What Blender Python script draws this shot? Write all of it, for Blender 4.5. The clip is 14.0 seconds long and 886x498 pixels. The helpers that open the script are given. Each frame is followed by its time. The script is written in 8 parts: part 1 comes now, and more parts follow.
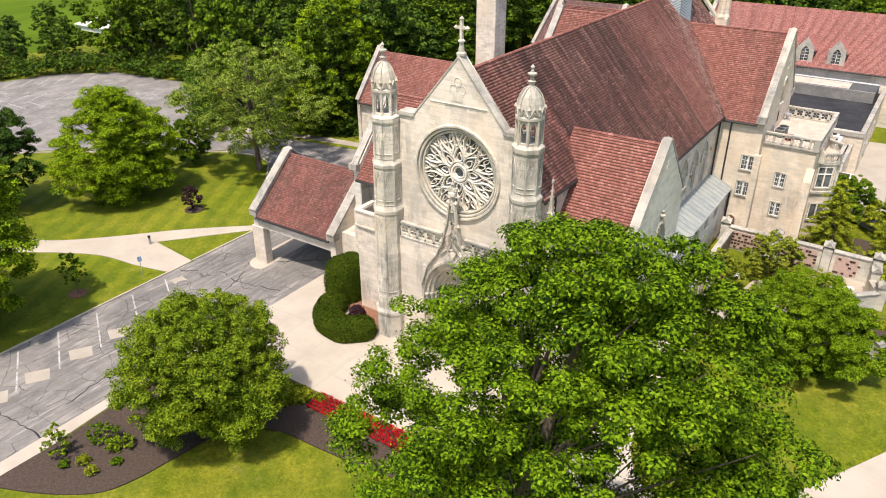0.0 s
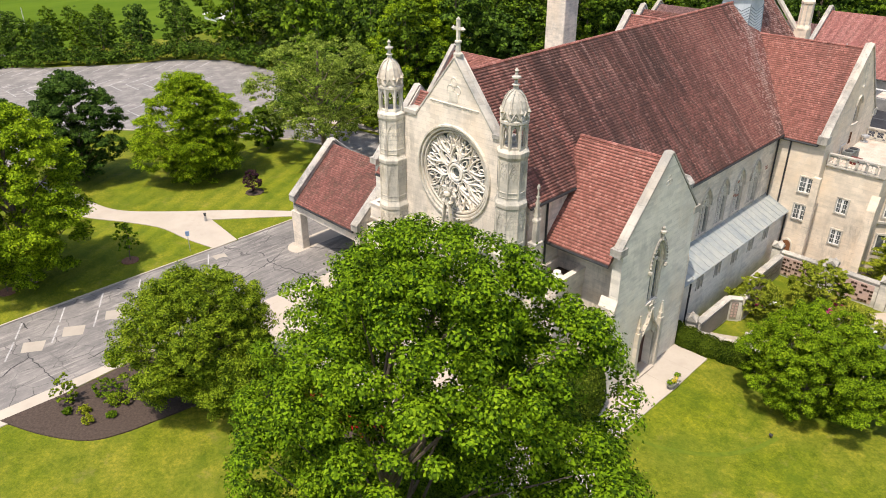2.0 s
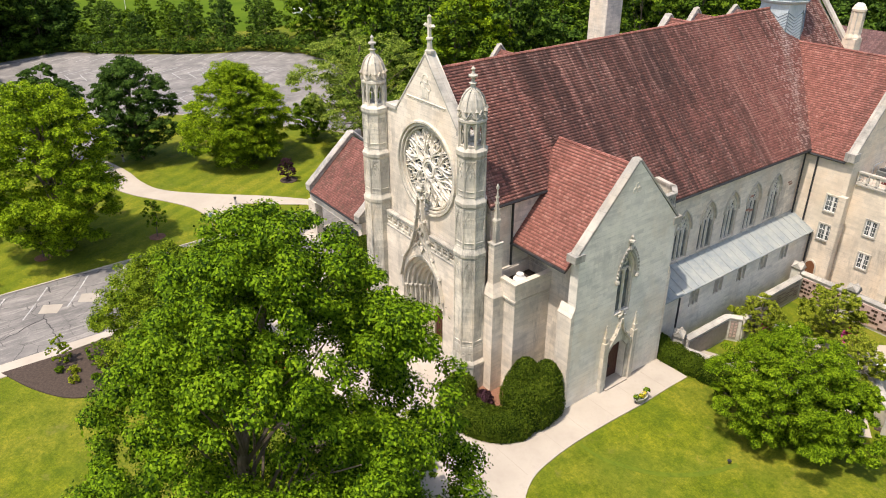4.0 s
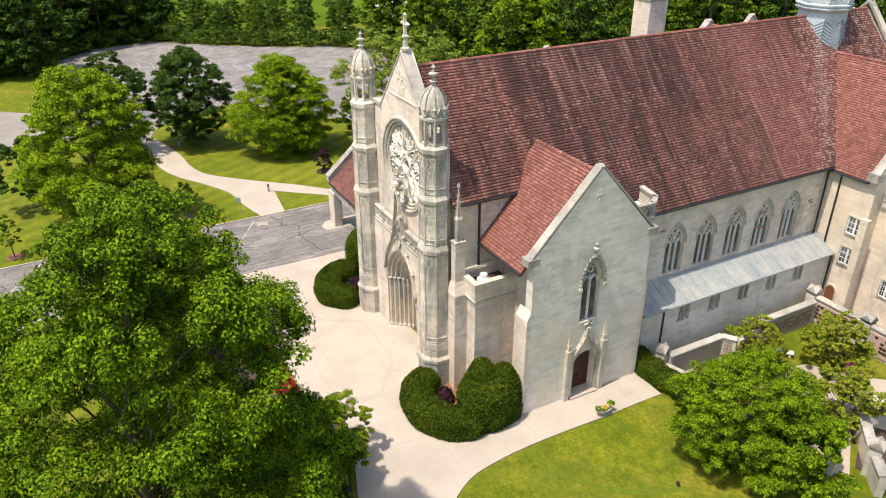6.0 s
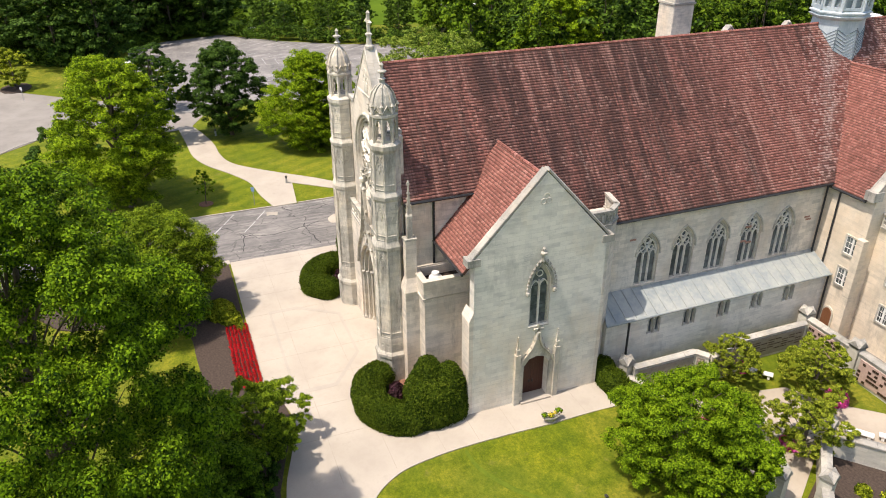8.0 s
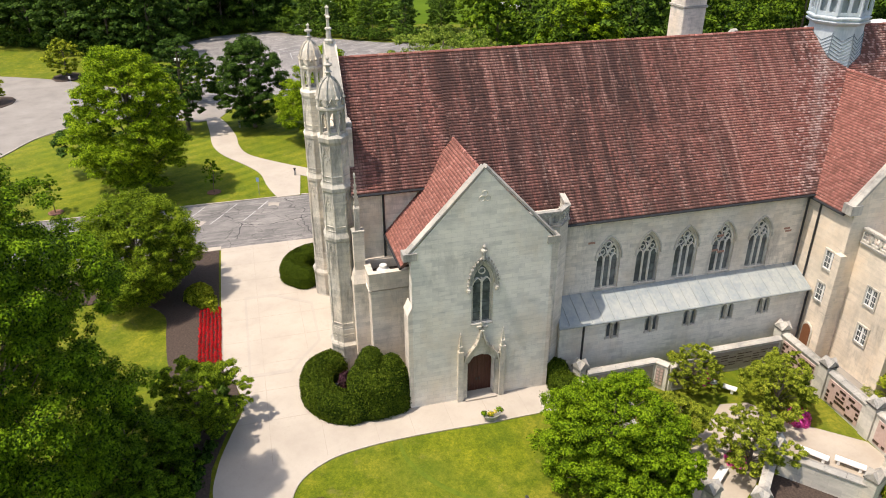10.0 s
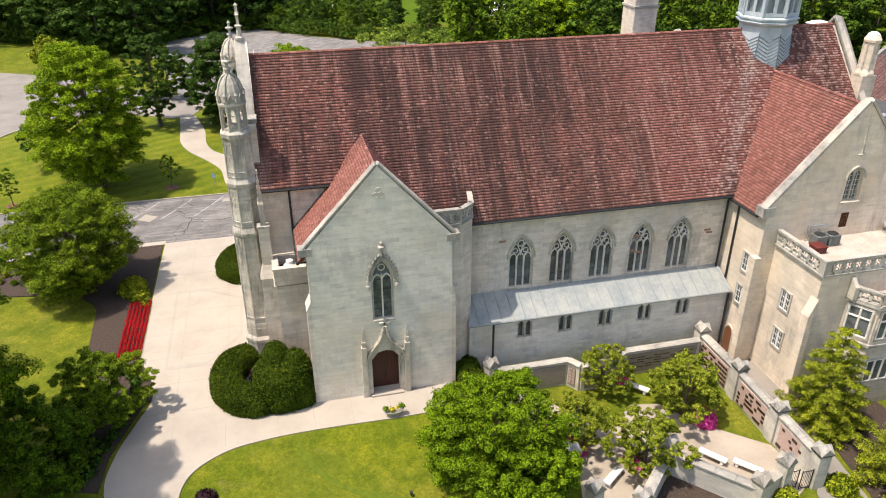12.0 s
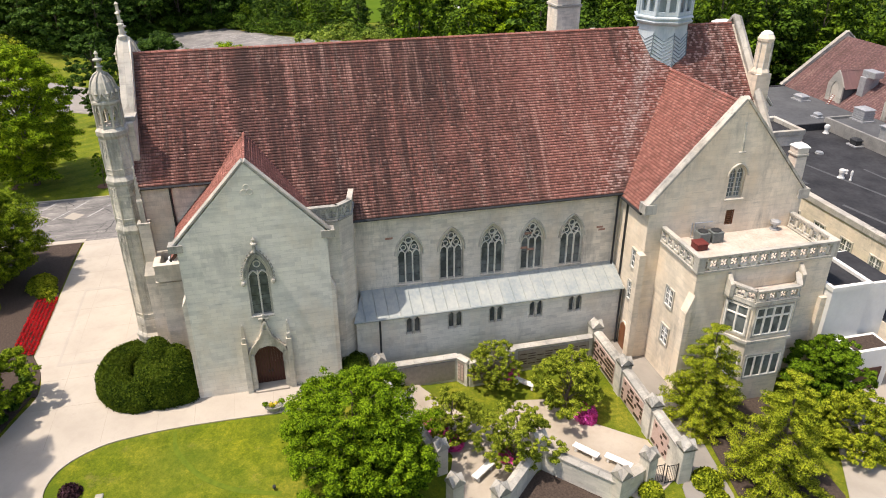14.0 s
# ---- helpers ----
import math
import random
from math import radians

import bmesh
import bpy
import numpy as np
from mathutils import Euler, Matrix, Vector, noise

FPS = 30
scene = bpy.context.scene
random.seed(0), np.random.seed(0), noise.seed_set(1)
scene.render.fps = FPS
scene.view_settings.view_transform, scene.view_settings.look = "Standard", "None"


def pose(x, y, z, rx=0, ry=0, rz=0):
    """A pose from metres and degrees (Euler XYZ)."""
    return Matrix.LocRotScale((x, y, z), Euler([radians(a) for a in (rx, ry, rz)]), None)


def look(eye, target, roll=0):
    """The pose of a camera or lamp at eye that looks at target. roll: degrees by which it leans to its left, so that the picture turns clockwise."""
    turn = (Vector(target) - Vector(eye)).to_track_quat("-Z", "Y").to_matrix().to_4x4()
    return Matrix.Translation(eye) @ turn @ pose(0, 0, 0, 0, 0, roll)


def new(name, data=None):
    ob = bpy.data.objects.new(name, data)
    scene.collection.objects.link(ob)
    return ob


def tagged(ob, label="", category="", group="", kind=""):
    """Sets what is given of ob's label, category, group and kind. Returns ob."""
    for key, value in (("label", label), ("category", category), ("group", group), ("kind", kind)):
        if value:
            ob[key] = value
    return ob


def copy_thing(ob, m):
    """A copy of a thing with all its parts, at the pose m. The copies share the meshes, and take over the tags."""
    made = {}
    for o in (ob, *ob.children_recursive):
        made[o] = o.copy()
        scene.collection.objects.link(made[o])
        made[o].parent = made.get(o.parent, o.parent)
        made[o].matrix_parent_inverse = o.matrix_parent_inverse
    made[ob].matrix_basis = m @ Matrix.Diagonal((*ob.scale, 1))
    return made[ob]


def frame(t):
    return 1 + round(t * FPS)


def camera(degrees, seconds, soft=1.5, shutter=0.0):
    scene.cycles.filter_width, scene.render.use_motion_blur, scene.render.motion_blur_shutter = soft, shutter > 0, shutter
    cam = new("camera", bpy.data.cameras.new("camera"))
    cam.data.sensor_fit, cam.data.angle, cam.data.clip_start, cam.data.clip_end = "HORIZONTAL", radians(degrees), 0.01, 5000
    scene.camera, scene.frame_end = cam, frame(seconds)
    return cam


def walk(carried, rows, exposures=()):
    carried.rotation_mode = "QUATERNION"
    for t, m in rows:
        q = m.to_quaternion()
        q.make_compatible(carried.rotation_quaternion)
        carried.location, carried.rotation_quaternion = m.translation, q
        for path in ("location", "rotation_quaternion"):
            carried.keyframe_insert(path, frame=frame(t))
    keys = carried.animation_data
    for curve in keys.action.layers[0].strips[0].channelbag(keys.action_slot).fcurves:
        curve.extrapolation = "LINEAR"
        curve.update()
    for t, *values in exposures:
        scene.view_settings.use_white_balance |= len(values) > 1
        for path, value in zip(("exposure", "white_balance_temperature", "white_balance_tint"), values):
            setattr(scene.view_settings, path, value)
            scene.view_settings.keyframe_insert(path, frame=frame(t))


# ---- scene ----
# ---- the camera's line ----
cam = camera(62.5, 14.0, 1.0)
METRES, EYE, TILT, LEAN, TURN = 64.0, 36.4, 0.0, 0.0, 33.9
ROWS = [
    (0.0, 0.0, 0.0, 0.0, -0.0, -27.59, 0.01),
    (0.5, 0.039, -0.0017, 0.0006, 3.3, -27.58, 0.02),
    (1.0, 0.0773, -0.0003, 0.0007, 6.18, -27.56, 0.04),
    (1.5, 0.1153, 0.0026, 0.0009, 8.52, -27.56, 0.05),
    (2.0, 0.1535, 0.0067, 0.0011, 10.8, -27.56, 0.04),
    (2.5, 0.1913, 0.0126, 0.0011, 13.08, -27.55, 0.05),
    (3.0, 0.2286, 0.02, 0.0007, 15.22, -27.55, 0.05),
    (5.5, 0.408, 0.0739, -0.0006, 25.8, -27.57, 0.15),
    (6.0, 0.4417, 0.0888, -0.0002, 27.95, -27.55, 0.14),
    (6.5, 0.4747, 0.1048, -0.0001, 29.91, -27.54, 0.16),
    (7.0, 0.5068, 0.1215, 0.0001, 31.74, -27.54, 0.16),
    (7.5, 0.5379, 0.1389, -0.0003, 33.37, -27.5, 0.18),
    (8.0, 0.5679, 0.157, -0.0009, 34.97, -27.47, 0.19),
    (10.5, 0.7044, 0.2515, -0.0063, 41.55, -27.31, 0.12),
    (11.0, 0.7295, 0.2719, -0.0067, 41.94, -27.31, 0.11),
    (11.5, 0.7547, 0.2926, -0.006, 42.21, -27.36, 0.1),
    (12.0, 0.7803, 0.3133, -0.0056, 42.39, -27.37, 0.1),
    (12.5, 0.8062, 0.3342, -0.005, 42.43, -27.4, 0.09),
    (13.0, 0.8328, 0.3556, -0.0051, 42.39, -27.4, 0.07),
    (13.5, 0.8587, 0.3767, -0.0054, 42.34, -27.4, 0.06),
    (14.0, 0.8873, 0.4004, -0.0055, 42.31, -27.4, 0.07),
]
walk(cam, [(t, pose(0, 0, EYE, TILT, LEAN, TURN) @ pose(METRES * x, METRES * y, METRES * z, 90 + pitch, roll, yaw)) for t, x, y, z, yaw, pitch, roll in ROWS],
     exposures=((0.0, 0.56, 6900, 12), (14.0, 0.56, 6900, 12)))

# ---- world, sun, exposure ----
SUN_FROM = Vector((0.28, -2.66, 6.35)).normalized()
world = bpy.data.worlds.new("world")
scene.world = world
world.use_nodes = True
wn = world.node_tree.nodes
sky = wn.new("ShaderNodeTexSky")
sky.sky_type = "NISHITA"
sky.sun_disc = False
sky.sun_elevation = math.asin(SUN_FROM.z)
sky.sun_rotation = math.atan2(SUN_FROM.x, SUN_FROM.y)
sky.air_density, sky.dust_density, sky.ozone_density = 1.0, 2.5, 1.0
wn["Background"].inputs[1].default_value = 0.15
world.node_tree.links.new(sky.outputs[0], wn["Background"].inputs[0])
sun_data = bpy.data.lights.new("sun", "SUN")
sun_data.energy, sun_data.angle, sun_data.color = 3.65, radians(0.6), (1.0, 0.905, 0.81)
sun = new("sun", sun_data)
sun.matrix_world = look(SUN_FROM * 200, (0, 0, 0))


# ---- materials ----
class Nodes:
    """A short way to wire up one material."""

    def __init__(self, name):
        self.m = bpy.data.materials.new(name)
        self.m.use_nodes = True
        self.t = self.m.node_tree
        self.bsdf = self.t.nodes["Principled BSDF"]

    def add(self, kind, **inputs):
        n = self.t.nodes.new("ShaderNode" + kind)
        for key, v in inputs.items():
            self.put(n.inputs[key.replace("_", " ")], v)
        return n

    def put(self, socket, v):
        if isinstance(v, bpy.types.NodeSocket):
            self.t.links.new(v, socket)
        elif isinstance(v, (tuple, list)) and len(v) == 3 and socket.type == "RGBA":
            socket.default_value = (*v, 1)
        else:
            socket.default_value = v

    def math(self, op, a, b=0.0, c=0.0):
        n = self.t.nodes.new("ShaderNodeMath")
        n.operation = op
        for s, v in zip(n.inputs, (a, b, c)):
            self.put(s, v)
        return n.outputs[0]

    def mix(self, f, a, b, blend="MIX"):
        n = self.t.nodes.new("ShaderNodeMix")
        n.data_type, n.blend_type = "RGBA", blend
        self.put(n.inputs[0], f)
        self.put(n.inputs[6], a)
        self.put(n.inputs[7], b)
        return n.outputs[2]

    def coords(self, scale=(1, 1, 1)):
        c = self.t.nodes.new("ShaderNodeTexCoord")
        n = self.t.nodes.new("ShaderNodeMapping")
        self.t.links.new(c.outputs["Object"], n.inputs[0])
        n.inputs["Scale"].default_value = scale
        return n.outputs[0]

    def noise(self, scale, detail=4.0, rough=0.6, vec=None, stretch=(1, 1, 1), distortion=0.0):
        n = self.add("TexNoise", Scale=scale, Detail=detail, Roughness=rough, Distortion=distortion)
        self.t.links.new(vec if vec is not None else self.coords(stretch), n.inputs["Vector"])
        return n.outputs[0]

    def ramp(self, f, stops):
        n = self.t.nodes.new("ShaderNodeValToRGB")
        self.put(n.inputs[0], f)
        e = n.color_ramp.elements
        while len(e) < len(stops):
            e.new(0.5)
        for el, (p, c) in zip(e, stops):
            el.position = p
            el.color = (*c, 1) if isinstance(c, (tuple, list)) else (c, c, c, 1)
        return n.outputs[0]

    def wall_uv(self):
        """x along a wall, y up, whichever way the wall faces."""
        g = self.t.nodes.new("ShaderNodeNewGeometry")
        s = self.add("SeparateXYZ", Vector=g.outputs["Normal"])
        p = self.add("SeparateXYZ", Vector=g.outputs["Position"])
        pick = self.math("GREATER_THAN", self.math("ABSOLUTE", s.outputs[0]), 0.6)
        u = self.math("ADD", self.math("MULTIPLY", p.outputs[1], pick), self.math("MULTIPLY", p.outputs[0], self.math("SUBTRACT", 1.0, pick)))
        return u, p.outputs[2], s

    def island(self):
        return self.t.nodes.new("ShaderNodeNewGeometry").outputs["Random Per Island"]

    def done(self, colour, rough=0.8, bump=None, strength=0.3, distance=0.02, metallic=0.0, spec=0.3):
        self.put(self.bsdf.inputs["Base Color"], colour)
        self.put(self.bsdf.inputs["Roughness"], rough)
        self.bsdf.inputs["Metallic"].default_value = metallic
        self.bsdf.inputs["Specular IOR Level"].default_value = spec
        if bump is not None:
            b = self.add("Bump", Strength=strength, Distance=distance, Height=bump)
            self.t.links.new(b.outputs[0], self.bsdf.inputs["Normal"])
        return self.m


def stone_material(name, light, mid, dark, block=(0.9, 0.34), stain=0.5, joint=0.2, grime=0.0, tone=0.2):
    n = Nodes(name)
    u, v, _ = n.wall_uv()
    uv = n.add("CombineXYZ", X=u, Y=v).outputs[0]
    br = n.add("TexBrick", Vector=uv, Color1=(0.0, 0.0, 0.0), Color2=(1.0, 1.0, 1.0), Mortar=(0.5, 0.5, 0.5), Scale=1.0)
    br.inputs["Mortar Size"].default_value = 0.012
    br.inputs["Brick Width"].default_value, br.inputs["Row Height"].default_value = block
    course = n.noise(1.0, 6, 0.7, stretch=(0.5, 0.5, 2.2))
    shade = n.math("ADD", n.math("MULTIPLY_ADD", br.outputs[0], tone, 0.135 - tone / 2), n.math("ADD", n.math("MULTIPLY", course, 0.5), n.math("MULTIPLY", n.noise(0.9, 7, 0.7), 0.4)))
    col = n.ramp(shade, [(0.36, tuple(0.7 * a + 0.3 * b for a, b in zip(mid, dark))), (0.46, mid), (0.6, light), (0.8, tuple(min(1, c * 1.08) for c in light))])
    # grey weathering in broad soft clouds, and narrow dark runs
    cloud = n.ramp(n.noise(0.22, 7, 0.68, stretch=(1, 1, 0.8)), [(0.44 - grime * 0.5, 0.0), (0.6 - grime * 0.5, 1.0)])
    col = n.mix(n.math("MULTIPLY", cloud, 0.72 * stain), col, tuple(0.55 * a + 0.45 * b for a, b in zip(mid, dark)))
    patch = n.noise(0.16, 6, 0.65)
    streak = n.noise(0.9, 8, 0.75, stretch=(1, 1, 0.22))
    f = n.math("MULTIPLY", n.ramp(streak, [(0.48, 0.0), (0.66, 1.0)]), n.ramp(patch, [(0.44 - grime, 0.0), (0.6 - grime, 1.0)]))
    col = n.mix(n.math("MULTIPLY", f, stain), col, dark)
    lines = n.ramp(n.noise(1.1, 7, 0.8, stretch=(0.4, 0.4, 3.4)), [(0.54, 0.0), (0.7, 1.0)])
    col = n.mix(n.math("MULTIPLY", n.math("MULTIPLY", lines, n.ramp(n.noise(0.3, 4), [(0.38, 0.2), (0.58, 1.0)])), 0.7), col, tuple(c * 1.4 for c in dark))
    warm = n.ramp(n.noise(0.33, 5, 0.6, stretch=(1, 1, 0.7)), [(0.5, 0.0), (0.72, 0.45)])
    col = n.mix(warm, col, (light[0] * 0.98, light[1] * 0.86, light[2] * 0.72))
    col = n.mix(n.math("MULTIPLY", br.outputs["Fac"], joint), col, dark)
    return n.done(col, 0.88, n.math("SUBTRACT", n.noise(9, 5), n.math("MULTIPLY", br.outputs["Fac"], 0.5)), 0.25, 0.02, spec=0.2)


def plain_material(name, a, b, scale=3.0, rough=0.7, stretch=(1, 1, 1), bump=0.15, metallic=0.0, spec=0.3, detail=5):
    n = Nodes(name)
    f = n.noise(scale, detail, 0.65, stretch=stretch)
    g = n.noise(scale * 7, 3, 0.6, stretch=stretch)
    mixf = n.ramp(n.math("ADD", n.math("MULTIPLY", f, 0.7), n.math("MULTIPLY", g, 0.3)), [(0.36, 0.0), (0.64, 1.0)])
    return n.done(n.mix(mixf, a, b), rough, f, bump, 0.02, metallic, spec)


def tile_material(name, stops, streaks=0.55, pale=0.0, moss=0.0):
    """Clay tiles: each tile its own tone, with dark streaks down the slope."""
    n = Nodes(name)
    u, v, s = n.wall_uv()
    r = n.island()
    col = n.ramp(n.math("ADD", n.math("MULTIPLY", r, 0.6), n.math("MULTIPLY", n.noise(0.3, 5), 0.4)), stops)
    along = n.add("CombineXYZ", X=u, Y=n.math("MULTIPLY", v, 0.05), Z=0.0).outputs[0]
    k = n.noise(0.62, 8, 0.72, vec=along)
    k2 = n.noise(0.13, 3, 0.5)
    f = n.math("MULTIPLY", n.ramp(k, [(0.44, 0.0), (0.58, 1.0)]), n.ramp(k2, [(0.4, 0.1), (0.58, 1.0)]))
    col = n.mix(n.math("MULTIPLY", f, streaks), col, (0.05, 0.032, 0.03))
    if pale:
        # the older, sootier stretch of roof towards the front
        py = n.add("SeparateXYZ", Vector=n.t.nodes.new("ShaderNodeNewGeometry").outputs["Position"]).outputs[1]
        old = n.ramp(n.math("MULTIPLY_ADD", py, 0.025, -1.0), [(0.05, 0.8), (0.66, 1.0), (0.9, 0.08)])
        soot = n.ramp(n.noise(0.85, 9, 0.8, vec=along), [(0.40, 0.0), (0.52, 1.0)])
        patch = n.ramp(n.noise(0.1, 5, 0.6), [(0.36, 0.35), (0.5, 1.0)])
        soot = n.math("MULTIPLY", soot, patch)
        col = n.mix(n.math("MULTIPLY", n.math("MULTIPLY", soot, old), 0.86), col, (0.05, 0.031, 0.028))
        # single tiles that have gone black or pale
        worn = n.math("MULTIPLY", n.math("LESS_THAN", r, 0.2), old)
        col = n.mix(n.math("MULTIPLY", worn, 0.4), col, (0.06, 0.036, 0.033))
        fresh = n.math("GREATER_THAN", n.math("ADD", n.math("MULTIPLY", r, 0.75), n.math("MULTIPLY", n.noise(1.3, 3), 0.4)), 0.93)
        col = n.mix(n.math("MULTIPLY", fresh, 0.3), col, (0.47, 0.28, 0.235))
    if pale:
        wide = n.add("CombineXYZ", X=u, Y=n.math("MULTIPLY", v, 0.09), Z=3.7).outputs[0]
        run = n.ramp(n.noise(1.5, 6, 0.7, vec=wide), [(0.52, 0.0), (0.64, 1.0)])
        run = n.math("MULTIPLY", run, n.ramp(n.noise(0.16, 4, 0.6), [(0.42, 0.0), (0.56, 1.0)]))
        col = n.mix(n.math("MULTIPLY", run, 0.75), col, (0.43, 0.235, 0.195))
        thin = n.ramp(n.noise(2.6, 6, 0.7, vec=wide), [(0.54, 0.0), (0.66, 1.0)])
        col = n.mix(n.math("MULTIPLY", n.math("MULTIPLY", thin, old), 0.6), col, (0.055, 0.033, 0.03))
    lich = n.math("MULTIPLY", n.ramp(n.noise(1.1, 7, 0.75, vec=along), [(0.54, 0.0), (0.66, 1.0)]), n.math("GREATER_THAN", n.noise(6.0, 3), 0.46))
    col = n.mix(n.math("MULTIPLY", lich, 0.4), col, (0.43, 0.33, 0.28))
    spot = n.math("MULTIPLY", n.math("GREATER_THAN", n.noise(3.2, 2), 0.7), n.math("GREATER_THAN", r, 0.7))
    col = n.mix(n.math("MULTIPLY", spot, 0.55), col, (0.55, 0.38, 0.32))
    if pale:
        # lead run-off below the spire, and the washed line along the valley
        p = n.t.nodes.new("ShaderNodeNewGeometry").outputs["Position"]
        q = n.add("SeparateXYZ", Vector=p)
        wob = n.math("MULTIPLY", n.math("SUBTRACT", n.noise(0.5, 4), 0.5), 2.6)
        d = n.math("SUBTRACT", n.math("ADD", q.outputs[1], wob), n.math("MULTIPLY_ADD", n.math("SUBTRACT", 21.5, q.outputs[2]), -0.66, 85.6))
        band = n.ramp(n.math("ABSOLUTE", d), [(0.0, 1.0), (0.6, 0.55), (1.3, 0.0)])
        band = n.math("MULTIPLY", band, n.ramp(n.math("MULTIPLY", q.outputs[2], 0.04), [(0.5, 0.4), (0.84, 1.0)]))
        speck = n.ramp(n.math("ADD", n.math("MULTIPLY", n.island(), 0.6), n.math("MULTIPLY", n.noise(1.6, 4), 0.4)), [(0.42, 0.0), (0.62, 1.0)])
        col = n.mix(n.math("MULTIPLY", n.math("MULTIPLY", band, n.math("MULTIPLY_ADD", speck, 0.7, 0.3)), 0.78), col, (0.42, 0.36, 0.33))
        near = n.ramp(n.math("SUBTRACT", q.outputs[1], n.math("MULTIPLY_ADD", n.math("SUBTRACT", 21.5, q.outputs[2]), -0.5, 82.0)), [(0.0, 0.0), (1.0, 1.0)])
        tick = n.math("GREATER_THAN", n.math("ADD", n.math("MULTIPLY", n.island(), 0.7), n.math("MULTIPLY", n.noise(0.7, 4), 0.7)), 0.83)
        col = n.mix(n.math("MULTIPLY", n.math("MULTIPLY", tick, near), 0.45), col, (0.52, 0.35, 0.31))
    if moss:
        mk = n.ramp(n.noise(0.8, 6, 0.75), [(0.5, 0.0), (0.68, 1.0)])
        col = n.mix(n.math("MULTIPLY", mk, moss), col, (0.07, 0.065, 0.045))
    return n.done(col, 0.82, n.noise(14, 3), 0.3, 0.015, spec=0.25)


def leaf_material(name, dark, light, glow=0.35):
    # tones pulled apart: some crown shadow and highlight is put into the leaf colours
    dark, light = tuple(c * 0.72 for c in dark), tuple(c * 1.08 for c in light)
    n = Nodes(name)
    r = n.math("ADD", n.math("MULTIPLY", n.island(), 0.55), n.math("MULTIPLY", n.noise(0.45, 3), 0.45))
    col = n.ramp(r, [(0.28, dark), (0.62, light), (0.9, (light[0] * 1.8, light[1] * 1.45, light[2] * 2.2))])
    n.done(col, 0.65, spec=0.06)
    tr = n.add("BsdfTranslucent", Color=n.mix(0.5, col, tuple(c * 1.5 for c in (light[0] * 1.1, light[1], light[2] * 0.5))))
    mx = n.add("MixShader", Fac=glow)
    n.t.links.new(n.bsdf.outputs[0], mx.inputs[1])
    n.t.links.new(tr.outputs[0], mx.inputs[2])
    n.t.links.new(mx.outputs[0], n.t.nodes["Material Output"].inputs[0])
    return n.m


def grass_material():
    n = Nodes("lawn_grass")
    p = n.add("SeparateXYZ", Vector=n.coords())
    x, y = p.outputs[0], p.outputs[1]
    fine = n.noise(9, 6, 0.7)
    big = n.noise(0.09, 5, 0.6)
    mid = n.noise(0.7, 6, 0.65)
    col = n.ramp(n.math("ADD", n.math("MULTIPLY", fine, 0.55), n.math("MULTIPLY", mid, 0.45)), [(0.36, (0.046, 0.078, 0.004)), (0.5, (0.138, 0.168, 0.007)), (0.66, (0.27, 0.27, 0.014))])
    dry = n.ramp(n.math("MULTIPLY", big, n.math("ADD", mid, 0.35)), [(0.36, 0.0), (0.58, 0.4)])
    col = n.mix(dry, col, (0.30, 0.255, 0.045))
    tuft = n.ramp(n.noise(3.2, 8, 0.85), [(0.44, 0.0), (0.58, 0.7)])
    col = n.mix(tuft, col, (0.072, 0.102, 0.006))
    clover = n.ramp(n.noise(0.22, 8, 0.72), [(0.46, 0.0), (0.62, 0.6)])
    col = n.mix(clover, col, (0.065, 0.11, 0.007))
    bare = n.ramp(n.noise(0.5, 7, 0.75), [(0.58, 0.0), (0.72, 0.5)])
    col = n.mix(bare, col, (0.26, 0.20, 0.075))
    # mowing lines across the park side
    ph = n.math("ADD", n.math("MULTIPLY", x, 0.87), n.math("MULTIPLY", y, 0.5))
    wave = n.math("SINE", n.math("ADD", n.math("MULTIPLY", ph, 2.6), n.math("MULTIPLY", mid, 2.4)))
    stripe = n.ramp(n.math("MULTIPLY_ADD", wave, 0.5, 0.5), [(0.25, 0.0), (0.75, 1.0)])
    where = n.math("MULTIPLY", n.math("LESS_THAN", x, -58.0), n.math("GREATER_THAN", x, -112.0))
    fade = n.math("MULTIPLY", where, n.ramp(n.noise(0.12, 4), [(0.35, 0.25), (0.65, 1.0)]))
    col = n.mix(n.math("MULTIPLY", n.math("MULTIPLY", stripe, fade), 0.34), col, (0.085, 0.138, 0.007))
    col = n.mix(n.math("MULTIPLY", n.math("MULTIPLY", n.math("SUBTRACT", 1.0, stripe), fade), 0.3), col, (0.225, 0.255, 0.014))
    return n.done(col, 0.9, n.math("ADD", n.noise(30, 4), fine), 0.6, 0.05, spec=0.15)


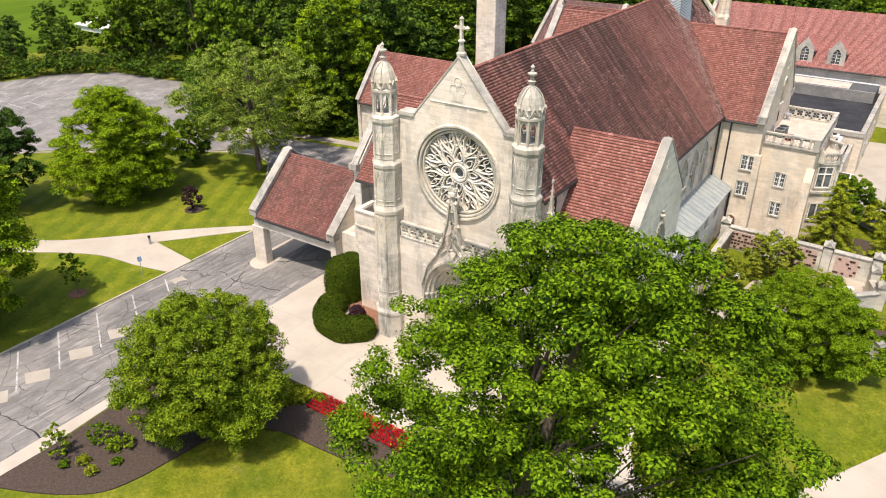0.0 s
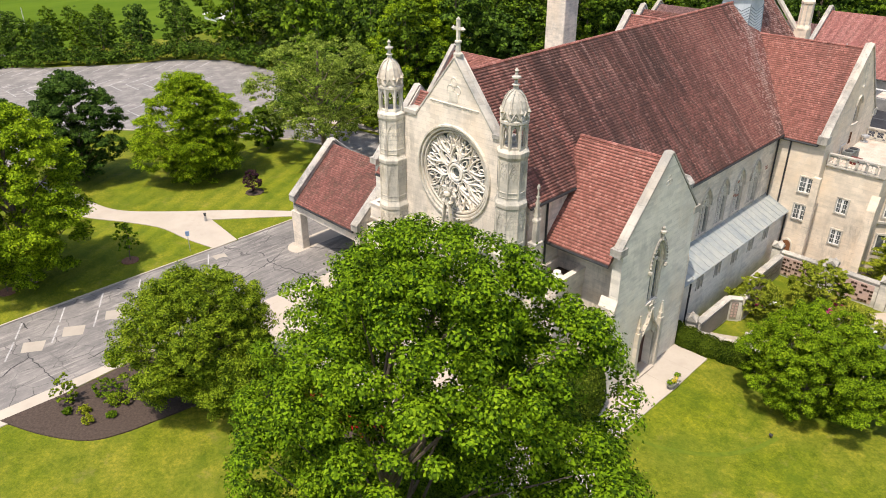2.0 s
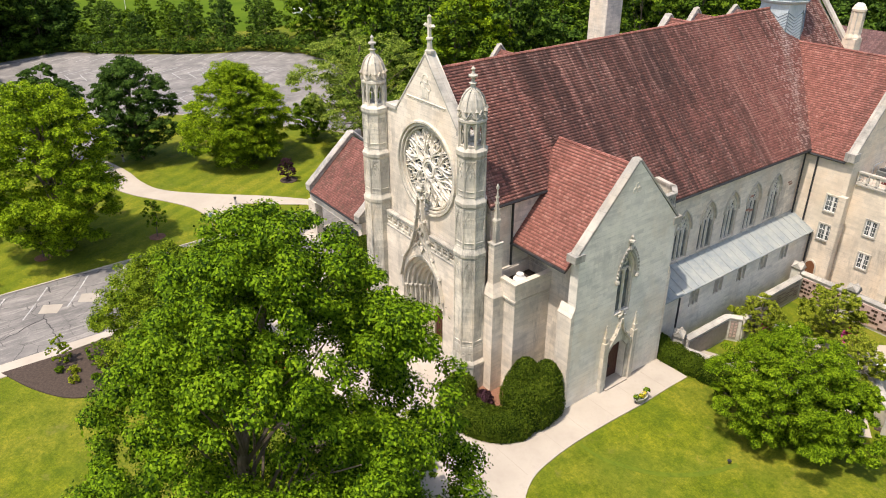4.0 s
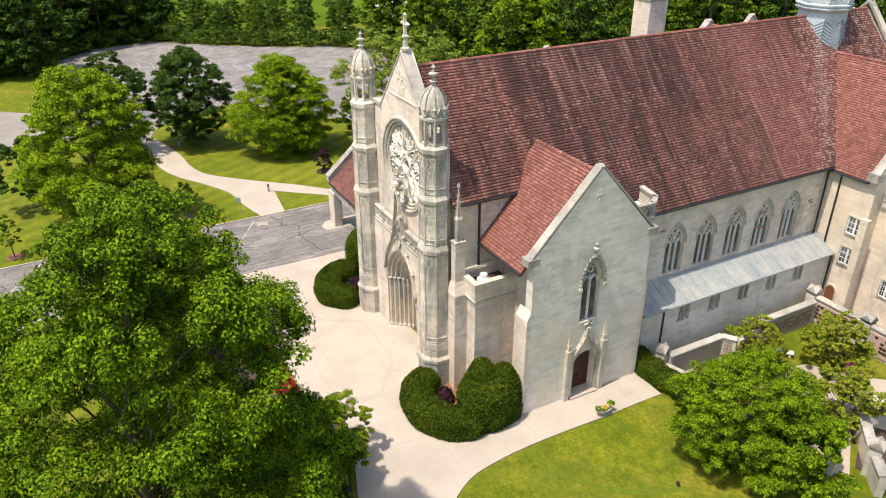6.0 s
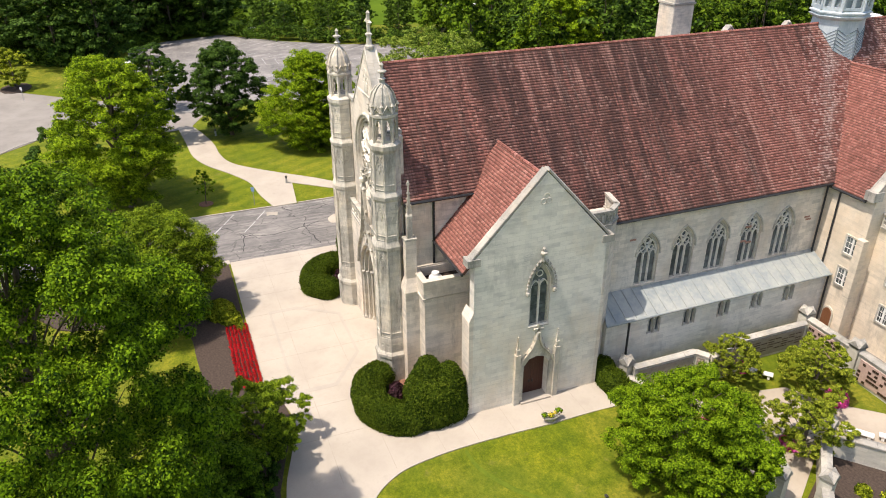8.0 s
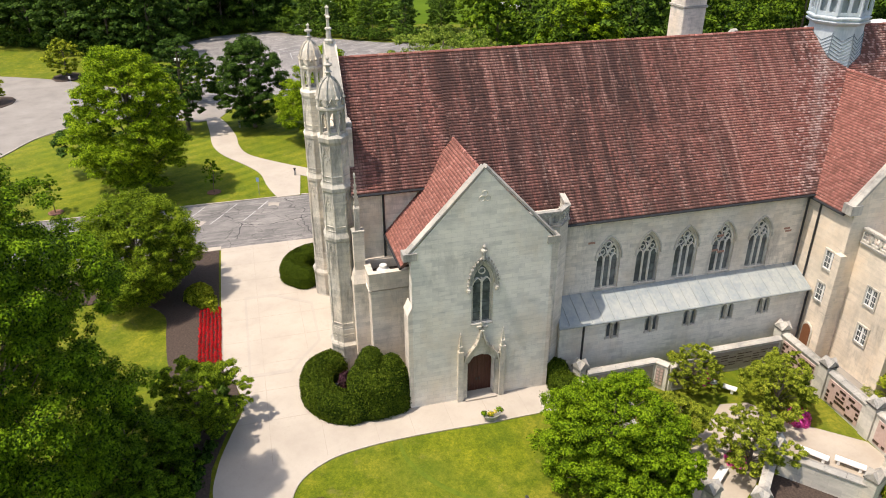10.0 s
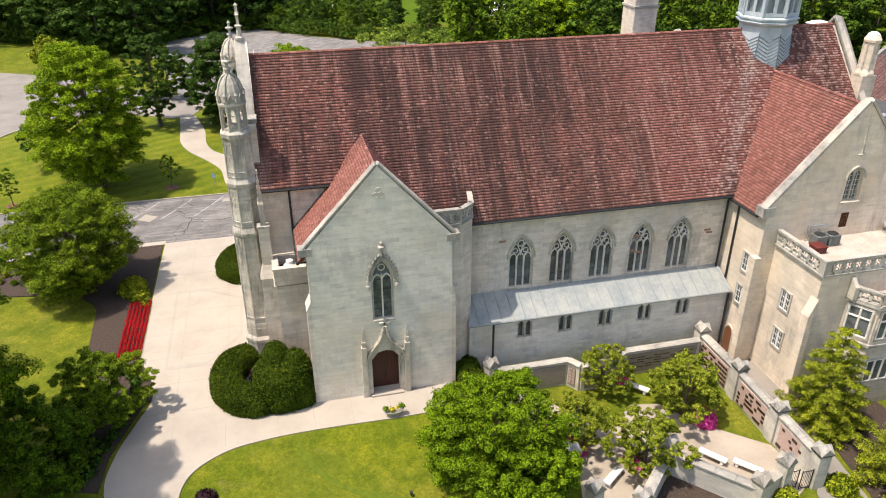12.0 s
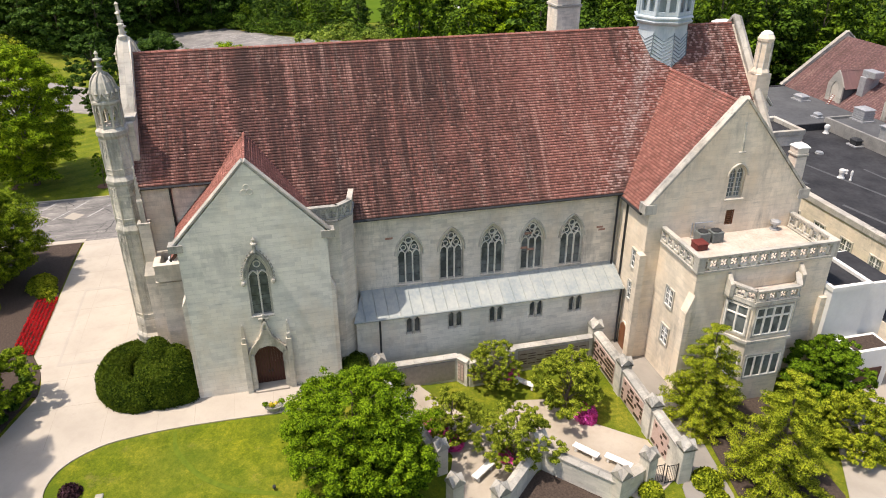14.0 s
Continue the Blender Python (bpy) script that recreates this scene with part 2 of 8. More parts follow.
def asphalt_material(name, gain=1.0, along=(1.0, 0.08, 1), worn=0.85, cracks=0.0):
    """Old asphalt: patchy grey, pale scuffs along the way of travel, fine dark cracks."""
    n = Nodes(name)
    g = lambda r, v, b: (r * gain * 1.02, v * gain, b * gain * 0.97)
    base = n.ramp(n.noise(0.22, 8, 0.72), [(0.3, g(0.095, 0.094, 0.096)), (0.52, g(0.165, 0.162, 0.16)), (0.72, g(0.25, 0.243, 0.235))])
    bent = n.noise(0.25, 3, 0.5)
    wheel = n.ramp(n.noise(1.7, 9, 0.82, stretch=along, distortion=0.4), [(0.49, 0.0), (0.62, worn)])
    col = n.mix(n.math("MULTIPLY", wheel, n.ramp(bent, [(0.35, 0.25), (0.6, 1.0)])), base, g(0.40, 0.385, 0.365))
    dark = n.ramp(n.noise(0.5, 8, 0.78, stretch=along, distortion=0.6), [(0.52, 0.0), (0.68, worn * 0.7)])
    col = n.mix(dark, col, g(0.07, 0.07, 0.073))
    spots = n.ramp(n.noise(2.6, 7, 0.8), [(0.56, 0.0), (0.7, 0.5)])
    col = n.mix(spots, col, g(0.33, 0.32, 0.305))
    if cracks:
        warp = n.add("TexNoise", Scale=0.9, Detail=5.0, Roughness=0.7)
        n.t.links.new(n.coords(), warp.inputs["Vector"])
        vec = n.mix(0.38, n.coords(), warp.outputs[1], "ADD")
        cell = n.add("TexVoronoi", Scale=0.42)
        cell.feature = "DISTANCE_TO_EDGE"
        n.t.links.new(vec, cell.inputs["Vector"])
        line = n.ramp(cell.outputs[0], [(0.004, cracks), (0.018, 0.0)])
        line = n.math("MULTIPLY", line, n.ramp(n.noise(0.35, 4), [(0.4, 0.15), (0.56, 1.0)]))
        col = n.mix(line, col, g(0.05, 0.05, 0.052))
    col = n.mix(n.math("MULTIPLY", n.noise(40, 2), 0.25), col, g(0.1, 0.1, 0.1))
    return n.done(col, 0.85, n.noise(60, 3), 0.4, 0.01)


def concrete_material(name, a, b, joints=True):
    n = Nodes(name)
    col = n.mix(n.ramp(n.noise(0.35, 6, 0.65), [(0.35, 0.0), (0.68, 1.0)]), a, b)
    col = n.mix(n.math("MULTIPLY", n.noise(12, 4), 0.2), col, tuple(c * 0.75 for c in a))
    st = n.ramp(n.noise(0.7, 8, 0.78), [(0.54, 0.0), (0.74, 0.45)])
    col = n.mix(st, col, tuple(c * 0.62 for c in a))
    return n.done(col, 0.85, n.noise(25, 4), 0.25, 0.01)


STONE = stone_material("limestone", (0.75, 0.68, 0.585), (0.585, 0.535, 0.465), (0.20, 0.195, 0.175), stain=0.66)
# limestone made paler and cooler: skylight on the shaded flank walls put into colour
AISLE_STONE = stone_material("skylit_limestone", (0.77, 0.735, 0.655), (0.64, 0.615, 0.555), (0.26, 0.26, 0.24), stain=0.5)
CREAM = stone_material("cream_limestone", (0.77, 0.675, 0.545), (0.64, 0.57, 0.465), (0.22, 0.205, 0.175), (1.1, 0.4), 0.62, 0.14, tone=0.14)
CARVED = stone_material("carved_limestone", (0.72, 0.675, 0.58), (0.52, 0.495, 0.43), (0.165, 0.17, 0.158), stain=0.95, grime=0.12)
PALE_STONE = stone_material("pale_carved_limestone", (0.80, 0.765, 0.69), (0.66, 0.63, 0.56), (0.3, 0.3, 0.275), stain=0.35, joint=0.0)
COPING = stone_material("coping_stone", (0.47, 0.45, 0.40), (0.34, 0.33, 0.30), (0.12, 0.125, 0.12), (1.1, 2.0), 0.9, 0.35)
COURT_STONE = stone_material("court_limestone", (0.60, 0.575, 0.50), (0.47, 0.455, 0.40), (0.19, 0.19, 0.175), (1.2, 0.5), 0.7)
PALE_WALL = plain_material("white_render", (0.62, 0.62, 0.60), (0.7, 0.7, 0.67), 0.5, 0.8)
TILES = tile_material("clay_tiles_nave", [(0.08, (0.125, 0.056, 0.046)), (0.3, (0.235, 0.098, 0.080)), (0.6, (0.31, 0.130, 0.105)), (0.85, (0.38, 0.175, 0.145)), (0.96, (0.55, 0.37, 0.32))], 0.8, pale=1.0)
TILES_B = tile_material("clay_tiles_porch", [(0.08, (0.19, 0.082, 0.066)), (0.4, (0.29, 0.118, 0.094)), (0.7, (0.36, 0.150, 0.122)), (0.95, (0.46, 0.235, 0.195))], 0.35)
TILES_C = tile_material("clay_tiles_mossy", [(0.1, (0.135, 0.056, 0.050)), (0.5, (0.22, 0.09, 0.075)), (0.9, (0.31, 0.14, 0.115))], 0.35, moss=0.6)
BATTEN = plain_material("dirty_tile_joint", (0.09, 0.05, 0.042), (0.15, 0.078, 0.064), 2, 0.9)
LEAD = plain_material("lead_sheet", (0.27, 0.33, 0.36), (0.40, 0.45, 0.465), 1.2, 0.6, (1, 1, 0.4), 0.2, 0.2)
LEAD_SPIRE = plain_material("spire_lead", (0.36, 0.44, 0.49), (0.55, 0.61, 0.64), 1.0, 0.55, (1, 1, 0.4), 0.2, 0.15)
ZINC = plain_material("zinc_sheet", (0.24, 0.285, 0.30), (0.40, 0.415, 0.39), 0.45, 0.6, (1, 1.2, 1), 0.1, 0.15)
DARK_METAL = plain_material("dark_metal", (0.03, 0.032, 0.035), (0.06, 0.062, 0.065), 4, 0.5, metallic=0.4)
GALV = plain_material("galvanised_metal", (0.35, 0.36, 0.37), (0.5, 0.51, 0.52), 3, 0.45, metallic=0.5)
WHITE_PAINT = plain_material("white_paint", (0.66, 0.66, 0.64), (0.76, 0.76, 0.74), 2, 0.55)
WORN_PAINT = plain_material("worn_road_paint", (0.20, 0.20, 0.20), (0.52, 0.52, 0.51), 2.0, 0.8)
ROOF_FELT = plain_material("roof_felt", (0.012, 0.013, 0.016), (0.044, 0.045, 0.05), 0.35, 0.85)
GREY_FELT = plain_material("grey_felt", (0.06, 0.063, 0.068), (0.10, 0.104, 0.11), 0.3, 0.85)
DECK = plain_material("stained_deck", (0.55, 0.51, 0.45), (0.39, 0.31, 0.25), 0.7, 0.85)
UPSTAND = plain_material("grey_upstand", (0.16, 0.16, 0.155), (0.27, 0.265, 0.25), 0.8, 0.85)
BOARD = plain_material("pale_board", (0.42, 0.39, 0.33), (0.5, 0.47, 0.41), 2, 0.8)
DOOR_WOOD = plain_material("dark_red_oak", (0.045, 0.016, 0.011), (0.085, 0.03, 0.02), 3, 0.5, (6, 6, 0.5), 0.3)
DOOR_BROWN = plain_material("brown_oak", (0.16, 0.065, 0.03), (0.22, 0.1, 0.05), 3, 0.5, (6, 6, 0.5), 0.3)
BARK = plain_material("bark", (0.075, 0.058, 0.042), (0.16, 0.13, 0.10), 5, 0.9, (1, 1, 0.3), 0.8)
MULCH = plain_material("mulch", (0.035, 0.026, 0.02), (0.085, 0.062, 0.05), 6, 0.95, bump=1.0)
MULCH_RED = plain_material("red_mulch", (0.15, 0.07, 0.045), (0.28, 0.15, 0.1), 6, 0.95, bump=1.0)
TAUPE = plain_material("taupe_stone", (0.23, 0.20, 0.17), (0.31, 0.275, 0.235), 3, 0.7)
NICHE = plain_material("pink_granite", (0.42, 0.30, 0.26), (0.52, 0.39, 0.34), 6, 0.5)
PLATE = plain_material("bronze_plate", (0.06, 0.04, 0.03), (0.10, 0.07, 0.05), 5, 0.4, metallic=0.6)
RED_BRICK = plain_material("red_brick", (0.24, 0.075, 0.05), (0.33, 0.12, 0.08), 4, 0.85)
GRASS = grass_material()
ASPHALT = asphalt_material("worn_asphalt", 1.08, (1.0, 0.1, 1), 0.75, 0.9)
CONCRETE = concrete_material("pale_concrete", (0.385, 0.345, 0.29), (0.475, 0.43, 0.365))
CONCRETE_OLD = concrete_material("old_concrete", (0.32, 0.29, 0.245), (0.42, 0.385, 0.33))
LOT_ASPHALT = asphalt_material("pale_weathered_asphalt", 1.2, (0.35, 0.2, 1), 0.5, 0.5)
ROAD_CONCRETE = concrete_material("road_concrete", (0.22, 0.205, 0.185), (0.30, 0.28, 0.25))
GRAVEL = concrete_material("tan_paving", (0.34, 0.295, 0.235), (0.46, 0.41, 0.34))
CONCRETE_BAND = concrete_material("grey_band_concrete", (0.36, 0.33, 0.285), (0.44, 0.40, 0.345))
TAR = plain_material("tar_seal", (0.022, 0.022, 0.024), (0.04, 0.04, 0.042), 3, 0.6)
LEAF_PARK = leaf_material("leaf_park", (0.03, 0.072, 0.003), (0.2, 0.315, 0.0085), 0.14)
LEAF_MAPLE = leaf_material("leaf_maple", (0.018, 0.05, 0.002), (0.145, 0.245, 0.007), 0.12)
LEAF_GREY = leaf_material("leaf_grey_green", (0.034, 0.07, 0.008), (0.2, 0.285, 0.036), 0.14)
LEAF_OAK = leaf_material("leaf_mid", (0.0149, 0.0418, 0.0027), (0.1, 0.179, 0.00699), 0.1)
LEAF_BRIGHT = leaf_material("leaf_bright", (0.0115, 0.0395, 0.00191), (0.114, 0.208, 0.00562), 0.1)
LEAF_DOG = leaf_material("leaf_dogwood", (0.0191, 0.051, 0.00319), (0.161, 0.241, 0.011), 0.12)
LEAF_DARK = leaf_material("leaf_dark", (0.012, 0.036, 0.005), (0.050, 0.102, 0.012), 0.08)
LEAF_YEW = leaf_material("leaf_yew", (0.0128, 0.0336, 0.0024), (0.064, 0.1, 0.0064), 0.12)
LEAF_GOLD = leaf_material("leaf_cypress", (0.036, 0.066, 0.005), (0.27, 0.325, 0.019), 0.14)
LEAF_COURT = leaf_material("leaf_olive", (0.04, 0.068, 0.006), (0.235, 0.29, 0.024), 0.14)
LEAF_WOOD = leaf_material("leaf_wood_edge", (0.012, 0.0345, 0.003), (0.0846, 0.152, 0.00736), 0.08)
# darkened below plain leaf green: the woods' shade is put into this colour
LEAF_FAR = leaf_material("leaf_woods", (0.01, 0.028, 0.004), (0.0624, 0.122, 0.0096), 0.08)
LEAF_PURPLE = leaf_material("leaf_purple", (0.02, 0.010, 0.014), (0.06, 0.03, 0.035), 0.2)
RED_FLOWER = leaf_material("flower_red", (0.20, 0.006, 0.008), (0.42, 0.012, 0.016), 0.2)
PINK_FLOWER = leaf_material("flower_pink", (0.42, 0.03, 0.2), (0.72, 0.12, 0.42), 0.3)
YELLOW_FLOWER = leaf_material("flower_yellow", (0.35, 0.3, 0.02), (0.6, 0.5, 0.05), 0.25)


def glass_material():
    n = Nodes("leaded_glass")
    col = n.mix(n.ramp(n.noise(0.8, 3), [(0.4, 0.0), (0.6, 1.0)]), (0.06, 0.07, 0.072), (0.15, 0.168, 0.168))
    return n.done(col, 0.22, n.noise(5, 3), 0.15, 0.01, spec=0.5)


GLASS = glass_material()


# ---- shaping helpers ----
from mathutils import geometry

BASES = {}


def thing(name, at=(0, 0, 0), label="", category="", group="", kind=""):
    ob = new(name)
    ob.location = at
    ob.empty_display_size = 0.2
    BASES[ob] = Vector(at)
    return tagged(ob, label, category, group, kind)


def link(name, mesh, material, parent=None, label=""):
    if material is not None and not mesh.materials:
        mesh.materials.append(material)
    ob = new(name, mesh)
    if parent is not None:
        ob.parent = parent
        if parent in BASES:
            ob.matrix_parent_inverse = Matrix.Translation(-BASES[parent])
    return tagged(ob, label)


def part(name, bm, material, parent=None, label="", smooth=False):
    mesh = bpy.data.meshes.new(name)
    bmesh.ops.recalc_face_normals(bm, faces=bm.faces)
    if smooth:
        for f in bm.faces:
            f.smooth = True
    bm.to_mesh(mesh)
    bm.free()
    return link(name, mesh, material, parent, label)


def raw(name, verts, faces, material, parent=None, label=""):
    mesh = bpy.data.meshes.new(name)
    verts = np.asarray(verts, dtype=np.float32).reshape(-1, 3)
    faces = np.asarray(faces, dtype=np.int32)
    k = faces.shape[1]
    mesh.vertices.add(len(verts))
    mesh.vertices.foreach_set("co", verts.ravel())
    mesh.loops.add(faces.size)
    mesh.loops.foreach_set("vertex_index", faces.ravel())
    mesh.polygons.add(len(faces))
    mesh.polygons.foreach_set("loop_start", np.arange(0, faces.size, k, dtype=np.int32))
    mesh.update(calc_edges=True)
    return link(name, mesh, material, parent, label)


def block(bm, x0, x1, y0, y1, z0, z1, m=None):
    c = [(x0, y0, z0), (x1, y0, z0), (x1, y1, z0), (x0, y1, z0), (x0, y0, z1), (x1, y0, z1), (x1, y1, z1), (x0, y1, z1)]
    v = [bm.verts.new(m @ Vector(p) if m else p) for p in c]
    for f in ((3, 2, 1, 0), (4, 5, 6, 7), (0, 1, 5, 4), (1, 2, 6, 5), (2, 3, 7, 6), (3, 0, 4, 7)):
        bm.faces.new([v[i] for i in f])


def boxed(x0, x1, y0, y1, z0, z1, bevel=0.0, m=None):
    bm = bmesh.new()
    block(bm, x0, x1, y0, y1, z0, z1, m)
    if bevel:
        bmesh.ops.bevel(bm, geom=bm.edges[:], offset=bevel, segments=1, affect="EDGES")
    return bm


def prism(bm, poly, m, depth):
    """A flat outline (u, v), in the plane of m, made depth thick backwards."""
    a = [bm.verts.new(m @ Vector((u, v, 0))) for u, v in poly]
    b = [bm.verts.new(m @ Vector((u, v, -depth))) for u, v in poly]
    bm.faces.new(a)
    bm.faces.new(b[::-1])
    for i in range(len(a)):
        j = (i + 1) % len(a)
        bm.faces.new((a[j], a[i], b[i], b[j]))


def within(p, loop):
    """Whether a point lies inside an outline."""
    inside = False
    for (ax, ay), (bx, by) in zip(loop, [*loop[1:], loop[0]]):
        if (ay > p[1]) != (by > p[1]) and p[0] < (bx - ax) * (p[1] - ay) / (by - ay) + ax:
            inside = not inside
    return inside


def panel(bm, outer, holes, m, depth):
    """A wall with openings through it: outline and holes in (u, v), front in the plane of m, depth thick backwards."""
    pts, edges = [], []
    for loop in (outer, *holes):
        k = len(pts)
        pts += [Vector(p) for p in loop]
        edges += [(k + i, k + (i + 1) % len(loop)) for i in range(len(loop))]
    vs, es, fs, ov, oe, of = geometry.delaunay_2d_cdt(pts, edges, [], 1, 1e-5)
    mids = [sum((vs[i] for i in f), Vector((0, 0))) / len(f) for f in fs]
    fs = [f for f, c in zip(fs, mids) if within(c, outer) and not any(within(c, loop) for loop in holes)]
    a = [bm.verts.new(m @ Vector((p.x, p.y, 0))) for p in vs]
    b = [bm.verts.new(m @ Vector((p.x, p.y, -depth))) for p in vs]
    fs = list({tuple(sorted(f)): f for f in fs}.values())
    for f in fs:
        bm.faces.new([a[i] for i in f])
        bm.faces.new([b[i] for i in f][::-1])
    count = {}
    for f in fs:
        for i in range(len(f)):
            e = (f[i], f[(i + 1) % len(f)])
            count[tuple(sorted(e))] = None if tuple(sorted(e)) in count else e
    for e in count.values():
        if e:
            bm.faces.new((a[e[1]], a[e[0]], b[e[0]], b[e[1]]))


def plane_m(origin, yaw):
    """The plane of a wall: u along it, v up, facing the way of yaw degrees from +x."""
    a = radians(yaw)
    w = Vector((math.cos(a), math.sin(a), 0))
    u = Vector((-math.sin(a), math.cos(a), 0))
    return Matrix(((u.x, 0, w.x, origin[0]), (u.y, 0, w.y, origin[1]), (0, 1, 0, origin[2]), (0, 0, 0, 1)))


def east(x):
    """Faces +x: u is y, v is z."""
    return plane_m((x, 0, 0), 0)


def south(y):
    """Faces -y: u is x, v is z."""
    return plane_m((0, y, 0), -90)


def west(x):
    """Faces -x: u is -y."""
    return plane_m((x, 0, 0), 180)


def north(y):
    """Faces +y: u is -x."""
    return plane_m((0, y, 0), 90)


def rib(bm, pts, width, depth, m, closed=False, lift=0.0):
    """A squared stone bar along a line in the plane of m, standing depth proud of it."""
    n = len(pts)
    P = [Vector(p) for p in pts]
    rows = []
    for i in range(n):
        a = P[i - 1] if (i or closed) else P[i]
        b = P[(i + 1) % n] if (i < n - 1 or closed) else P[i]
        d = (b - a)
        d = d.normalized() if d.length > 1e-9 else Vector((1, 0))
        q = Vector((-d.y, d.x)) * width / 2
        rows.append([bm.verts.new(m @ Vector((*(P[i] + q), lift))), bm.verts.new(m @ Vector((*(P[i] + q * 0.55), lift + depth))), bm.verts.new(m @ Vector((*(P[i] - q * 0.55), lift + depth))), bm.verts.new(m @ Vector((*(P[i] - q), lift)))])
    for i in range(n if closed else n - 1):
        r, s = rows[i], rows[(i + 1) % n]
        for k in range(4):
            bm.faces.new((r[k], r[(k + 1) % 4], s[(k + 1) % 4], s[k]))
    if not closed:
        bm.faces.new(rows[0])
        bm.faces.new(rows[-1][::-1])


def lathe(bm, profile, n=8, at=(0, 0, 0), turn=0.5, cap=True):
    """Rings of n corners through (radius, z); turn 0.5 sets flats square to the axes."""
    rings = []
    for r, z in profile:
        rings.append([bm.verts.new((at[0] + r * math.cos(2 * math.pi * (k + turn) / n), at[1] + r * math.sin(2 * math.pi * (k + turn) / n), at[2] + z)) for k in range(n)])
    for a, b in zip(rings, rings[1:]):
        for k in range(n):
            bm.faces.new((a[k], a[(k + 1) % n], b[(k + 1) % n], b[k]))
    if cap:
        bm.faces.new(rings[0][::-1])
        bm.faces.new(rings[-1])


def tube(bm, a, b, r0, r1, n=6):
    a, b = Vector(a), Vector(b)
    q = (b - a).to_track_quat("Z", "Y").to_matrix()
    ra = [bm.verts.new(a + q @ Vector((r0 * math.cos(2 * math.pi * k / n), r0 * math.sin(2 * math.pi * k / n), 0))) for k in range(n)]
    rb = [bm.verts.new(b + q @ Vector((r1 * math.cos(2 * math.pi * k / n), r1 * math.sin(2 * math.pi * k / n), 0))) for k in range(n)]
    for k in range(n):
        bm.faces.new((ra[k], ra[(k + 1) % n], rb[(k + 1) % n], rb[k]))
    bm.faces.new(ra[::-1])
    bm.faces.new(rb)


def arch(cx, z0, spring, half, rise, n=7):
    """A pointed (or, if low, rounded) opening: foot z0, sides up to spring, top at spring + rise."""
    if rise > half:
        k = (rise * rise - half * half) / (2 * half)
        radius = half + k
        top = math.asin(min(1, rise / radius))
        left = [(cx + k - radius * math.cos(top * i / n), spring + radius * math.sin(top * i / n)) for i in range(n + 1)]
    else:
        left = [(cx - half * math.cos(math.pi / 2 * i / n), spring + rise * math.sin(math.pi / 2 * i / n)) for i in range(n + 1)]
    right = [(2 * cx - x, z) for x, z in left[:-1]]
    foot = [] if abs(spring - z0) < 1e-6 else [(cx + half, z0)]
    return foot + right + left[::-1] + ([(cx - half, z0)] if foot else [])


def circle(cx, cz, r, n=20, a0=0.0):
    return [(cx + r * math.cos(a0 + 2 * math.pi * k / n), cz + r * math.sin(a0 + 2 * math.pi * k / n)) for k in range(n)]


# ---- the lie of the land ----
def smooth(a):
    a = min(1.0, max(0.0, a))
    return a * a * (3 - 2 * a)


def land(x, y):
    """Height of the ground: level round the church, lower at the parking and in the memorial court."""
    return 0.4 - 1.0 * smooth((-38 - x) / 20) - 0.8 * smooth((-70 - x) / 60) - 1.6 * smooth((y - 55) / 9) * smooth((x + 22) / 9)


def steps(a, b, d):
    return [a + (b - a) * i / max(1, round((b - a) / d)) for i in range(max(1, round((b - a) / d)) + 1)]


def ground_sheet():
    xs = [-3000, -1500, -800, -450, -330] + steps(-260, -72, 4) + steps(-70.5, 40, 1.5) + [50, 70, 110, 200, 400, 900, 2000]
    ys = [-2000, -900, -400, -180, -100] + steps(-60, -2, 4) + steps(0, 100, 1.5) + steps(104, 200, 6) + [230, 300, 420, 700, 1400, 3000]
    verts = [(x, y, land(x, y)) for y in ys for x in xs]
    w = len(xs)
    faces = [(j * w + i, j * w + i + 1, (j + 1) * w + i + 1, (j + 1) * w + i) for j in range(len(ys) - 1) for i in range(w - 1)]
    return raw("ground", verts, faces, GRASS)


tagged(ground_sheet(), "mown green lawn with dry yellow patches", "lawn", kind="structure")


def drape(name, outline, lift, material, cell=2.0, drop=0.2, label="", category="", kind="structure", parent=None):
    """A sheet of paving laid over the land, with its edges turned down."""
    pts = [Vector(p) for p in outline]
    dense = []
    for a, b in zip(pts, pts[1:] + pts[:1]):
        k = max(1, int((b - a).length / cell))
        dense += [a.lerp(b, i / k) for i in range(k)]
    n = len(dense)
    edges = [(i, (i + 1) % n) for i in range(n)]
    x0, x1 = min(p.x for p in pts), max(p.x for p in pts)
    y0, y1 = min(p.y for p in pts), max(p.y for p in pts)
    inner = []
    for gx in np.arange(x0 + cell / 2, x1, cell):
        for gy in np.arange(y0 + cell / 2, y1, cell):
            inside = False
            for a, b in zip(dense, dense[1:] + dense[:1]):
                if (a.y > gy) != (b.y > gy) and gx < (b.x - a.x) * (gy - a.y) / (b.y - a.y) + a.x:
                    inside = not inside
            if inside:
                inner.append(Vector((gx, gy)))
    vs, es, fs, *_ = geometry.delaunay_2d_cdt(dense + inner, edges, [], 1, 1e-4)
    bm = bmesh.new()
    v = [bm.verts.new((p.x, p.y, land(p.x, p.y) + lift)) for p in vs]
    for f in fs:
        bm.faces.new([v[i] for i in f])
    rim = [e for e in bm.edges if len(e.link_faces) == 1]
    out = bmesh.ops.extrude_edge_only(bm, edges=rim)
    for g in out["geom"]:
        if isinstance(g, bmesh.types.BMVert):
            g.co.z -= drop
    ob = part(name, bm, material, parent)
    return tagged(ob, label, category, kind=kind)


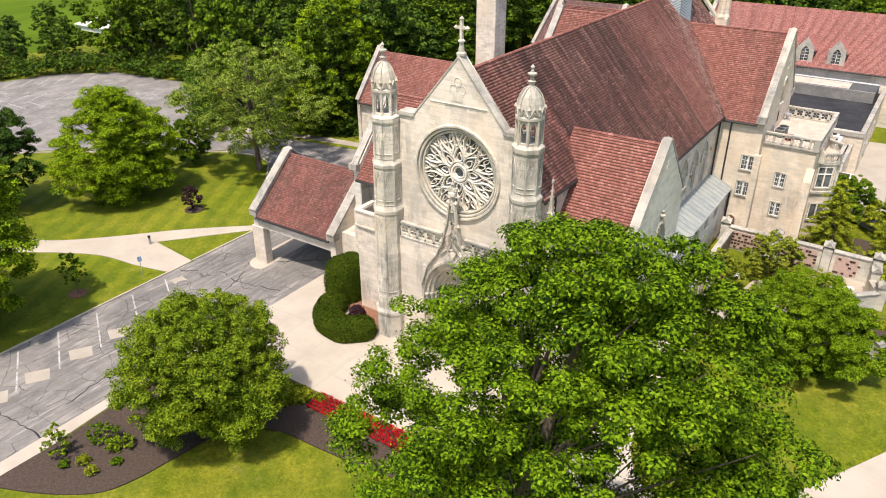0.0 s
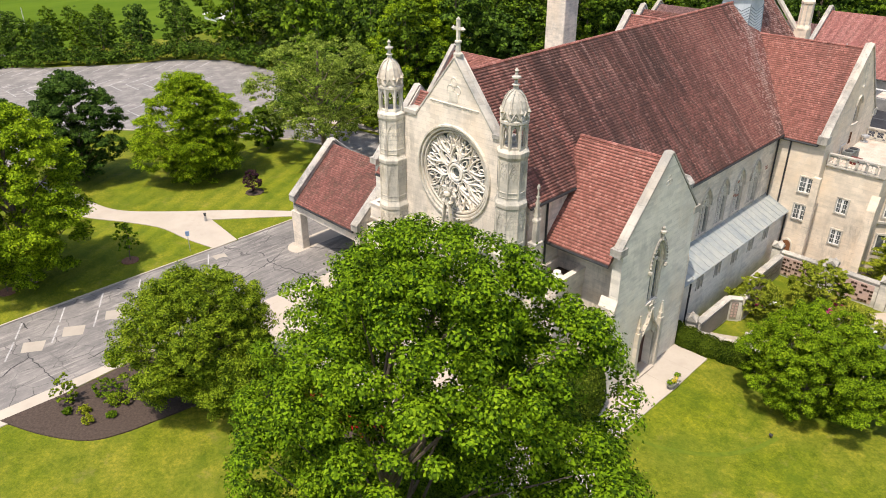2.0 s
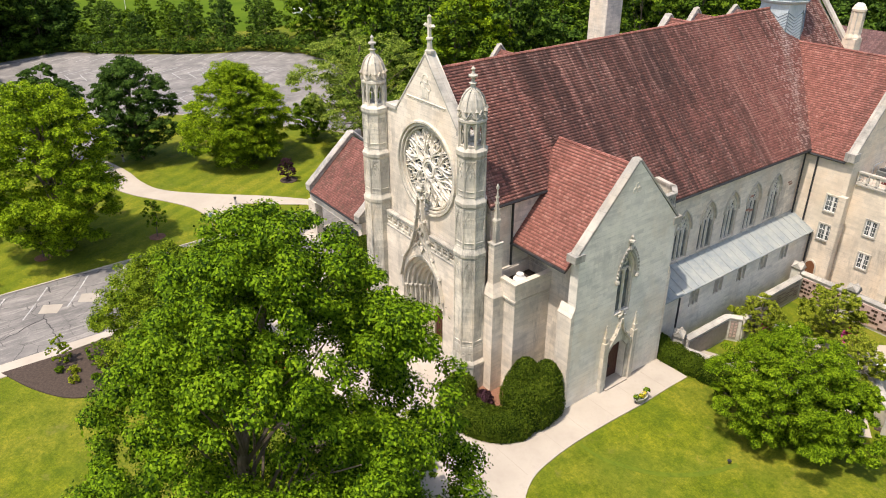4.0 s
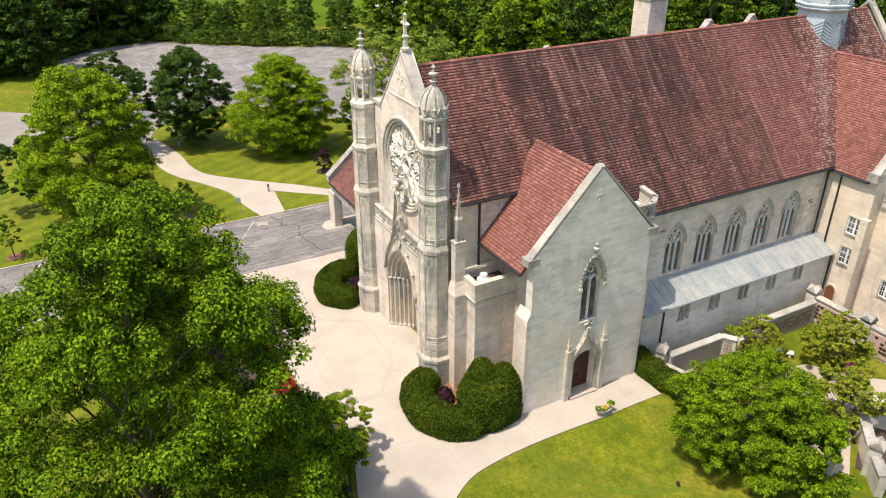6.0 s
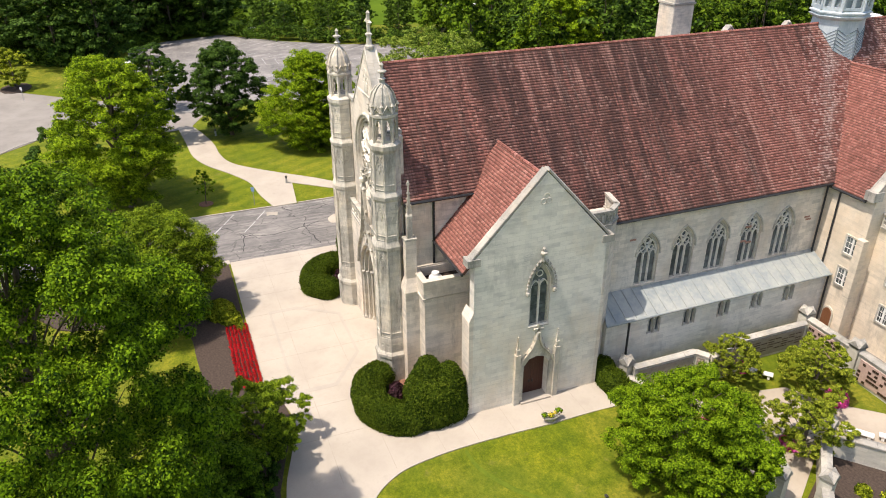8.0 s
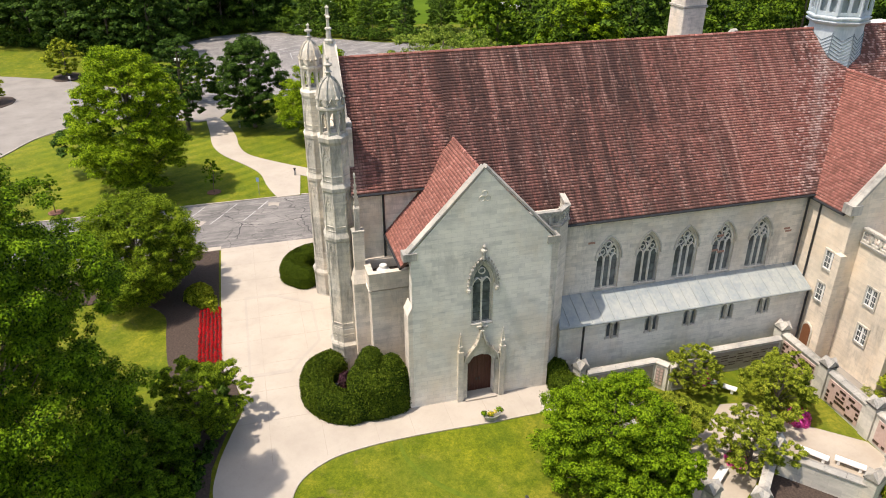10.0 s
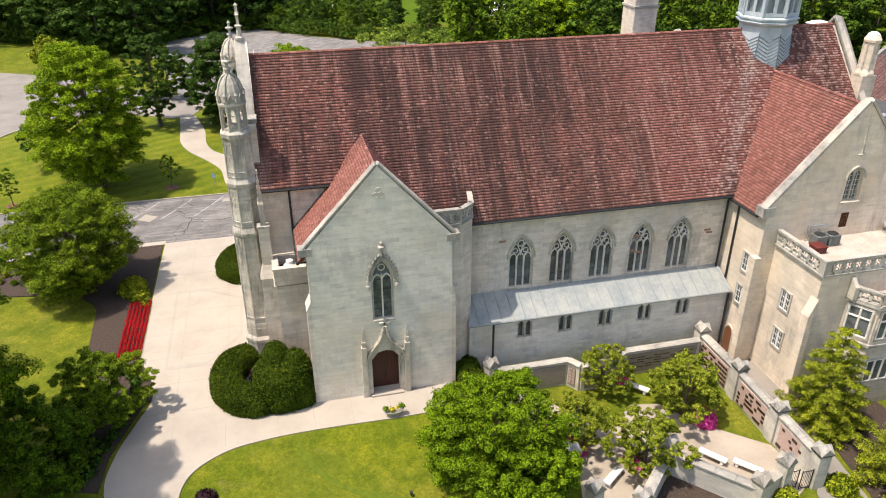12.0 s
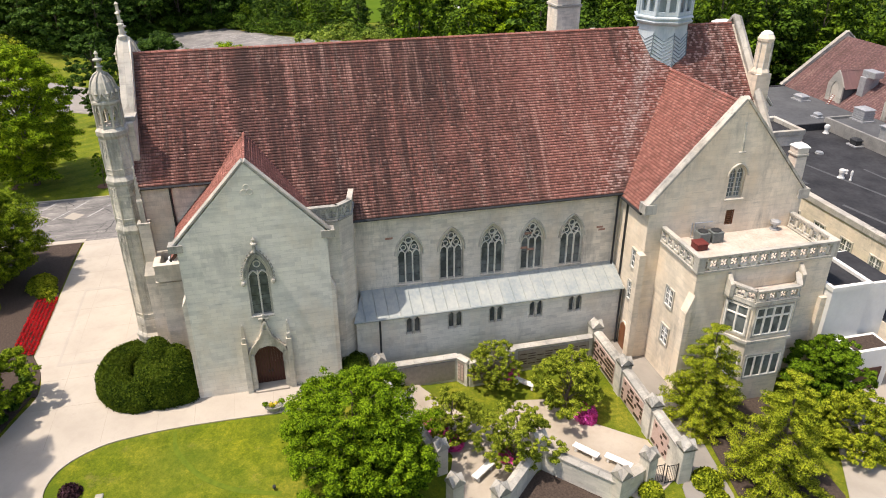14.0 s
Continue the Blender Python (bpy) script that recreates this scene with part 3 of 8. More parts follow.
def curve_pts(pts, n=6):
    """A smooth line through the given points."""
    out = []
    P = [Vector(p) for p in pts]
    P = [2 * P[0] - P[1]] + P + [2 * P[-1] - P[-2]]
    for i in range(1, len(P) - 2):
        a, b, c, d = P[i - 1:i + 3]
        for k in range(n):
            t = k / n
            out.append(0.5 * ((2 * b) + (c - a) * t + (2 * a - 5 * b + 4 * c - d) * t * t + (3 * b - a - 3 * c + d) * t ** 3))
    return [tuple(p) for p in out + [P[-2]]]


# drive past the church door, and the two parking fields
drape("drive_road", [(-59.9, -30), (-45.7, -30), (-45.7, 47), (-45.7, 62), (-59.9, 62)], 0.04, ASPHALT, 3, label="worn grey asphalt drive with sealed cracks", category="road")
LOT = [(-60, 62.5), (-60, 74), (-66, 78), (-82.6, 75.6), (-95, 71), (-104, 78), (-120, 91), (-141, 88), (-150, 80), (-153, 71), (-162, 58), (-176, 44), (-172, 30), (-165, 22), (-150, 22), (-112, 27), (-104, 34), (-112, 47), (-107, 53), (-93, 61), (-84, 67), (-76, 68), (-70, 62.5)]
drape("parking_lot", LOT, 0.045, LOT_ASPHALT, 5, label="large weathered grey asphalt parking lot", category="parking lot")
drape("entrance_road", [(-60, -30), (-60, -9), (-72, -5), (-86, 1), (-94, 4), (-100, 9), (-103, 18), (-96.5, 28.4), (-97.5, 31.5), (-104, 34), (-112, 27), (-119, 20), (-127, 10), (-133, 3), (-137, -3), (-142, -13), (-150, -30)], 0.06, ROAD_CONCRETE, 5, label="pale concrete entrance road with joints", category="road")

# the pale forecourt, and the walk to the porch door
edge_a = curve_pts([(9.0, 58), (4.1, 49), (1.3, 44.3), (-0.8, 41), (-3.4, 38), (-6.2, 36.2), (-8.8, 36.7), (-10.5, 38.9), (-11.1, 41.6), (-11.3, 44.5), (-11.3, 47.5)])
edge_b = curve_pts([(-23.2, 31.9), (-20.5, 33.0), (-17.6, 33.4), (-14.8, 32.5), (-11.8, 31.6), (-8.4, 31.4), (-3.2, 33.2), (2.2, 39), (7, 47), (12, 57)])
FORE = [(-45.66, 31.9), *edge_b, *edge_a, (-11.2, 51), (-11.3, 56.4), (-15.6, 56.4), (-15.6, 46), (-18.5, 44), (-34, 43), (-41, 46), (-44.5, 48), (-45.66, 48)]
drape("forecourt_pavement", FORE, 0.085, CONCRETE, 2.0, label="pale sunlit concrete forecourt with broom finish", category="pavement")
drape("roadside_pavement", [(-46.4, -30), (-44.2, -30), (-44.2, 13), (-45.0, 18), (-45.4, 23), (-45.4, 31.88), (-46.4, 31.88)], 0.07, CONCRETE, 3, label="pale concrete sidewalk beside the drive", category="pavement")

# curving park path with its branch
p_up = curve_pts([(-98, 31.8), (-93.5, 33.0), (-87, 34.2), (-81.5, 34.6), (-77, 36.0), (-72.3, 40.2), (-67.0, 46.0), (-60.05, 52.2)])
p_lo = curve_pts([(-59.95, 38.7), (-64.2, 37.7), (-69.0, 37.0), (-73.2, 35.0), (-78, 32.2), (-83, 30.7), (-90, 30.2), (-98, 29.5)])
drape("park_path", [*p_up, (-60.05, 50.6), (-66.9, 42.3), (-60.05, 41.6), *p_lo], 0.07, CONCRETE, 2.0, label="winding pale concrete park path", category="path")
drape("far_walk", [(-95, 72.2), (-82.5, 76.6), (-66, 79.2), (-60, 76), (-60, 78), (-65, 81), (-83, 78.4), (-95.6, 74)], 0.08, CONCRETE_OLD, 3, label="concrete walk along the rear drive", category="pavement")
drape("rear_drive", [(-60.2, 62.2), (-45.8, 62.2), (-45.8, 75), (-60.2, 75)], 0.035, ASPHALT, 3, label="asphalt drive behind the carport", category="road")


FIELD_GRASS = plain_material("playing_field_grass", (0.055, 0.105, 0.006), (0.088, 0.145, 0.010), 0.05, 0.95, (1, 0.3, 1), spec=0.05)
drape("playing_field", [(-181, 30), (-180, 60), (-172, 95), (-186, 130), (-260, 230), (-420, 260), (-520, 120), (-420, 20), (-260, 10)], 0.06, FIELD_GRASS, 20, label="bright green playing field beyond the trees", category="field")

# kerbs as real steps
def kerb(line, label):
    bm = bmesh.new()
    P = [Vector(p) for p in line]
    dense = []
    for a, b in zip(P, P[1:]):
        k = max(1, int((b - a).length / 2))
        dense += [a.lerp(b, i / k) for i in range(k)]
    dense.append(P[-1])
    rows = []
    for i, p in enumerate(dense):
        d = (dense[min(i + 1, len(dense) - 1)] - dense[max(i - 1, 0)]).normalized()
        q = Vector((-d.y, d.x)) * 0.09
        z = land(p.x, p.y)
        rows.append([bm.verts.new((*(p + s * q), z + h)) for s, h in ((1, -0.1), (1, 0.15), (-1, 0.15), (-1, -0.1))])
    for r, s in zip(rows, rows[1:]):
        for k in range(3):
            bm.faces.new((r[k], r[k + 1], s[k + 1], s[k]))
    return tagged(part("kerb", bm, CONCRETE), label, "kerb", kind="structure")


kerb([(-60.0, -9), (-60.0, 38.6)], "pale concrete kerb along the drive")
kerb([(-60.0, 41.7), (-60.0, 50.6)], "pale concrete kerb along the drive")
kerb([(-60.0, 52.3), (-60.0, 62)], "pale concrete kerb along the drive")
kerb(curve_pts([(-60, -9), (-72, -5), (-86, 1), (-94, 4), (-100, 9), (-103, 18), (-96.5, 28.4)]), "pale concrete kerb of the entrance road")
kerb(curve_pts([(-96, 36), (-104, 36), (-111.5, 46), (-106, 52.5), (-92.5, 60.5), (-83.5, 66.4), (-76, 67.4), (-70, 62)]), "pale concrete kerb round the lawn")

# stall lines and patches on the drive
def flat_mark(name, outline, lift, material, label, category, parent=None):
    return drape(name, outline, lift, material, 1.5, 0.03, label, category, "", parent)


def stripe(x0, y0, x1, y1, w=0.13, lift=0.052, mat=None, name="stall_line"):
    d = Vector((x1 - x0, y1 - y0)).normalized()
    q = Vector((-d.y, d.x)) * w / 2
    return flat_mark(name, [(x0 + q.x, y0 + q.y), (x0 - q.x, y0 - q.y), (x1 - q.x, y1 - q.y), (x1 + q.x, y1 + q.y)], lift, mat or WORN_PAINT, "worn white parking stall line on asphalt", "road marking")


for y in (11.7, 15.5, 19.3, 22.95, 26.75, 30.6, 34.4):
    tagged(stripe(-53.7, y, -59.2, y + 3.15, 0.14, 0.052, WORN_PAINT), group="stall lines on the drive")
for y in (16.85, 20.3, 24.15, 27.9):
    flat_mark("asphalt_patch", [(-54.1, y), (-53.1, y + 1.45), (-54.6, y + 2.3), (-55.65, y + 0.75)], 0.05, CONCRETE_OLD, "pale repair patch on asphalt", "patch")
flat_mark("asphalt_patch", [(-58.6, 37.6), (-57.0, 37.4), (-56.6, 38.6), (-58.2, 38.9)], 0.05, CONCRETE_OLD, "pale repair patch on asphalt", "patch")
# herringbone stalls of the big lot
LOT_AXIS, LOT_SIDE = Vector((0.54, 0.842)), Vector((0.842, -0.54))


def lot_line(p, q):
    if within(tuple(p), LOT) and within(tuple(q), LOT):
        tagged(stripe(*p, *q, 0.16, 0.06, WORN_PAINT), group="stall lines of the lot")


for k in range(-9, 13):
    # single stalls along the far edge, then double rows as chevrons
    p = Vector((-158, 62)) + LOT_AXIS * (k * 3.1)
    lot_line(p, p + LOT_SIDE * 5.2 - LOT_AXIS * 2.2)
    for side in (17, 36):
        p = Vector((-158, 62)) + LOT_AXIS * (k * 3.1) + LOT_SIDE * side
        for s in (-1, 1):
            if -7 < k < 6:
                lot_line(p, p + LOT_SIDE * (4.7 * s) + LOT_AXIS * 3.0)
for k in range(6):
    # hatched bay beside the rows
    p = Vector((-132.4, 69.4)) + Vector((0.66, 0.75)) * (1.1 * k)
    lot_line(p, p + Vector((-2.2, 5.9)) * (1 - 0.03 * k))
for k in range(9):
    # hatched island at the end of the rows
    p = Vector((-123.8, 81.2)) + Vector((0.93, -0.28)) * (0.85 * k)
    h = 1.5 * math.sin(math.pi * (k + 0.9) / 9.8) + 0.2
    lot_line(p - Vector((0.5, 0.86)) * h, p + Vector((0.5, 0.86)) * h)
# sealed cracks wander over the asphalt
rng = random.Random(5)
CRACKS = [
    [(-46.4, 17.2), (-50, 17.4), (-52.8, 17.1), (-55, 17.9), (-57.1, 18.5), (-59.4, 18.6)],
    [(-48.6, 20.5), (-48.9, 22.3), (-49.6, 25.2), (-50.3, 28.5)],
    [(-59.4, 39.6), (-55.6, 41.7), (-52.6, 41.0), (-47.0, 41.7)],
    [(-52.6, 41.0), (-54.7, 44.7), (-53.8, 46.2)],
    [(-54.7, 44.7), (-50, 47.5), (-47, 49.6)],
    [(-59.2, 27.5), (-56.3, 29.3), (-55.6, 32.6), (-52.4, 34.2), (-48.2, 33.6)],
    [(-52.4, 34.2), (-51.6, 37.4), (-52.6, 41.0)],
    [(-59.3, 10.2), (-55, 11.6), (-51.5, 9.8), (-46.6, 11.2)],
    [(-51.5, 9.8), (-51.0, 13.6), (-52.8, 17.1)],
]
for line in CRACKS:
    pts = []
    for a, b in zip(line, line[1:]):
        a, b = Vector(a), Vector(b)
        n = max(2, int((b - a).length / 0.5))
        pts += [a.lerp(b, i / n) + (Vector((rng.uniform(-0.16, 0.16), rng.uniform(-0.16, 0.16))) if i else Vector((0, 0))) for i in range(n)]
    pts.append(Vector(line[-1]))
    left, right = [], []
    for i, q in enumerate(pts):
        d = (pts[min(i + 1, len(pts) - 1)] - pts[max(0, i - 1)]).normalized()
        nrm = Vector((-d.y, d.x)) * rng.uniform(0.025, 0.075)
        left.append(tuple(q + nrm))
        right.append(tuple(q - nrm))
    flat_mark("sealed_crack", left + right[::-1], 0.049, TAR, "dark tar-sealed crack in the asphalt", "road crack")

# beds
BED = [(-45.0, 12.6), (-41, 14.2), (-38.0, 16.2), (-36.9, 18.4), (-36.4, 21.0), (-35.6, 24.4), (-32.9, 26.9), (-29, 27.3), (-25.5, 27.6), (-21.6, 28.4), (-18.5, 31), (-17.4, 33.4), (-20.6, 33.0), (-23.4, 31.75), (-45.2, 31.7), (-45.2, 23), (-44.8, 18)]
drape("mulch_bed", curve_pts(BED[:12]) + BED[12:], 0.10, MULCH, 1.5, label="dark mulch planting bed beside the forecourt", category="flower bed")
drape("border_bed", [(-22.6, 31.4), (-20.5, 32.6), (-17.6, 33.0), (-14.8, 32.1), (-11.8, 31.2), (-8.6, 31.0), (-9.4, 28.6), (-12.6, 27.6), (-16.4, 28.6), (-20.0, 30.2)], 0.095, MULCH, 1.2, label="dark mulch border beside the forecourt walk", category="flower bed")
drape("court_bed", [(-2.8, 69.0), (0.2, 72.2), (4.5, 69), (6, 65.4), (0, 64.2)], 0.06, MULCH, 1.2, label="dark mulch bed inside low court walls", category="flower bed")
drape("wing_bed", [(-11.5, 82.0), (-4.2, 82.0), (2.6, 80.7), (12, 78.5), (14, 82), (4.5, 87.6), (-5.5, 88.5), (-7.9, 88)], 0.06, MULCH, 1.5, label="dark mulch bed below the wing", category="flower bed")
drape("hedge_bed_east", [(-20.5, 40.2), (-15.5, 41.5), (-14.4, 45.2), (-18, 45.2), (-20.5, 43)], 0.12, MULCH_RED, 1.0, label="reddish mulch bed between yew hedges", category="flower bed")
drape("hedge_bed_west", [(-39.8, 43.5), (-36.2, 39.2), (-34.4, 41), (-34.8, 45.5), (-39, 46)], 0.12, MULCH_RED, 1.0, label="reddish mulch bed between yew hedges", category="flower bed")
drape("court_path", [(-14.2, 62), (-12.6, 60.8), (-5.4, 63.0), (-1.0, 61.5), (0.4, 63.0), (-3.4, 68.6), (-0.4, 72.2), (2.0, 74.6), (0.2, 77.6), (-3.6, 77.3), (-7.0, 73.4), (-9.8, 71.6), (-10.2, 69.4), (-7.6, 66.2)], 0.06, GRAVEL, 1.2, label="pale tan paved path through the memorial court", category="path")
drape("wing_walk", [(-15.6, 78.6), (-0.3, 78.6), (1.2, 77.4), (8, 75.5), (14, 74), (14.8, 76.4), (6, 79.0), (2.6, 80.4), (-4.2, 81.4), (-7.6, 82.2), (-13.4, 82.2), (-13.6, 80.9), (-15.6, 80.9)], 0.07, ROAD_CONCRETE, 1.5, label="grey concrete walk below the court wall", category="path")
drape("rear_pavement", [(-7, 95), (4.8, 87.7), (14, 82.4), (30, 76), (60, 90), (20, 130), (-12, 125), (-12, 100)], 0.05, CONCRETE_OLD, 4, label="pale concrete yard beside the wing", category="pavement")

JOINT = plain_material("paving_joint", (0.33, 0.295, 0.245), (0.40, 0.36, 0.305), 4, 0.9)


def joint(a, b):
    """A shallow sawn joint, kept where the pavement lies under it."""
    a, b = Vector(a), Vector(b)
    n = int((b - a).length / 0.25)
    run = []
    for i in range(n + 2):
        p = a.lerp(b, min(1.0, i / n))
        if i <= n and within(tuple(p), FORE):
            run.append(p)
        else:
            if len(run) > 3:
                d = (run[-1] - run[0]).normalized()
                q = Vector((-d.y, d.x)) * 0.022
                flat_mark("paving_joint", [tuple(run[0] + q), tuple(run[0] - q), tuple(run[-1] - q), tuple(run[-1] + q)], 0.089, JOINT, "sawn joint in the pale pavement", "paving joint")
            run = []


for i in range(9):
    joint((-44.5 + 3.6 * i, 30), (-44.5 + 3.6 * i, 50))
for y in (35.2, 38.9, 42.6):
    joint((-46, y), (-11, y))
for y in (45.2, 48.0, 50.9, 53.8):
    joint((-15.5, y), (-9, y))
TRACK = curve_pts([(-11.0, 43.9), (-9.1, 44.1), (-7.1, 45.1), (-5.4, 46.5), (-4.0, 48.6), (-3.2, 51.0)])
RANK_GRASS = plain_material("rank_grass", (0.075, 0.115, 0.006), (0.12, 0.16, 0.008), 3, 0.95, bump=0.8)
flat_mark("grass_track", [(x - 0.16, y + 0.12) for x, y in TRACK] + [(x + 0.16, y - 0.12) for x, y in TRACK[::-1]], 0.012, RANK_GRASS, "curved line of rank dark grass across the lawn", "grass")

OCT = [(-34.0, 34.0), (-34.0, 36.6), (-31.6, 40.1), (-25.0, 40.1), (-21.2, 37.3), (-21.2, 34.0)]
mid = Vector((-27.6, 36.9))
for p, q in zip(OCT, OCT[1:] + OCT[:1]):
    inner = [tuple(mid + (Vector(v) - mid) * 0.93) for v in (q, p)]
    flat_mark("paving_band", [p, q, *inner], 0.095, CONCRETE_BAND, "grey band inlaid in the pale forecourt", "paving")


NICHE_DARK = plain_material("red_sandstone", (0.30, 0.16, 0.12), (0.40, 0.24, 0.18), 5, 0.85)


# ---- roofs ----
def tiles(name, a, b, c, d, material, parent, label="", wide=0.26, course=0.232, lip=0.035):
    """Tiles in courses over a slope: eave from a to b, ridge from d to c."""
    a, b, c, d = (np.array(p, float) for p in (a, b, c, d))
    up = d - a
    slope = np.linalg.norm(up)
    nrm = np.cross(b - a, up)
    nrm /= np.linalg.norm(nrm)
    if nrm[2] < 0:
        nrm = -nrm
    rows = max(2, int(slope / course))
    R = np.random.RandomState(len(name) + rows)
    verts = []
    for j in range(rows):
        t0, t1 = (j + 0.22 + R.uniform(-0.05, 0.05)) / rows, min(1.0, (j + 1.04) / rows)
        l0, r0 = a + (d - a) * t0, b + (c - b) * t0
        l1, r1 = a + (d - a) * t1, b + (c - b) * t1
        k = max(1, int(np.linalg.norm(r0 - l0) / wide))
        s = np.linspace(0, 1, k + 1)
        s = s + (0.5 / k if j % 2 else 0)
        s = np.clip(np.concatenate(([0.0], s, [1.0])), 0, 1)
        s = np.unique(s)
        u0, u1 = s[:-1, None], s[1:, None]
        g = 0.02 / max(0.5, np.linalg.norm(r0 - l0))
        u1 = np.maximum(u0, u1 - g)
        jit = R.uniform(0.6, 1.5, (len(u0), 1)) * lip
        p0, p1 = l0 + (r0 - l0) * u0, l0 + (r0 - l0) * u1
        q0, q1 = l1 + (r1 - l1) * u0, l1 + (r1 - l1) * u1
        verts.append(np.stack([p0, p1, p0 + nrm * jit, p1 + nrm * jit, q1, q0], 1))
    V = np.concatenate(verts)
    n = len(V)
    o = np.arange(n)[:, None] * 6
    F = np.concatenate([o + np.array([[0, 1, 3, 2]]), o + np.array([[2, 3, 4, 5]])])
    ob = raw(name, V.reshape(-1, 3), F, material, parent, label)
    return tagged(ob, kind="stuff")


def slab(a, b, c, d, thick):
    """The boarding below a slope."""
    a, b, c, d = (Vector(p) for p in (a, b, c, d))
    nrm = (b - a).cross(d - a).normalized()
    if nrm.z < 0:
        nrm = -nrm
    bm = bmesh.new()
    top = [bm.verts.new(p - nrm * 0.02) for p in (a, b, c, d)]
    low = [bm.verts.new(p - nrm * (0.02 + thick)) for p in (a, b, c, d)]
    bm.faces.new(top)
    bm.faces.new(low[::-1])
    for i in range(4):
        j = (i + 1) % 4
        bm.faces.new((top[j], top[i], low[i], low[j]))
    return bm


def slope(name, a, b, c, d, material, parent, label="", gutter=True):
    roof = part(name, slab(a, b, c, d, 0.2), BATTEN, parent, label)
    tiles("roof_tiles", a, b, c, d, material, roof)
    if gutter:
        bm = bmesh.new()
        tube(bm, (a[0], a[1], a[2] - 0.12), (b[0], b[1], b[2] - 0.12), 0.11, 0.11, 6)
        part("gutter", bm, DARK_METAL, roof, "dark metal gutter")
    return roof


def ridge_caps(a, b, parent, material, size=0.13, step=0.45):
    a, b = Vector(a), Vector(b)
    n = max(1, int((b - a).length / step))
    bm = bmesh.new()
    for i in range(n):
        p, q = a.lerp(b, i / n), a.lerp(b, (i + 0.93) / n)
        tube(bm, p, q, size, size * 0.86, 6)
    part("ridge_tiles", bm, material, parent)


def gable_wall(centre, half, base, eave, top, extra=0.0):
    return [(centre - half, base), (centre + half, base), (centre + half, eave), (centre, top), (centre - half, eave)]


def coping(bm, a, b, wide, thick, inner_axis):
    """A sloping coping bar from a up to b; wide across the wall along inner_axis."""
    a, b = Vector(a), Vector(b)
    w = Vector(inner_axis) * wide / 2
    d = (b - a).normalized()
    n = d.cross(w).normalized()
    if n.z < 0:
        n = -n
    pts = [-w, w, w + n * thick * 0.7, n * thick * 1.25, -w + n * thick * 0.7]
    ra = [bm.verts.new(a + p) for p in pts]
    rb = [bm.verts.new(b + p) for p in pts]
    for k in range(5):
        bm.faces.new((ra[k], ra[(k + 1) % 5], rb[(k + 1) % 5], rb[k]))
    bm.faces.new(ra[::-1])
    bm.faces.new(rb)


# ---- windows ----
def traceried_window(name, m, cx, z0, spring, half, rise, lights, parent, hood=True, deep=0.32, label="leaded glass in pale stone tracery"):
    """A pointed window: frame with hood, mullions, tracery in the head and dark leaded panes, set back in its opening."""
    outer = arch(cx, z0, spring, half, rise)
    inner = arch(cx, z0 + 0.08, spring, half - 0.16, rise - 0.16 * rise / half)
    bm = bmesh.new()
    panel(bm, outer, [inner], m @ Matrix.Translation((0, 0, -deep * 0.55)), 0.2)
    if hood:
        rib(bm, [(u, v) for u, v in arch(cx, spring, spring, half + 0.1, rise + 0.13)], 0.17, 0.13, m)
    prism(bm, [(cx - half - 0.04, z0 - 0.12), (cx + half + 0.04, z0 - 0.12), (cx + half + 0.04, z0 - 0.02), (cx - half - 0.04, z0 - 0.02)], m @ Matrix.Translation((0, 0, 0.05)), 0.3)
    win = part(name, bm, CARVED, parent, label)
    back = m @ Matrix.Translation((0, 0, -deep))
    bm = bmesh.new()
    w = 2 * (half - 0.14) / lights
    left = cx - half + 0.14
    for i in range(1, lights):
        rib(bm, [(left + w * i, z0), (left + w * i, spring + (0.0 if lights > 2 else rise * 0.2))], 0.13, 0.2, back)
    for i in range(lights):
        c = left + w * (i + 0.5)
        rib(bm, arch(c, spring - 0.15, spring - 0.15, w / 2, w * 0.75, 4), 0.1, 0.18, back)
    head = rise * 0.5
    if lights > 2:
        for s in (-1, 1):
            c = cx + s * half * 0.42
            rib(bm, arch(c, spring + 0.12, spring + 0.12, half * 0.42, head * 1.1, 5), 0.1, 0.18, back)
            rib(bm, circle(c, spring + head * 0.55, half * 0.2, 10), 0.07, 0.11, back, True)
        rib(bm, circle(cx, spring + rise * 0.62, half * 0.25, 12), 0.1, 0.18, back, True)
    else:
        rib(bm, circle(cx, spring + rise * 0.5, half * 0.3, 12), 0.08, 0.12, back, True)
    part("tracery", bm, PALE_STONE, win, "pale stone tracery")
    for i in range(1, int((spring - z0) / 0.8) + 1):
        bm = bmesh.new()
        rib(bm, [(left, z0 + 0.8 * i), (cx + half - 0.14, z0 + 0.8 * i)], 0.035, 0.05, back)
        part("saddle_bar", bm, DARK_METAL, win)
    bm = bmesh.new()
    prism(bm, outer, back @ Matrix.Translation((0, 0, 0.02)), 0.03)
    part("pane", bm, GLASS, win, "dark leaded glass")
    return win


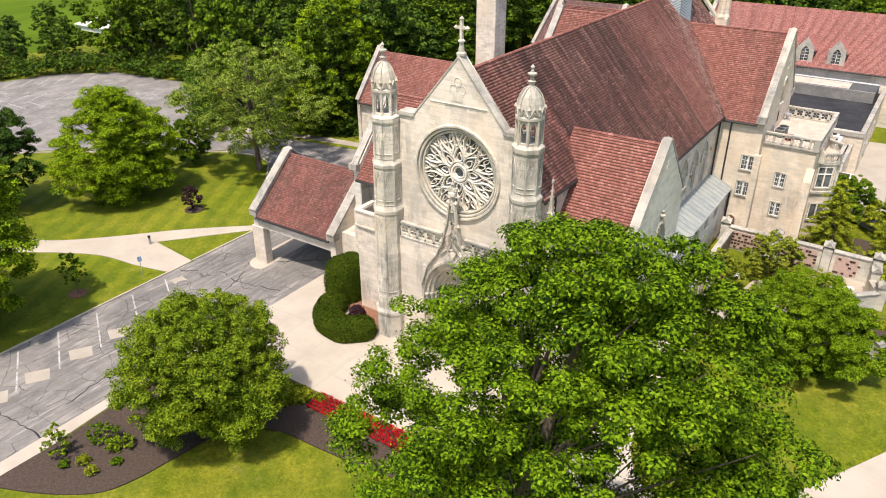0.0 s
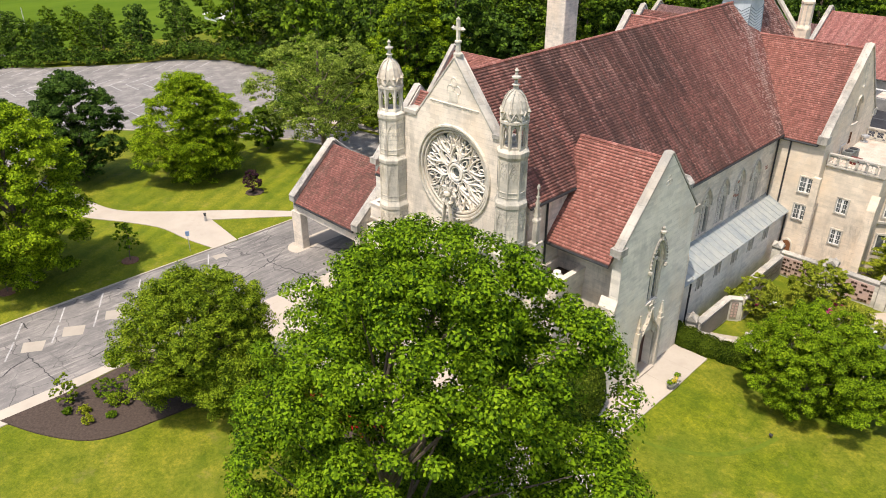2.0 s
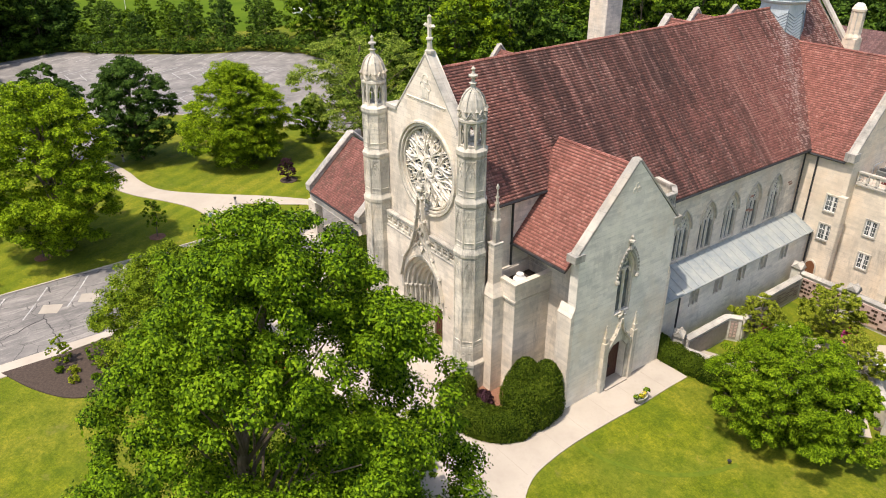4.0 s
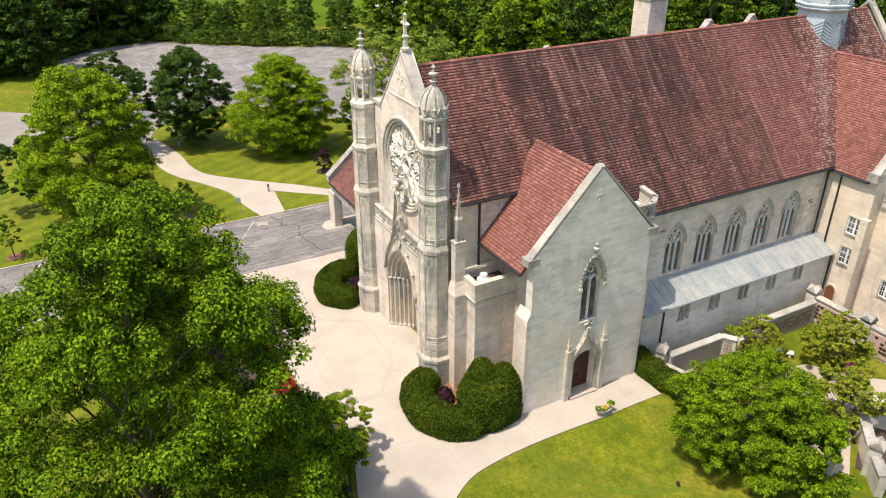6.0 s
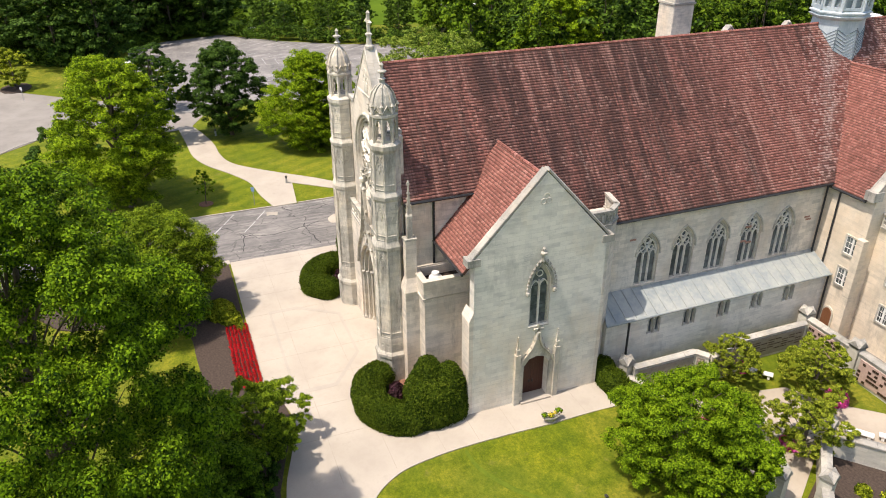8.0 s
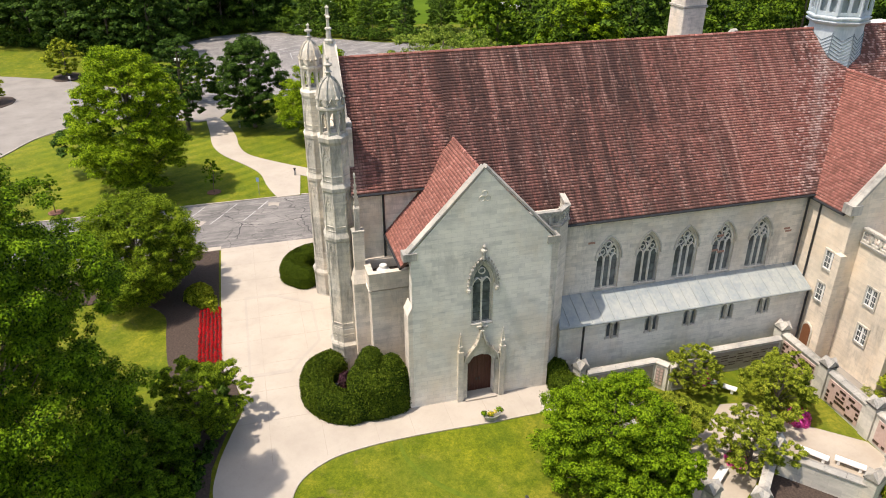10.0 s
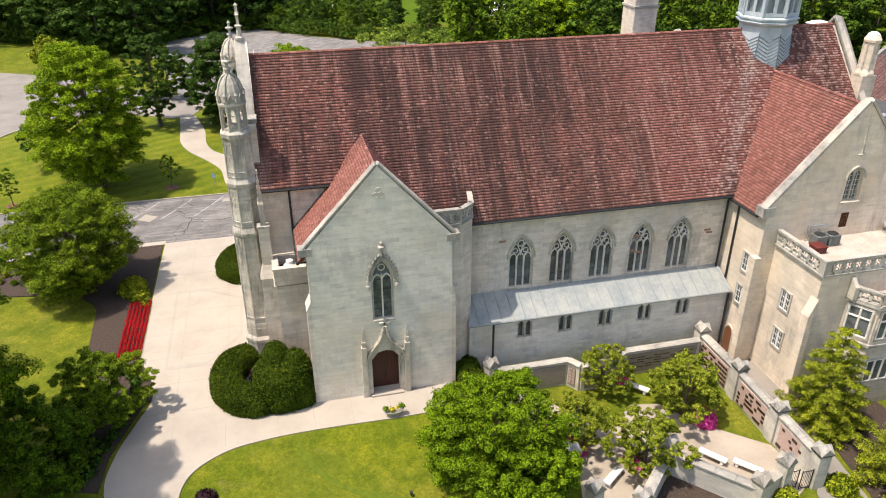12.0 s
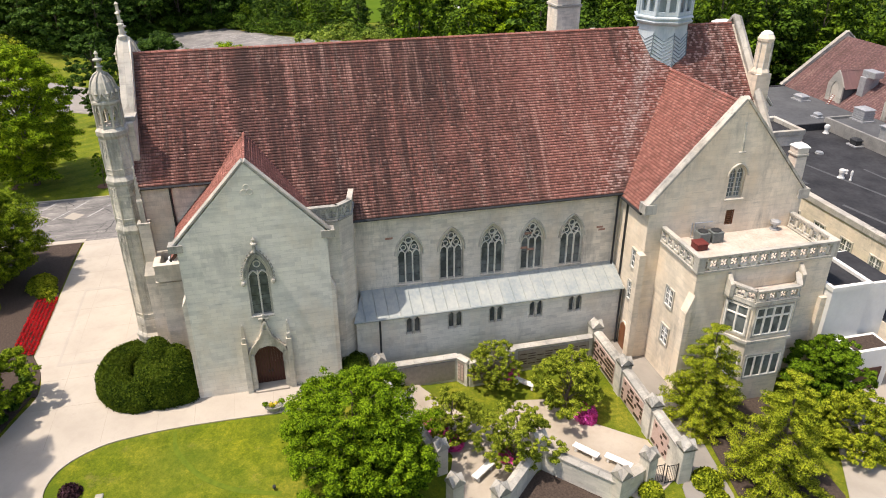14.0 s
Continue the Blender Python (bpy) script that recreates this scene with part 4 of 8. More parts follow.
def casement(name, m, cx, z0, w, h, parent, cols=2, rows=3, label="white-framed casement window in stone surround"):
    bm = bmesh.new()
    rect = lambda a, b, c, d: [(a, c), (b, c), (b, d), (a, d)]
    panel(bm, rect(cx - w / 2 - 0.14, cx + w / 2 + 0.14, z0 - 0.16, z0 + h + 0.14), [rect(cx - w / 2, cx + w / 2, z0, z0 + h)], m @ Matrix.Translation((0, 0, 0.12)), 0.3)
    win = part(name, bm, CARVED, parent, label)
    back = m @ Matrix.Translation((0, 0, 0.03))
    bm = bmesh.new()
    stout = name == "bay_window"
    for i in range(cols + 1):
        rib(bm, [(cx - w / 2 + w * i / cols, z0), (cx - w / 2 + w * i / cols, z0 + h)], 0.18 if stout else 0.22 if 0 < i < cols else 0.1, 0.1 if stout else 0.06, back)
    for v in ((0, 0.66, 1) if stout and rows > 1 else (0, 1) if stout else [j / rows for j in range(rows + 1)]):
        rib(bm, [(cx - w / 2, z0 + h * v), (cx + w / 2, z0 + h * v)], 0.16 if stout else 0.035 if 0 < v < 1 else 0.1, 0.09 if stout else 0.05, back)
    for i in range(0 if stout else cols):
        u = cx - w / 2 + w * (i + 0.5) / cols
        rib(bm, [(u, z0), (u, z0 + h)], 0.03, 0.04, back)
    part("window_frame", bm, PALE_STONE if stout else WHITE_PAINT, win, "pale stone mullions" if stout else "white painted window frame")
    bm = bmesh.new()
    prism(bm, rect(cx - w / 2, cx + w / 2, z0, z0 + h), back @ Matrix.Translation((0, 0, 0.01)), 0.025)
    part("pane", bm, GLASS, win, "dark glass")
    return win


def balustrade(parent, m, u0, u1, z0, z1, label="pierced stone parapet", pitch=0.95, blind=False):
    """A parapet pierced with a row of quatrefoils between plain rails."""
    n = max(1, round((u1 - u0) / pitch))
    w = (u1 - u0) / n
    holes = []
    zc, r = (z0 + z1) / 2, min(w * 0.47, (z1 - z0) * 0.46)
    for i in range(n):
        c = u0 + w * (i + 0.5)
        holes.append([(c + r * f * math.cos(q), zc + r * f * math.sin(q)) for q, f in ((2 * math.pi * k / 24, 0.84 + 0.16 * math.cos(4 * 2 * math.pi * k / 24 + math.pi)) for k in range(24))])
        if i:
            # spandrel triangles between the foils
            e = c - w / 2
            for s in (-1, 1):
                holes.append([(e - w * 0.2, zc + s * (z1 - z0) * 0.47), (e + w * 0.2, zc + s * (z1 - z0) * 0.47), (e, zc + s * (z1 - z0) * 0.24)])
    bm = bmesh.new()
    panel(bm, [(u0, z0), (u1, z0), (u1, z1), (u0, z1)], holes, m, 0.22)
    for i in range(n):
        c = u0 + w * (i + 0.5)
        for k in range(4):
            q = k * math.pi / 2
            rib(bm, [(c + r * 0.2 * math.cos(q), zc + r * 0.2 * math.sin(q)), (c + r * 0.75 * math.cos(q), zc + r * 0.75 * math.sin(q))], 0.05, 0.08, m @ Matrix.Translation((0, 0, -0.12)))
    if blind:
        block(bm, u0, u1, z0, z1, -0.2, -0.1, m)
    ob = part("parapet", bm, CARVED, parent, label)
    for z, t, nm in ((z1, 0.16, "top_rail"), (z0 - 0.12, 0.14, "bottom_rail")):
        bm = bmesh.new()
        prism(bm, [(u0, z), (u1, z), (u1, z + t), (u0, z + t)], m @ Matrix.Translation((0, 0, 0.09)), 0.4)
        part(nm, bm, COPING, ob, "weathered stone rail")
    return ob


def pinnacle(bm, x, y, z, w, h):
    """A square shaft with a crocketed spirelet."""
    lathe(bm, [(w * 0.7, 0), (w * 0.7, h * 0.35), (w * 0.85, h * 0.36), (w * 0.85, h * 0.4), (w * 0.55, h * 0.44), (w * 0.12, h * 0.9), (w * 0.3, h * 0.92), (w * 0.3, h * 0.96), (w * 0.05, h)], 4, (x, y, z))
    for j in range(4):
        r = w * (0.62 - 0.11 * j)
        for k in range(4):
            a = math.pi / 4 + k * math.pi / 2
            lathe(bm, [(0.01, -0.08), (w * 0.14, 0), (0.01, 0.1)], 4, (x + r * math.cos(a), y + r * math.sin(a), z + h * (0.48 + 0.1 * j)))


# ---- the church ----
AX, FRONT = -27.3, 42.5
church = thing("church", (AX, 68, 0.2), "limestone gothic church with red clay tile roofs", "church")
DEEP = -3.0

# nave walls
bm = bmesh.new()
wins = [62.6 + 3.48 * i for i in range(5)]
holes = [arch(c, 6.08, 8.8, 1.04, 1.9) for c in wins]
panel(bm, [(50.9, DEEP), (95.2, DEEP), (95.2, 13.0), (50.9, 13.0)], holes, east(-17.95), 0.7)
nave_wall = part("nave_wall", bm, STONE, church, "weathered pale limestone nave wall")
for c in wins:
    traceried_window("nave_window", east(-17.95), c, 6.08, 8.8, 1.04, 1.9, 3, nave_wall)
bm = bmesh.new()
block(bm, -36.65, -35.95, 50.9, 95.2, DEEP, 13.0)
part("west_wall", bm, STONE, church)
for s in (-1, 1):
    x = AX + s * 6.75
    part("front_bay_wall", boxed(*sorted((x, x - s * 0.6)), 43.2, 50.9, DEEP, 15.75), STONE, church, "set-back limestone wall of the front bay")
bm = bmesh.new()
prism(bm, gable_wall(AX, 9.35, DEEP, 13.1, 23.6), south(94.6), 0.6)
part("rear_gable", bm, STONE, church)
bm = bmesh.new()
for s in (-1, 1):
    coping(bm, (AX + s * 9.6, 95.1, 13.0), (AX, 95.1, 24.2), 0.75, 0.35, (0, 1, 0))
part("rear_coping", bm, COPING, church, "weathered stone coping")

# nave roof
RZ, EZ, EX = 23.72, 12.55, 9.9
FZ, FX = RZ - 1.1465 * 7.1, 7.1
nave_roof = slope("nave_roof", (AX + EX, 50.9, EZ), (AX + EX, 94.7, EZ), (AX, 94.7, RZ), (AX, 50.9, RZ), TILES, church, "steep red clay tile roof with dark streaks")
slope("nave_roof", (AX + FX, 42.9, FZ), (AX + FX, 50.9, FZ), (AX, 50.9, RZ), (AX, 42.9, RZ), TILES, church, "steep red clay tile roof of the front bay")
slope("nave_roof", (AX - EX, 94.7, EZ), (AX - EX, 50.9, EZ), (AX, 50.9, RZ), (AX, 94.7, RZ), TILES, church, "steep red clay tile roof")
slope("nave_roof", (AX - FX, 50.9, FZ), (AX - FX, 42.9, FZ), (AX, 42.9, RZ), (AX, 50.9, RZ), TILES, church, "steep red clay tile roof of the front bay")
ridge_caps((AX, 42.9, RZ + 0.02), (AX, 94.7, RZ + 0.02), nave_roof, TILES_B)

# front wall with its rose
ROSE = (AX, 16.3)
front_outline = [(-33.0, DEEP), (-21.6, DEEP), (-21.6, 20.0), (-23.3, 20.0), (AX, 25.0), (-31.2, 20.0), (-33.0, 20.0)]
portal_open = arch(AX, 0.2, 5.3, 2.3, 3.0, 8)
bm = bmesh.new()
panel(bm, front_outline, [circle(*ROSE, 3.3, 40), portal_open], south(FRONT), 0.9)
front = part("front_wall", bm, STONE, church, "pale limestone entrance front")
bm = bmesh.new()
for s in (-1, 1):
    coping(bm, (AX + s * 3.95, 42.9, 20.0), (AX, 42.9, 24.78), 0.9, 0.16, (0, 1, 0))
    block(bm, *sorted((AX + s * 3.8, AX + s * 5.2)), 42.35, 43.5, 20.0, 20.28)
part("front_coping", bm, COPING, front, "weathered stone coping")
# cross
bm = bmesh.new()
lathe(bm, [(0.28, 24.2), (0.28, 24.88), (0.36, 24.93), (0.36, 25.08), (0.22, 25.18), (0.16, 25.78), (0.26, 25.83), (0.26, 25.94), (0.08, 26.03)], 8, (AX, 42.9, 0))
block(bm, AX - 0.1, AX + 0.1, 42.8, 43.0, 25.88, 27.38)
block(bm, AX - 0.45, AX + 0.45, 42.81, 42.99, 26.68, 26.86)
for dx, dz in ((0.45, 26.77), (-0.45, 26.77), (0, 27.38)):
    lathe(bm, [(0.02, -0.16), (0.17, 0), (0.02, 0.16)], 6, (AX + dx, 42.9, dz))
part("gable_cross", bm, CARVED, front, "carved stone cross finial")
# rose: moulded rings, hub, flowing petals
bm = bmesh.new()
for r, w, d, l in ((3.62, 0.22, 0.18, 0.0), (3.38, 0.2, 0.12, -0.05), (3.14, 0.2, 0.14, -0.22)):
    rib(bm, circle(*ROSE, r, 48), w, d, south(FRONT), True, l)
panel(bm, circle(*ROSE, 3.32, 40), [circle(*ROSE, 3.02, 40)], south(FRONT + 0.28), 0.2)
rose = part("rose_window", bm, CARVED, front, "large round rose window with flowing stone tracery")
bm = bmesh.new()
mr = south(FRONT + 0.4)
rib(bm, circle(*ROSE, 0.62, 20), 0.26, 0.22, mr, True)
rib(bm, circle(*ROSE, 0.42, 16), 0.12, 0.16, mr, True)


def polar(r, a):
    return (ROSE[0] + r * math.cos(a), ROSE[1] + r * math.sin(a))


def teardrop(r, a, long, half, lean=0.0, n=12):
    """A closed pointed-oval light whose tip looks outwards."""
    cx, cz = polar(r, a)
    ca, sa = math.cos(a + lean), math.sin(a + lean)
    pts = []
    for k in range(n):
        q = 2 * math.pi * k / n
        u, v = long * math.cos(q), half * math.sin(q) * (1 - 0.4 * math.cos(q))
        pts.append((cx + u * ca - v * sa, cz + u * sa + v * ca))
    return pts


rib(bm, circle(*ROSE, 0.84, 24), 0.1, 0.18, mr, True)
for k in range(8):
    a = 2 * math.pi * (k + 0.5) / 8
    c = a + math.pi / 8
    # eight stems, each forking towards the rim like a leaf
    rib(bm, [polar(0.84, a), polar(1.5, a)], 0.13, 0.24, mr)
    for s in (-1, 1):
        rib(bm, [polar(1.45, a), polar(1.75, a + s * 0.12), polar(2.15, a + s * 0.21), polar(2.6, a + s * 0.235), polar(3.04, a + s * 0.20)], 0.12, 0.24, mr)
        rib(bm, [polar(1.2, c - s * 0.39), polar(1.5, c - s * 0.25), polar(1.8, c - s * 0.12), polar(2.1, c)], 0.1, 0.22, mr)
        rib(bm, [polar(2.4, c), polar(2.72, c + s * 0.07), polar(3.04, c + s * 0.10)], 0.1, 0.22, mr)
        rib(bm, teardrop(1.78, c - s * 0.24, 0.3, 0.13, s * 0.45), 0.06, 0.17, mr, True)
        rib(bm, teardrop(2.36, c - s * 0.12, 0.3, 0.15, -s * 0.15), 0.06, 0.17, mr, True)
        rib(bm, teardrop(2.66, a + s * 0.11, 0.3, 0.13, s * 0.12), 0.06, 0.17, mr, True)
    rib(bm, [polar(2.05, c), polar(2.45, c)], 0.1, 0.22, mr)
    rib(bm, teardrop(1.22, c, 0.34, 0.2), 0.07, 0.18, mr, True)
    rib(bm, teardrop(2.06, a, 0.34, 0.18), 0.07, 0.18, mr, True)
    rib(bm, teardrop(2.82, c, 0.16, 0.12), 0.06, 0.17, mr, True)
part("tracery", bm, PALE_STONE, rose, "pale flowing stone tracery")
bm = bmesh.new()
prism(bm, circle(*ROSE, 3.2, 40), south(FRONT + 0.42), 0.05)
part("pane", bm, GLASS, rose, "dark stained glass")
# trefoil and band in the gable
for dx, dz in ((0, 23.15), (-0.35, 22.6), (0.35, 22.6)):
    bm = bmesh.new()
    rib(bm, circle(AX + dx, dz, 0.3, 14), 0.07, 0.035, south(FRONT), True)
    part("carved_ring", bm, CARVED, front)
bm = bmesh.new()
prism(bm, [(AX - 0.42, 21.75), (AX + 0.42, 21.75), (AX + 0.42, 22.35), (AX, 22.55), (AX - 0.42, 22.35)], south(FRONT - 0.04), 0.06)
part("carved_shield", bm, CARVED, front, "weathered stone shield")
bm = bmesh.new()
rib(bm, [(AX - 2.4, 21.5), (AX + 2.4, 21.5)], 0.09, 0.06, south(FRONT))
part("string_course", bm, CARVED, front, "thin moulded string across the gable")
for i in range(9):
    u = AX - 2.3 + 0.53 * i
    bm = bmesh.new()
    rib(bm, [(u, 21.42), (u + 0.12, 21.36), (u + 0.28, 21.36), (u + 0.4, 21.42)], 0.05, 0.04, south(FRONT))
    part("carved_block", bm, CARVED, front)

# portal: stepped arches, shafts, tympanum, doors
portal = None
for i in range(6):
    bm = bmesh.new()
    y = FRONT - 0.28 + 0.3 * i
    half = 2.75 - 0.26 * i
    panel(bm, arch(AX, 0.2, 5.3, half + 0.02, 1.32 * half, 9) + arch(AX, 0.2, 5.3, half - 0.26, 1.32 * (half - 0.26), 9)[::-1], [], south(y), 0.34)
    order = part("portal_arch", bm, CARVED, front, "one order of the deep stepped portal")
    portal = portal or order
for i in range(6):
    half = 2.62 - 0.26 * i
    for s in (-1, 1):
        bm = bmesh.new()
        tube(bm, (AX + s * half, FRONT - 0.36 + 0.3 * i, 0.2), (AX + s * half, FRONT - 0.36 + 0.3 * i, 5.0), 0.1, 0.1, 6)
        lathe(bm, [(0.1, 0), (0.18, 0.2), (0.2, 0.34)], 6, (AX + s * half, FRONT - 0.36 + 0.3 * i, 4.96))
        lathe(bm, [(0.2, 0), (0.2, 0.4), (0.11, 0.55)], 6, (AX + s * half, FRONT - 0.36 + 0.3 * i, 0.2))
        part("shaft", bm, CARVED, portal, "slender stone shaft")
bm = bmesh.new()
panel(bm, arch(AX, 0.2, 5.3, 1.3, 1.7, 8) + [(AX - 0.95, 0.2), (AX - 0.95, 3.3), (AX + 0.95, 3.3), (AX + 0.95, 0.2)], [], south(FRONT + 1.35), 0.25)
for dx in (-0.55, 0, 0.55):
    rib(bm, arch(AX + dx, 3.7, 4.9, 0.24, 0.4, 4), 0.08, 0.08, south(FRONT + 1.35))
part("tympanum", bm, CARVED, portal, "carved stone tympanum")
bm = bmesh.new()
for s in (-1, 1):
    for i in range(4):
        u = AX + s * (0.12 + 0.235 * i)
        block(bm, u - 0.105, u + 0.105, FRONT + 1.5, FRONT + 1.58, 0.2, 3.3)
part("door", bm, DOOR_WOOD, portal, "dark oak double door")
# outer hood, ogee gablet and finial above the portal
bm = bmesh.new()
rib(bm, arch(AX, 5.0, 5.3, 2.9, 3.83, 10), 0.28, 0.3, south(FRONT - 0.28))
ogee = [(2.9, 6.2), (2.35, 8.1), (1.45, 9.4), (0.85, 10.7), (0.45, 12.3), (0.2, 14.2)]
for s in (-1, 1):
    rib(bm, [(AX + s * a, b) for a, b in ogee], 0.2, 0.26, south(FRONT - 0.55))
    for a, b in ogee[1:]:
        lathe(bm, [(0.02, -0.2), (0.2, 0), (0.02, 0.22)], 4, (AX + s * (a + 0.14), FRONT - 0.66, b))
for k, (r, z) in enumerate(((0.42, 9.95), (0.26, 11.3), (0.15, 12.4))):
    rib(bm, [(AX, z - r * 1.5), (AX + r, z), (AX, z + r * 1.6), (AX - r, z)], 0.1, 0.2, south(FRONT - 0.5), True)
    rib(bm, [(AX + 1.1 - 0.3 * k, z - r * 1.2), (AX + 0.5 * r, z + r), (AX, z + r * 2.2)], 0.1, 0.2, south(FRONT - 0.5))
    rib(bm, [(AX - 1.1 + 0.3 * k, z - r * 1.2), (AX - 0.5 * r, z + r), (AX, z + r * 2.2)], 0.1, 0.2, south(FRONT - 0.5))
lathe(bm, [(0.22, 14.0), (0.14, 14.6), (0.34, 14.8), (0.34, 15.0), (0.12, 15.1), (0.12, 15.6)], 8, (AX, FRONT - 0.6, 0))
block(bm, AX - 0.42, AX + 0.42, FRONT - 0.72, FRONT - 0.5, 15.15, 15.4)
lathe(bm, [(0.02, 15.5), (0.2, 15.7), (0.02, 15.95)], 6, (AX, FRONT - 0.6, 0))
part("ogee_gablet", bm, CARVED, portal, "carved ogee gablet with cross finial")
# ledge and balustrade over the portal
bm = bmesh.new()
panel(bm, [(-22.2, DEEP), (-22.2, 9.9), (-32.4, 9.9), (-32.4, DEEP)] + arch(AX, DEEP, 5.3, 2.78, 3.67, 10)[::-1], [], south(FRONT - 0.55), 0.5)
part("portal_screen", bm, STONE, front, "pale limestone screen wall")
for a, b in ((-32.3, AX - 1.0), (AX + 1.0, -22.3)):
    balustrade(front, south(FRONT - 0.5), a, b, 10.05, 11.15, pitch=0.8)


# octagonal turrets
def turret(cx, cy):
    slim, drop = 0.9, 0.32
    at = (cx, cy, 0)
    flat = math.cos(math.pi / 8)
    bm = bmesh.new()
    prof = [(1.507, DEEP), (1.507, 2.6), (1.6, 2.7), (1.6, 2.95), (1.395, 3.2), (1.358, 4.4), (1.302, 4.5), (1.302, 12.1), (1.395, 12.2), (1.414, 12.45), (1.283, 12.75), (1.209, 12.9), (1.209, 16.0), (1.302, 16.15), (1.321, 16.4), (1.172, 16.65), (1.116, 16.8), (1.116, 19.6), (1.246, 19.85), (1.265, 20.15), (1.042, 20.35)]
    prof = [(r * slim, z if z < 3 else z - drop * (z - 3) / 17) for r, z in prof]
    lathe(bm, prof, 8, at)
    body = part("turret", bm, CARVED, church, "octagonal limestone stair turret with panelled faces")
    bm = bmesh.new()
    for k in range(8):
        a = math.pi / 4 * k
        for r, z0, z1 in ((1.302 * slim, 4.45, 11.9), (1.209 * slim, 12.7, 15.75), (1.116 * slim, 16.55, 19.28)):
            face = plane_m((cx + r * flat * math.cos(a), cy + r * flat * math.sin(a), 0), math.degrees(a))
            w = r * math.sin(math.pi / 8)
            for s in (-1, 1):
                rib(bm, [(s * w * 0.97, z0), (s * w * 0.97, z1)], 0.09, 0.05, face)
            # cusped panel heads over a plain field
            rib(bm, arch(0, z1 - 1.25, z1 - 1.25, w * 0.8, 1.0, 5), 0.045, 0.04, face)
            for s in (-1, 1):
                rib(bm, arch(s * w * 0.4, z1 - 1.45, z1 - 1.45, w * 0.36, 0.42, 4), 0.035, 0.03, face)
                rib(bm, [(s * w * 0.78, z1 - 0.12), (s * w * 0.42, z1 - 0.3), (s * w * 0.2, z1 - 0.14)], 0.04, 0.03, face)
                rib(bm, [(0, z1 - 0.75), (s * w * 0.2, z1 - 0.92), (s * w * 0.42, z1 - 0.85)], 0.035, 0.03, face)
                rib(bm, [(s * w * 0.8, z0 + 0.45), (s * w * 0.8, z1 - 1.2)], 0.035, 0.03, face)
            rib(bm, circle(0, z1 - 0.66, 0.12, 8), 0.035, 0.03, face, True)
            rib(bm, [(-w * 0.8, z0 + 0.45), (w * 0.8, z0 + 0.45)], 0.05, 0.05, face)
            rib(bm, [(-w * 0.8, z0 + 0.08), (w * 0.8, z0 + 0.08)], 0.04, 0.04, face)
        face = plane_m((cx + 1.38 * slim * flat * math.cos(a), cy + 1.38 * slim * flat * math.sin(a), 0), math.degrees(a))
        for s in (-1, 1):
            rib(bm, circle(s * 0.24, 3.8, 0.16, 8), 0.045, 0.025, face, True)
    part("turret_tracery", bm, CARVED, body, "blind tracery and corner ribs")
    # open lantern
    r = 0.98 * slim
    w = r * math.sin(math.pi / 8)
    for k in range(8):
        a = math.pi / 4 * k
        bm = bmesh.new()
        face = plane_m((cx + r * flat * math.cos(a), cy + r * flat * math.sin(a), 0), math.degrees(a))
        panel(bm, [(-w, 19.980), (w, 19.980), (w, 21.780), (-w, 21.780)], [arch(0, 20.180, 21.030, w * 0.62, 0.55, 4)], face, 0.16)
        for s in (-1, 1):
            rib(bm, [(s * w, 19.980), (s * w, 21.730)], 0.14, 0.09, face)
        rib(bm, [(-w * 0.5, 21.180), (0, 21.030), (w * 0.5, 21.180)], 0.05, 0.05, face, lift=-0.1)
        part("lantern_arch", bm, CARVED, body, "open arched stone lantern bay")
    bm = bmesh.new()
    lathe(bm, [(0.887, 21.680), (0.987, 21.780), (0.987, 21.940), (0.887, 22.000), (0.887, 22.480), (0.837, 22.780), (0.695, 23.230), (0.452, 23.600), (0.218, 23.800), (0.134, 23.880)], 16, at, 0.0)
    dome = part("dome", bm, CARVED, body, "ribbed stone dome")
    bm = bmesh.new()
    for k in range(8):
        a = math.pi / 4 * k + math.pi / 8
        face = plane_m((cx, cy, 0), math.degrees(a))
        for (r0, z0), (r1, z1) in zip(((0.938, 21.980), (0.921, 22.480), (0.862, 22.830), (0.720, 23.280), (0.469, 23.660)), ((0.921, 22.480), (0.862, 22.830), (0.720, 23.280), (0.469, 23.660), (0.150, 23.880))):
            tube(bm, (cx + r0 * math.cos(a), cy + r0 * math.sin(a), z0), (cx + r1 * math.cos(a), cy + r1 * math.sin(a), z1), 0.07, 0.06, 5)
        lathe(bm, [(0.02, -0.12), (0.14, 0), (0.02, 0.2)], 5, (cx + 0.97 * math.cos(a), cy + 0.97 * math.sin(a), 22.530))
        b = a + math.pi / 8
        face = plane_m((cx + 0.87 * math.cos(b), cy + 0.87 * math.sin(b), 0), math.degrees(b))
        rib(bm, [(-0.3, 22.080), (0, 22.580), (0.3, 22.080)], 0.1, 0.1, face)
        rib(bm, [(-0.22, 22.080), (0, 22.340), (0.22, 22.080)], 0.08, 0.08, face)
    part("dome_ribs", bm, CARVED, dome)
    bm = bmesh.new()
    lathe(bm, [(0.201, 23.780), (0.167, 24.130), (0.284, 24.200), (0.134, 24.280), (0.109, 24.530), (0.318, 24.630), (0.318, 24.720), (0.117, 24.800), (0.084, 24.980), (0.150, 25.100), (0.017, 25.280)], 8, at)
    part("finial", bm, CARVED, body, "carved stone finial")


turret(-33.5, 42.0)
turret(-21.3, 42.0)
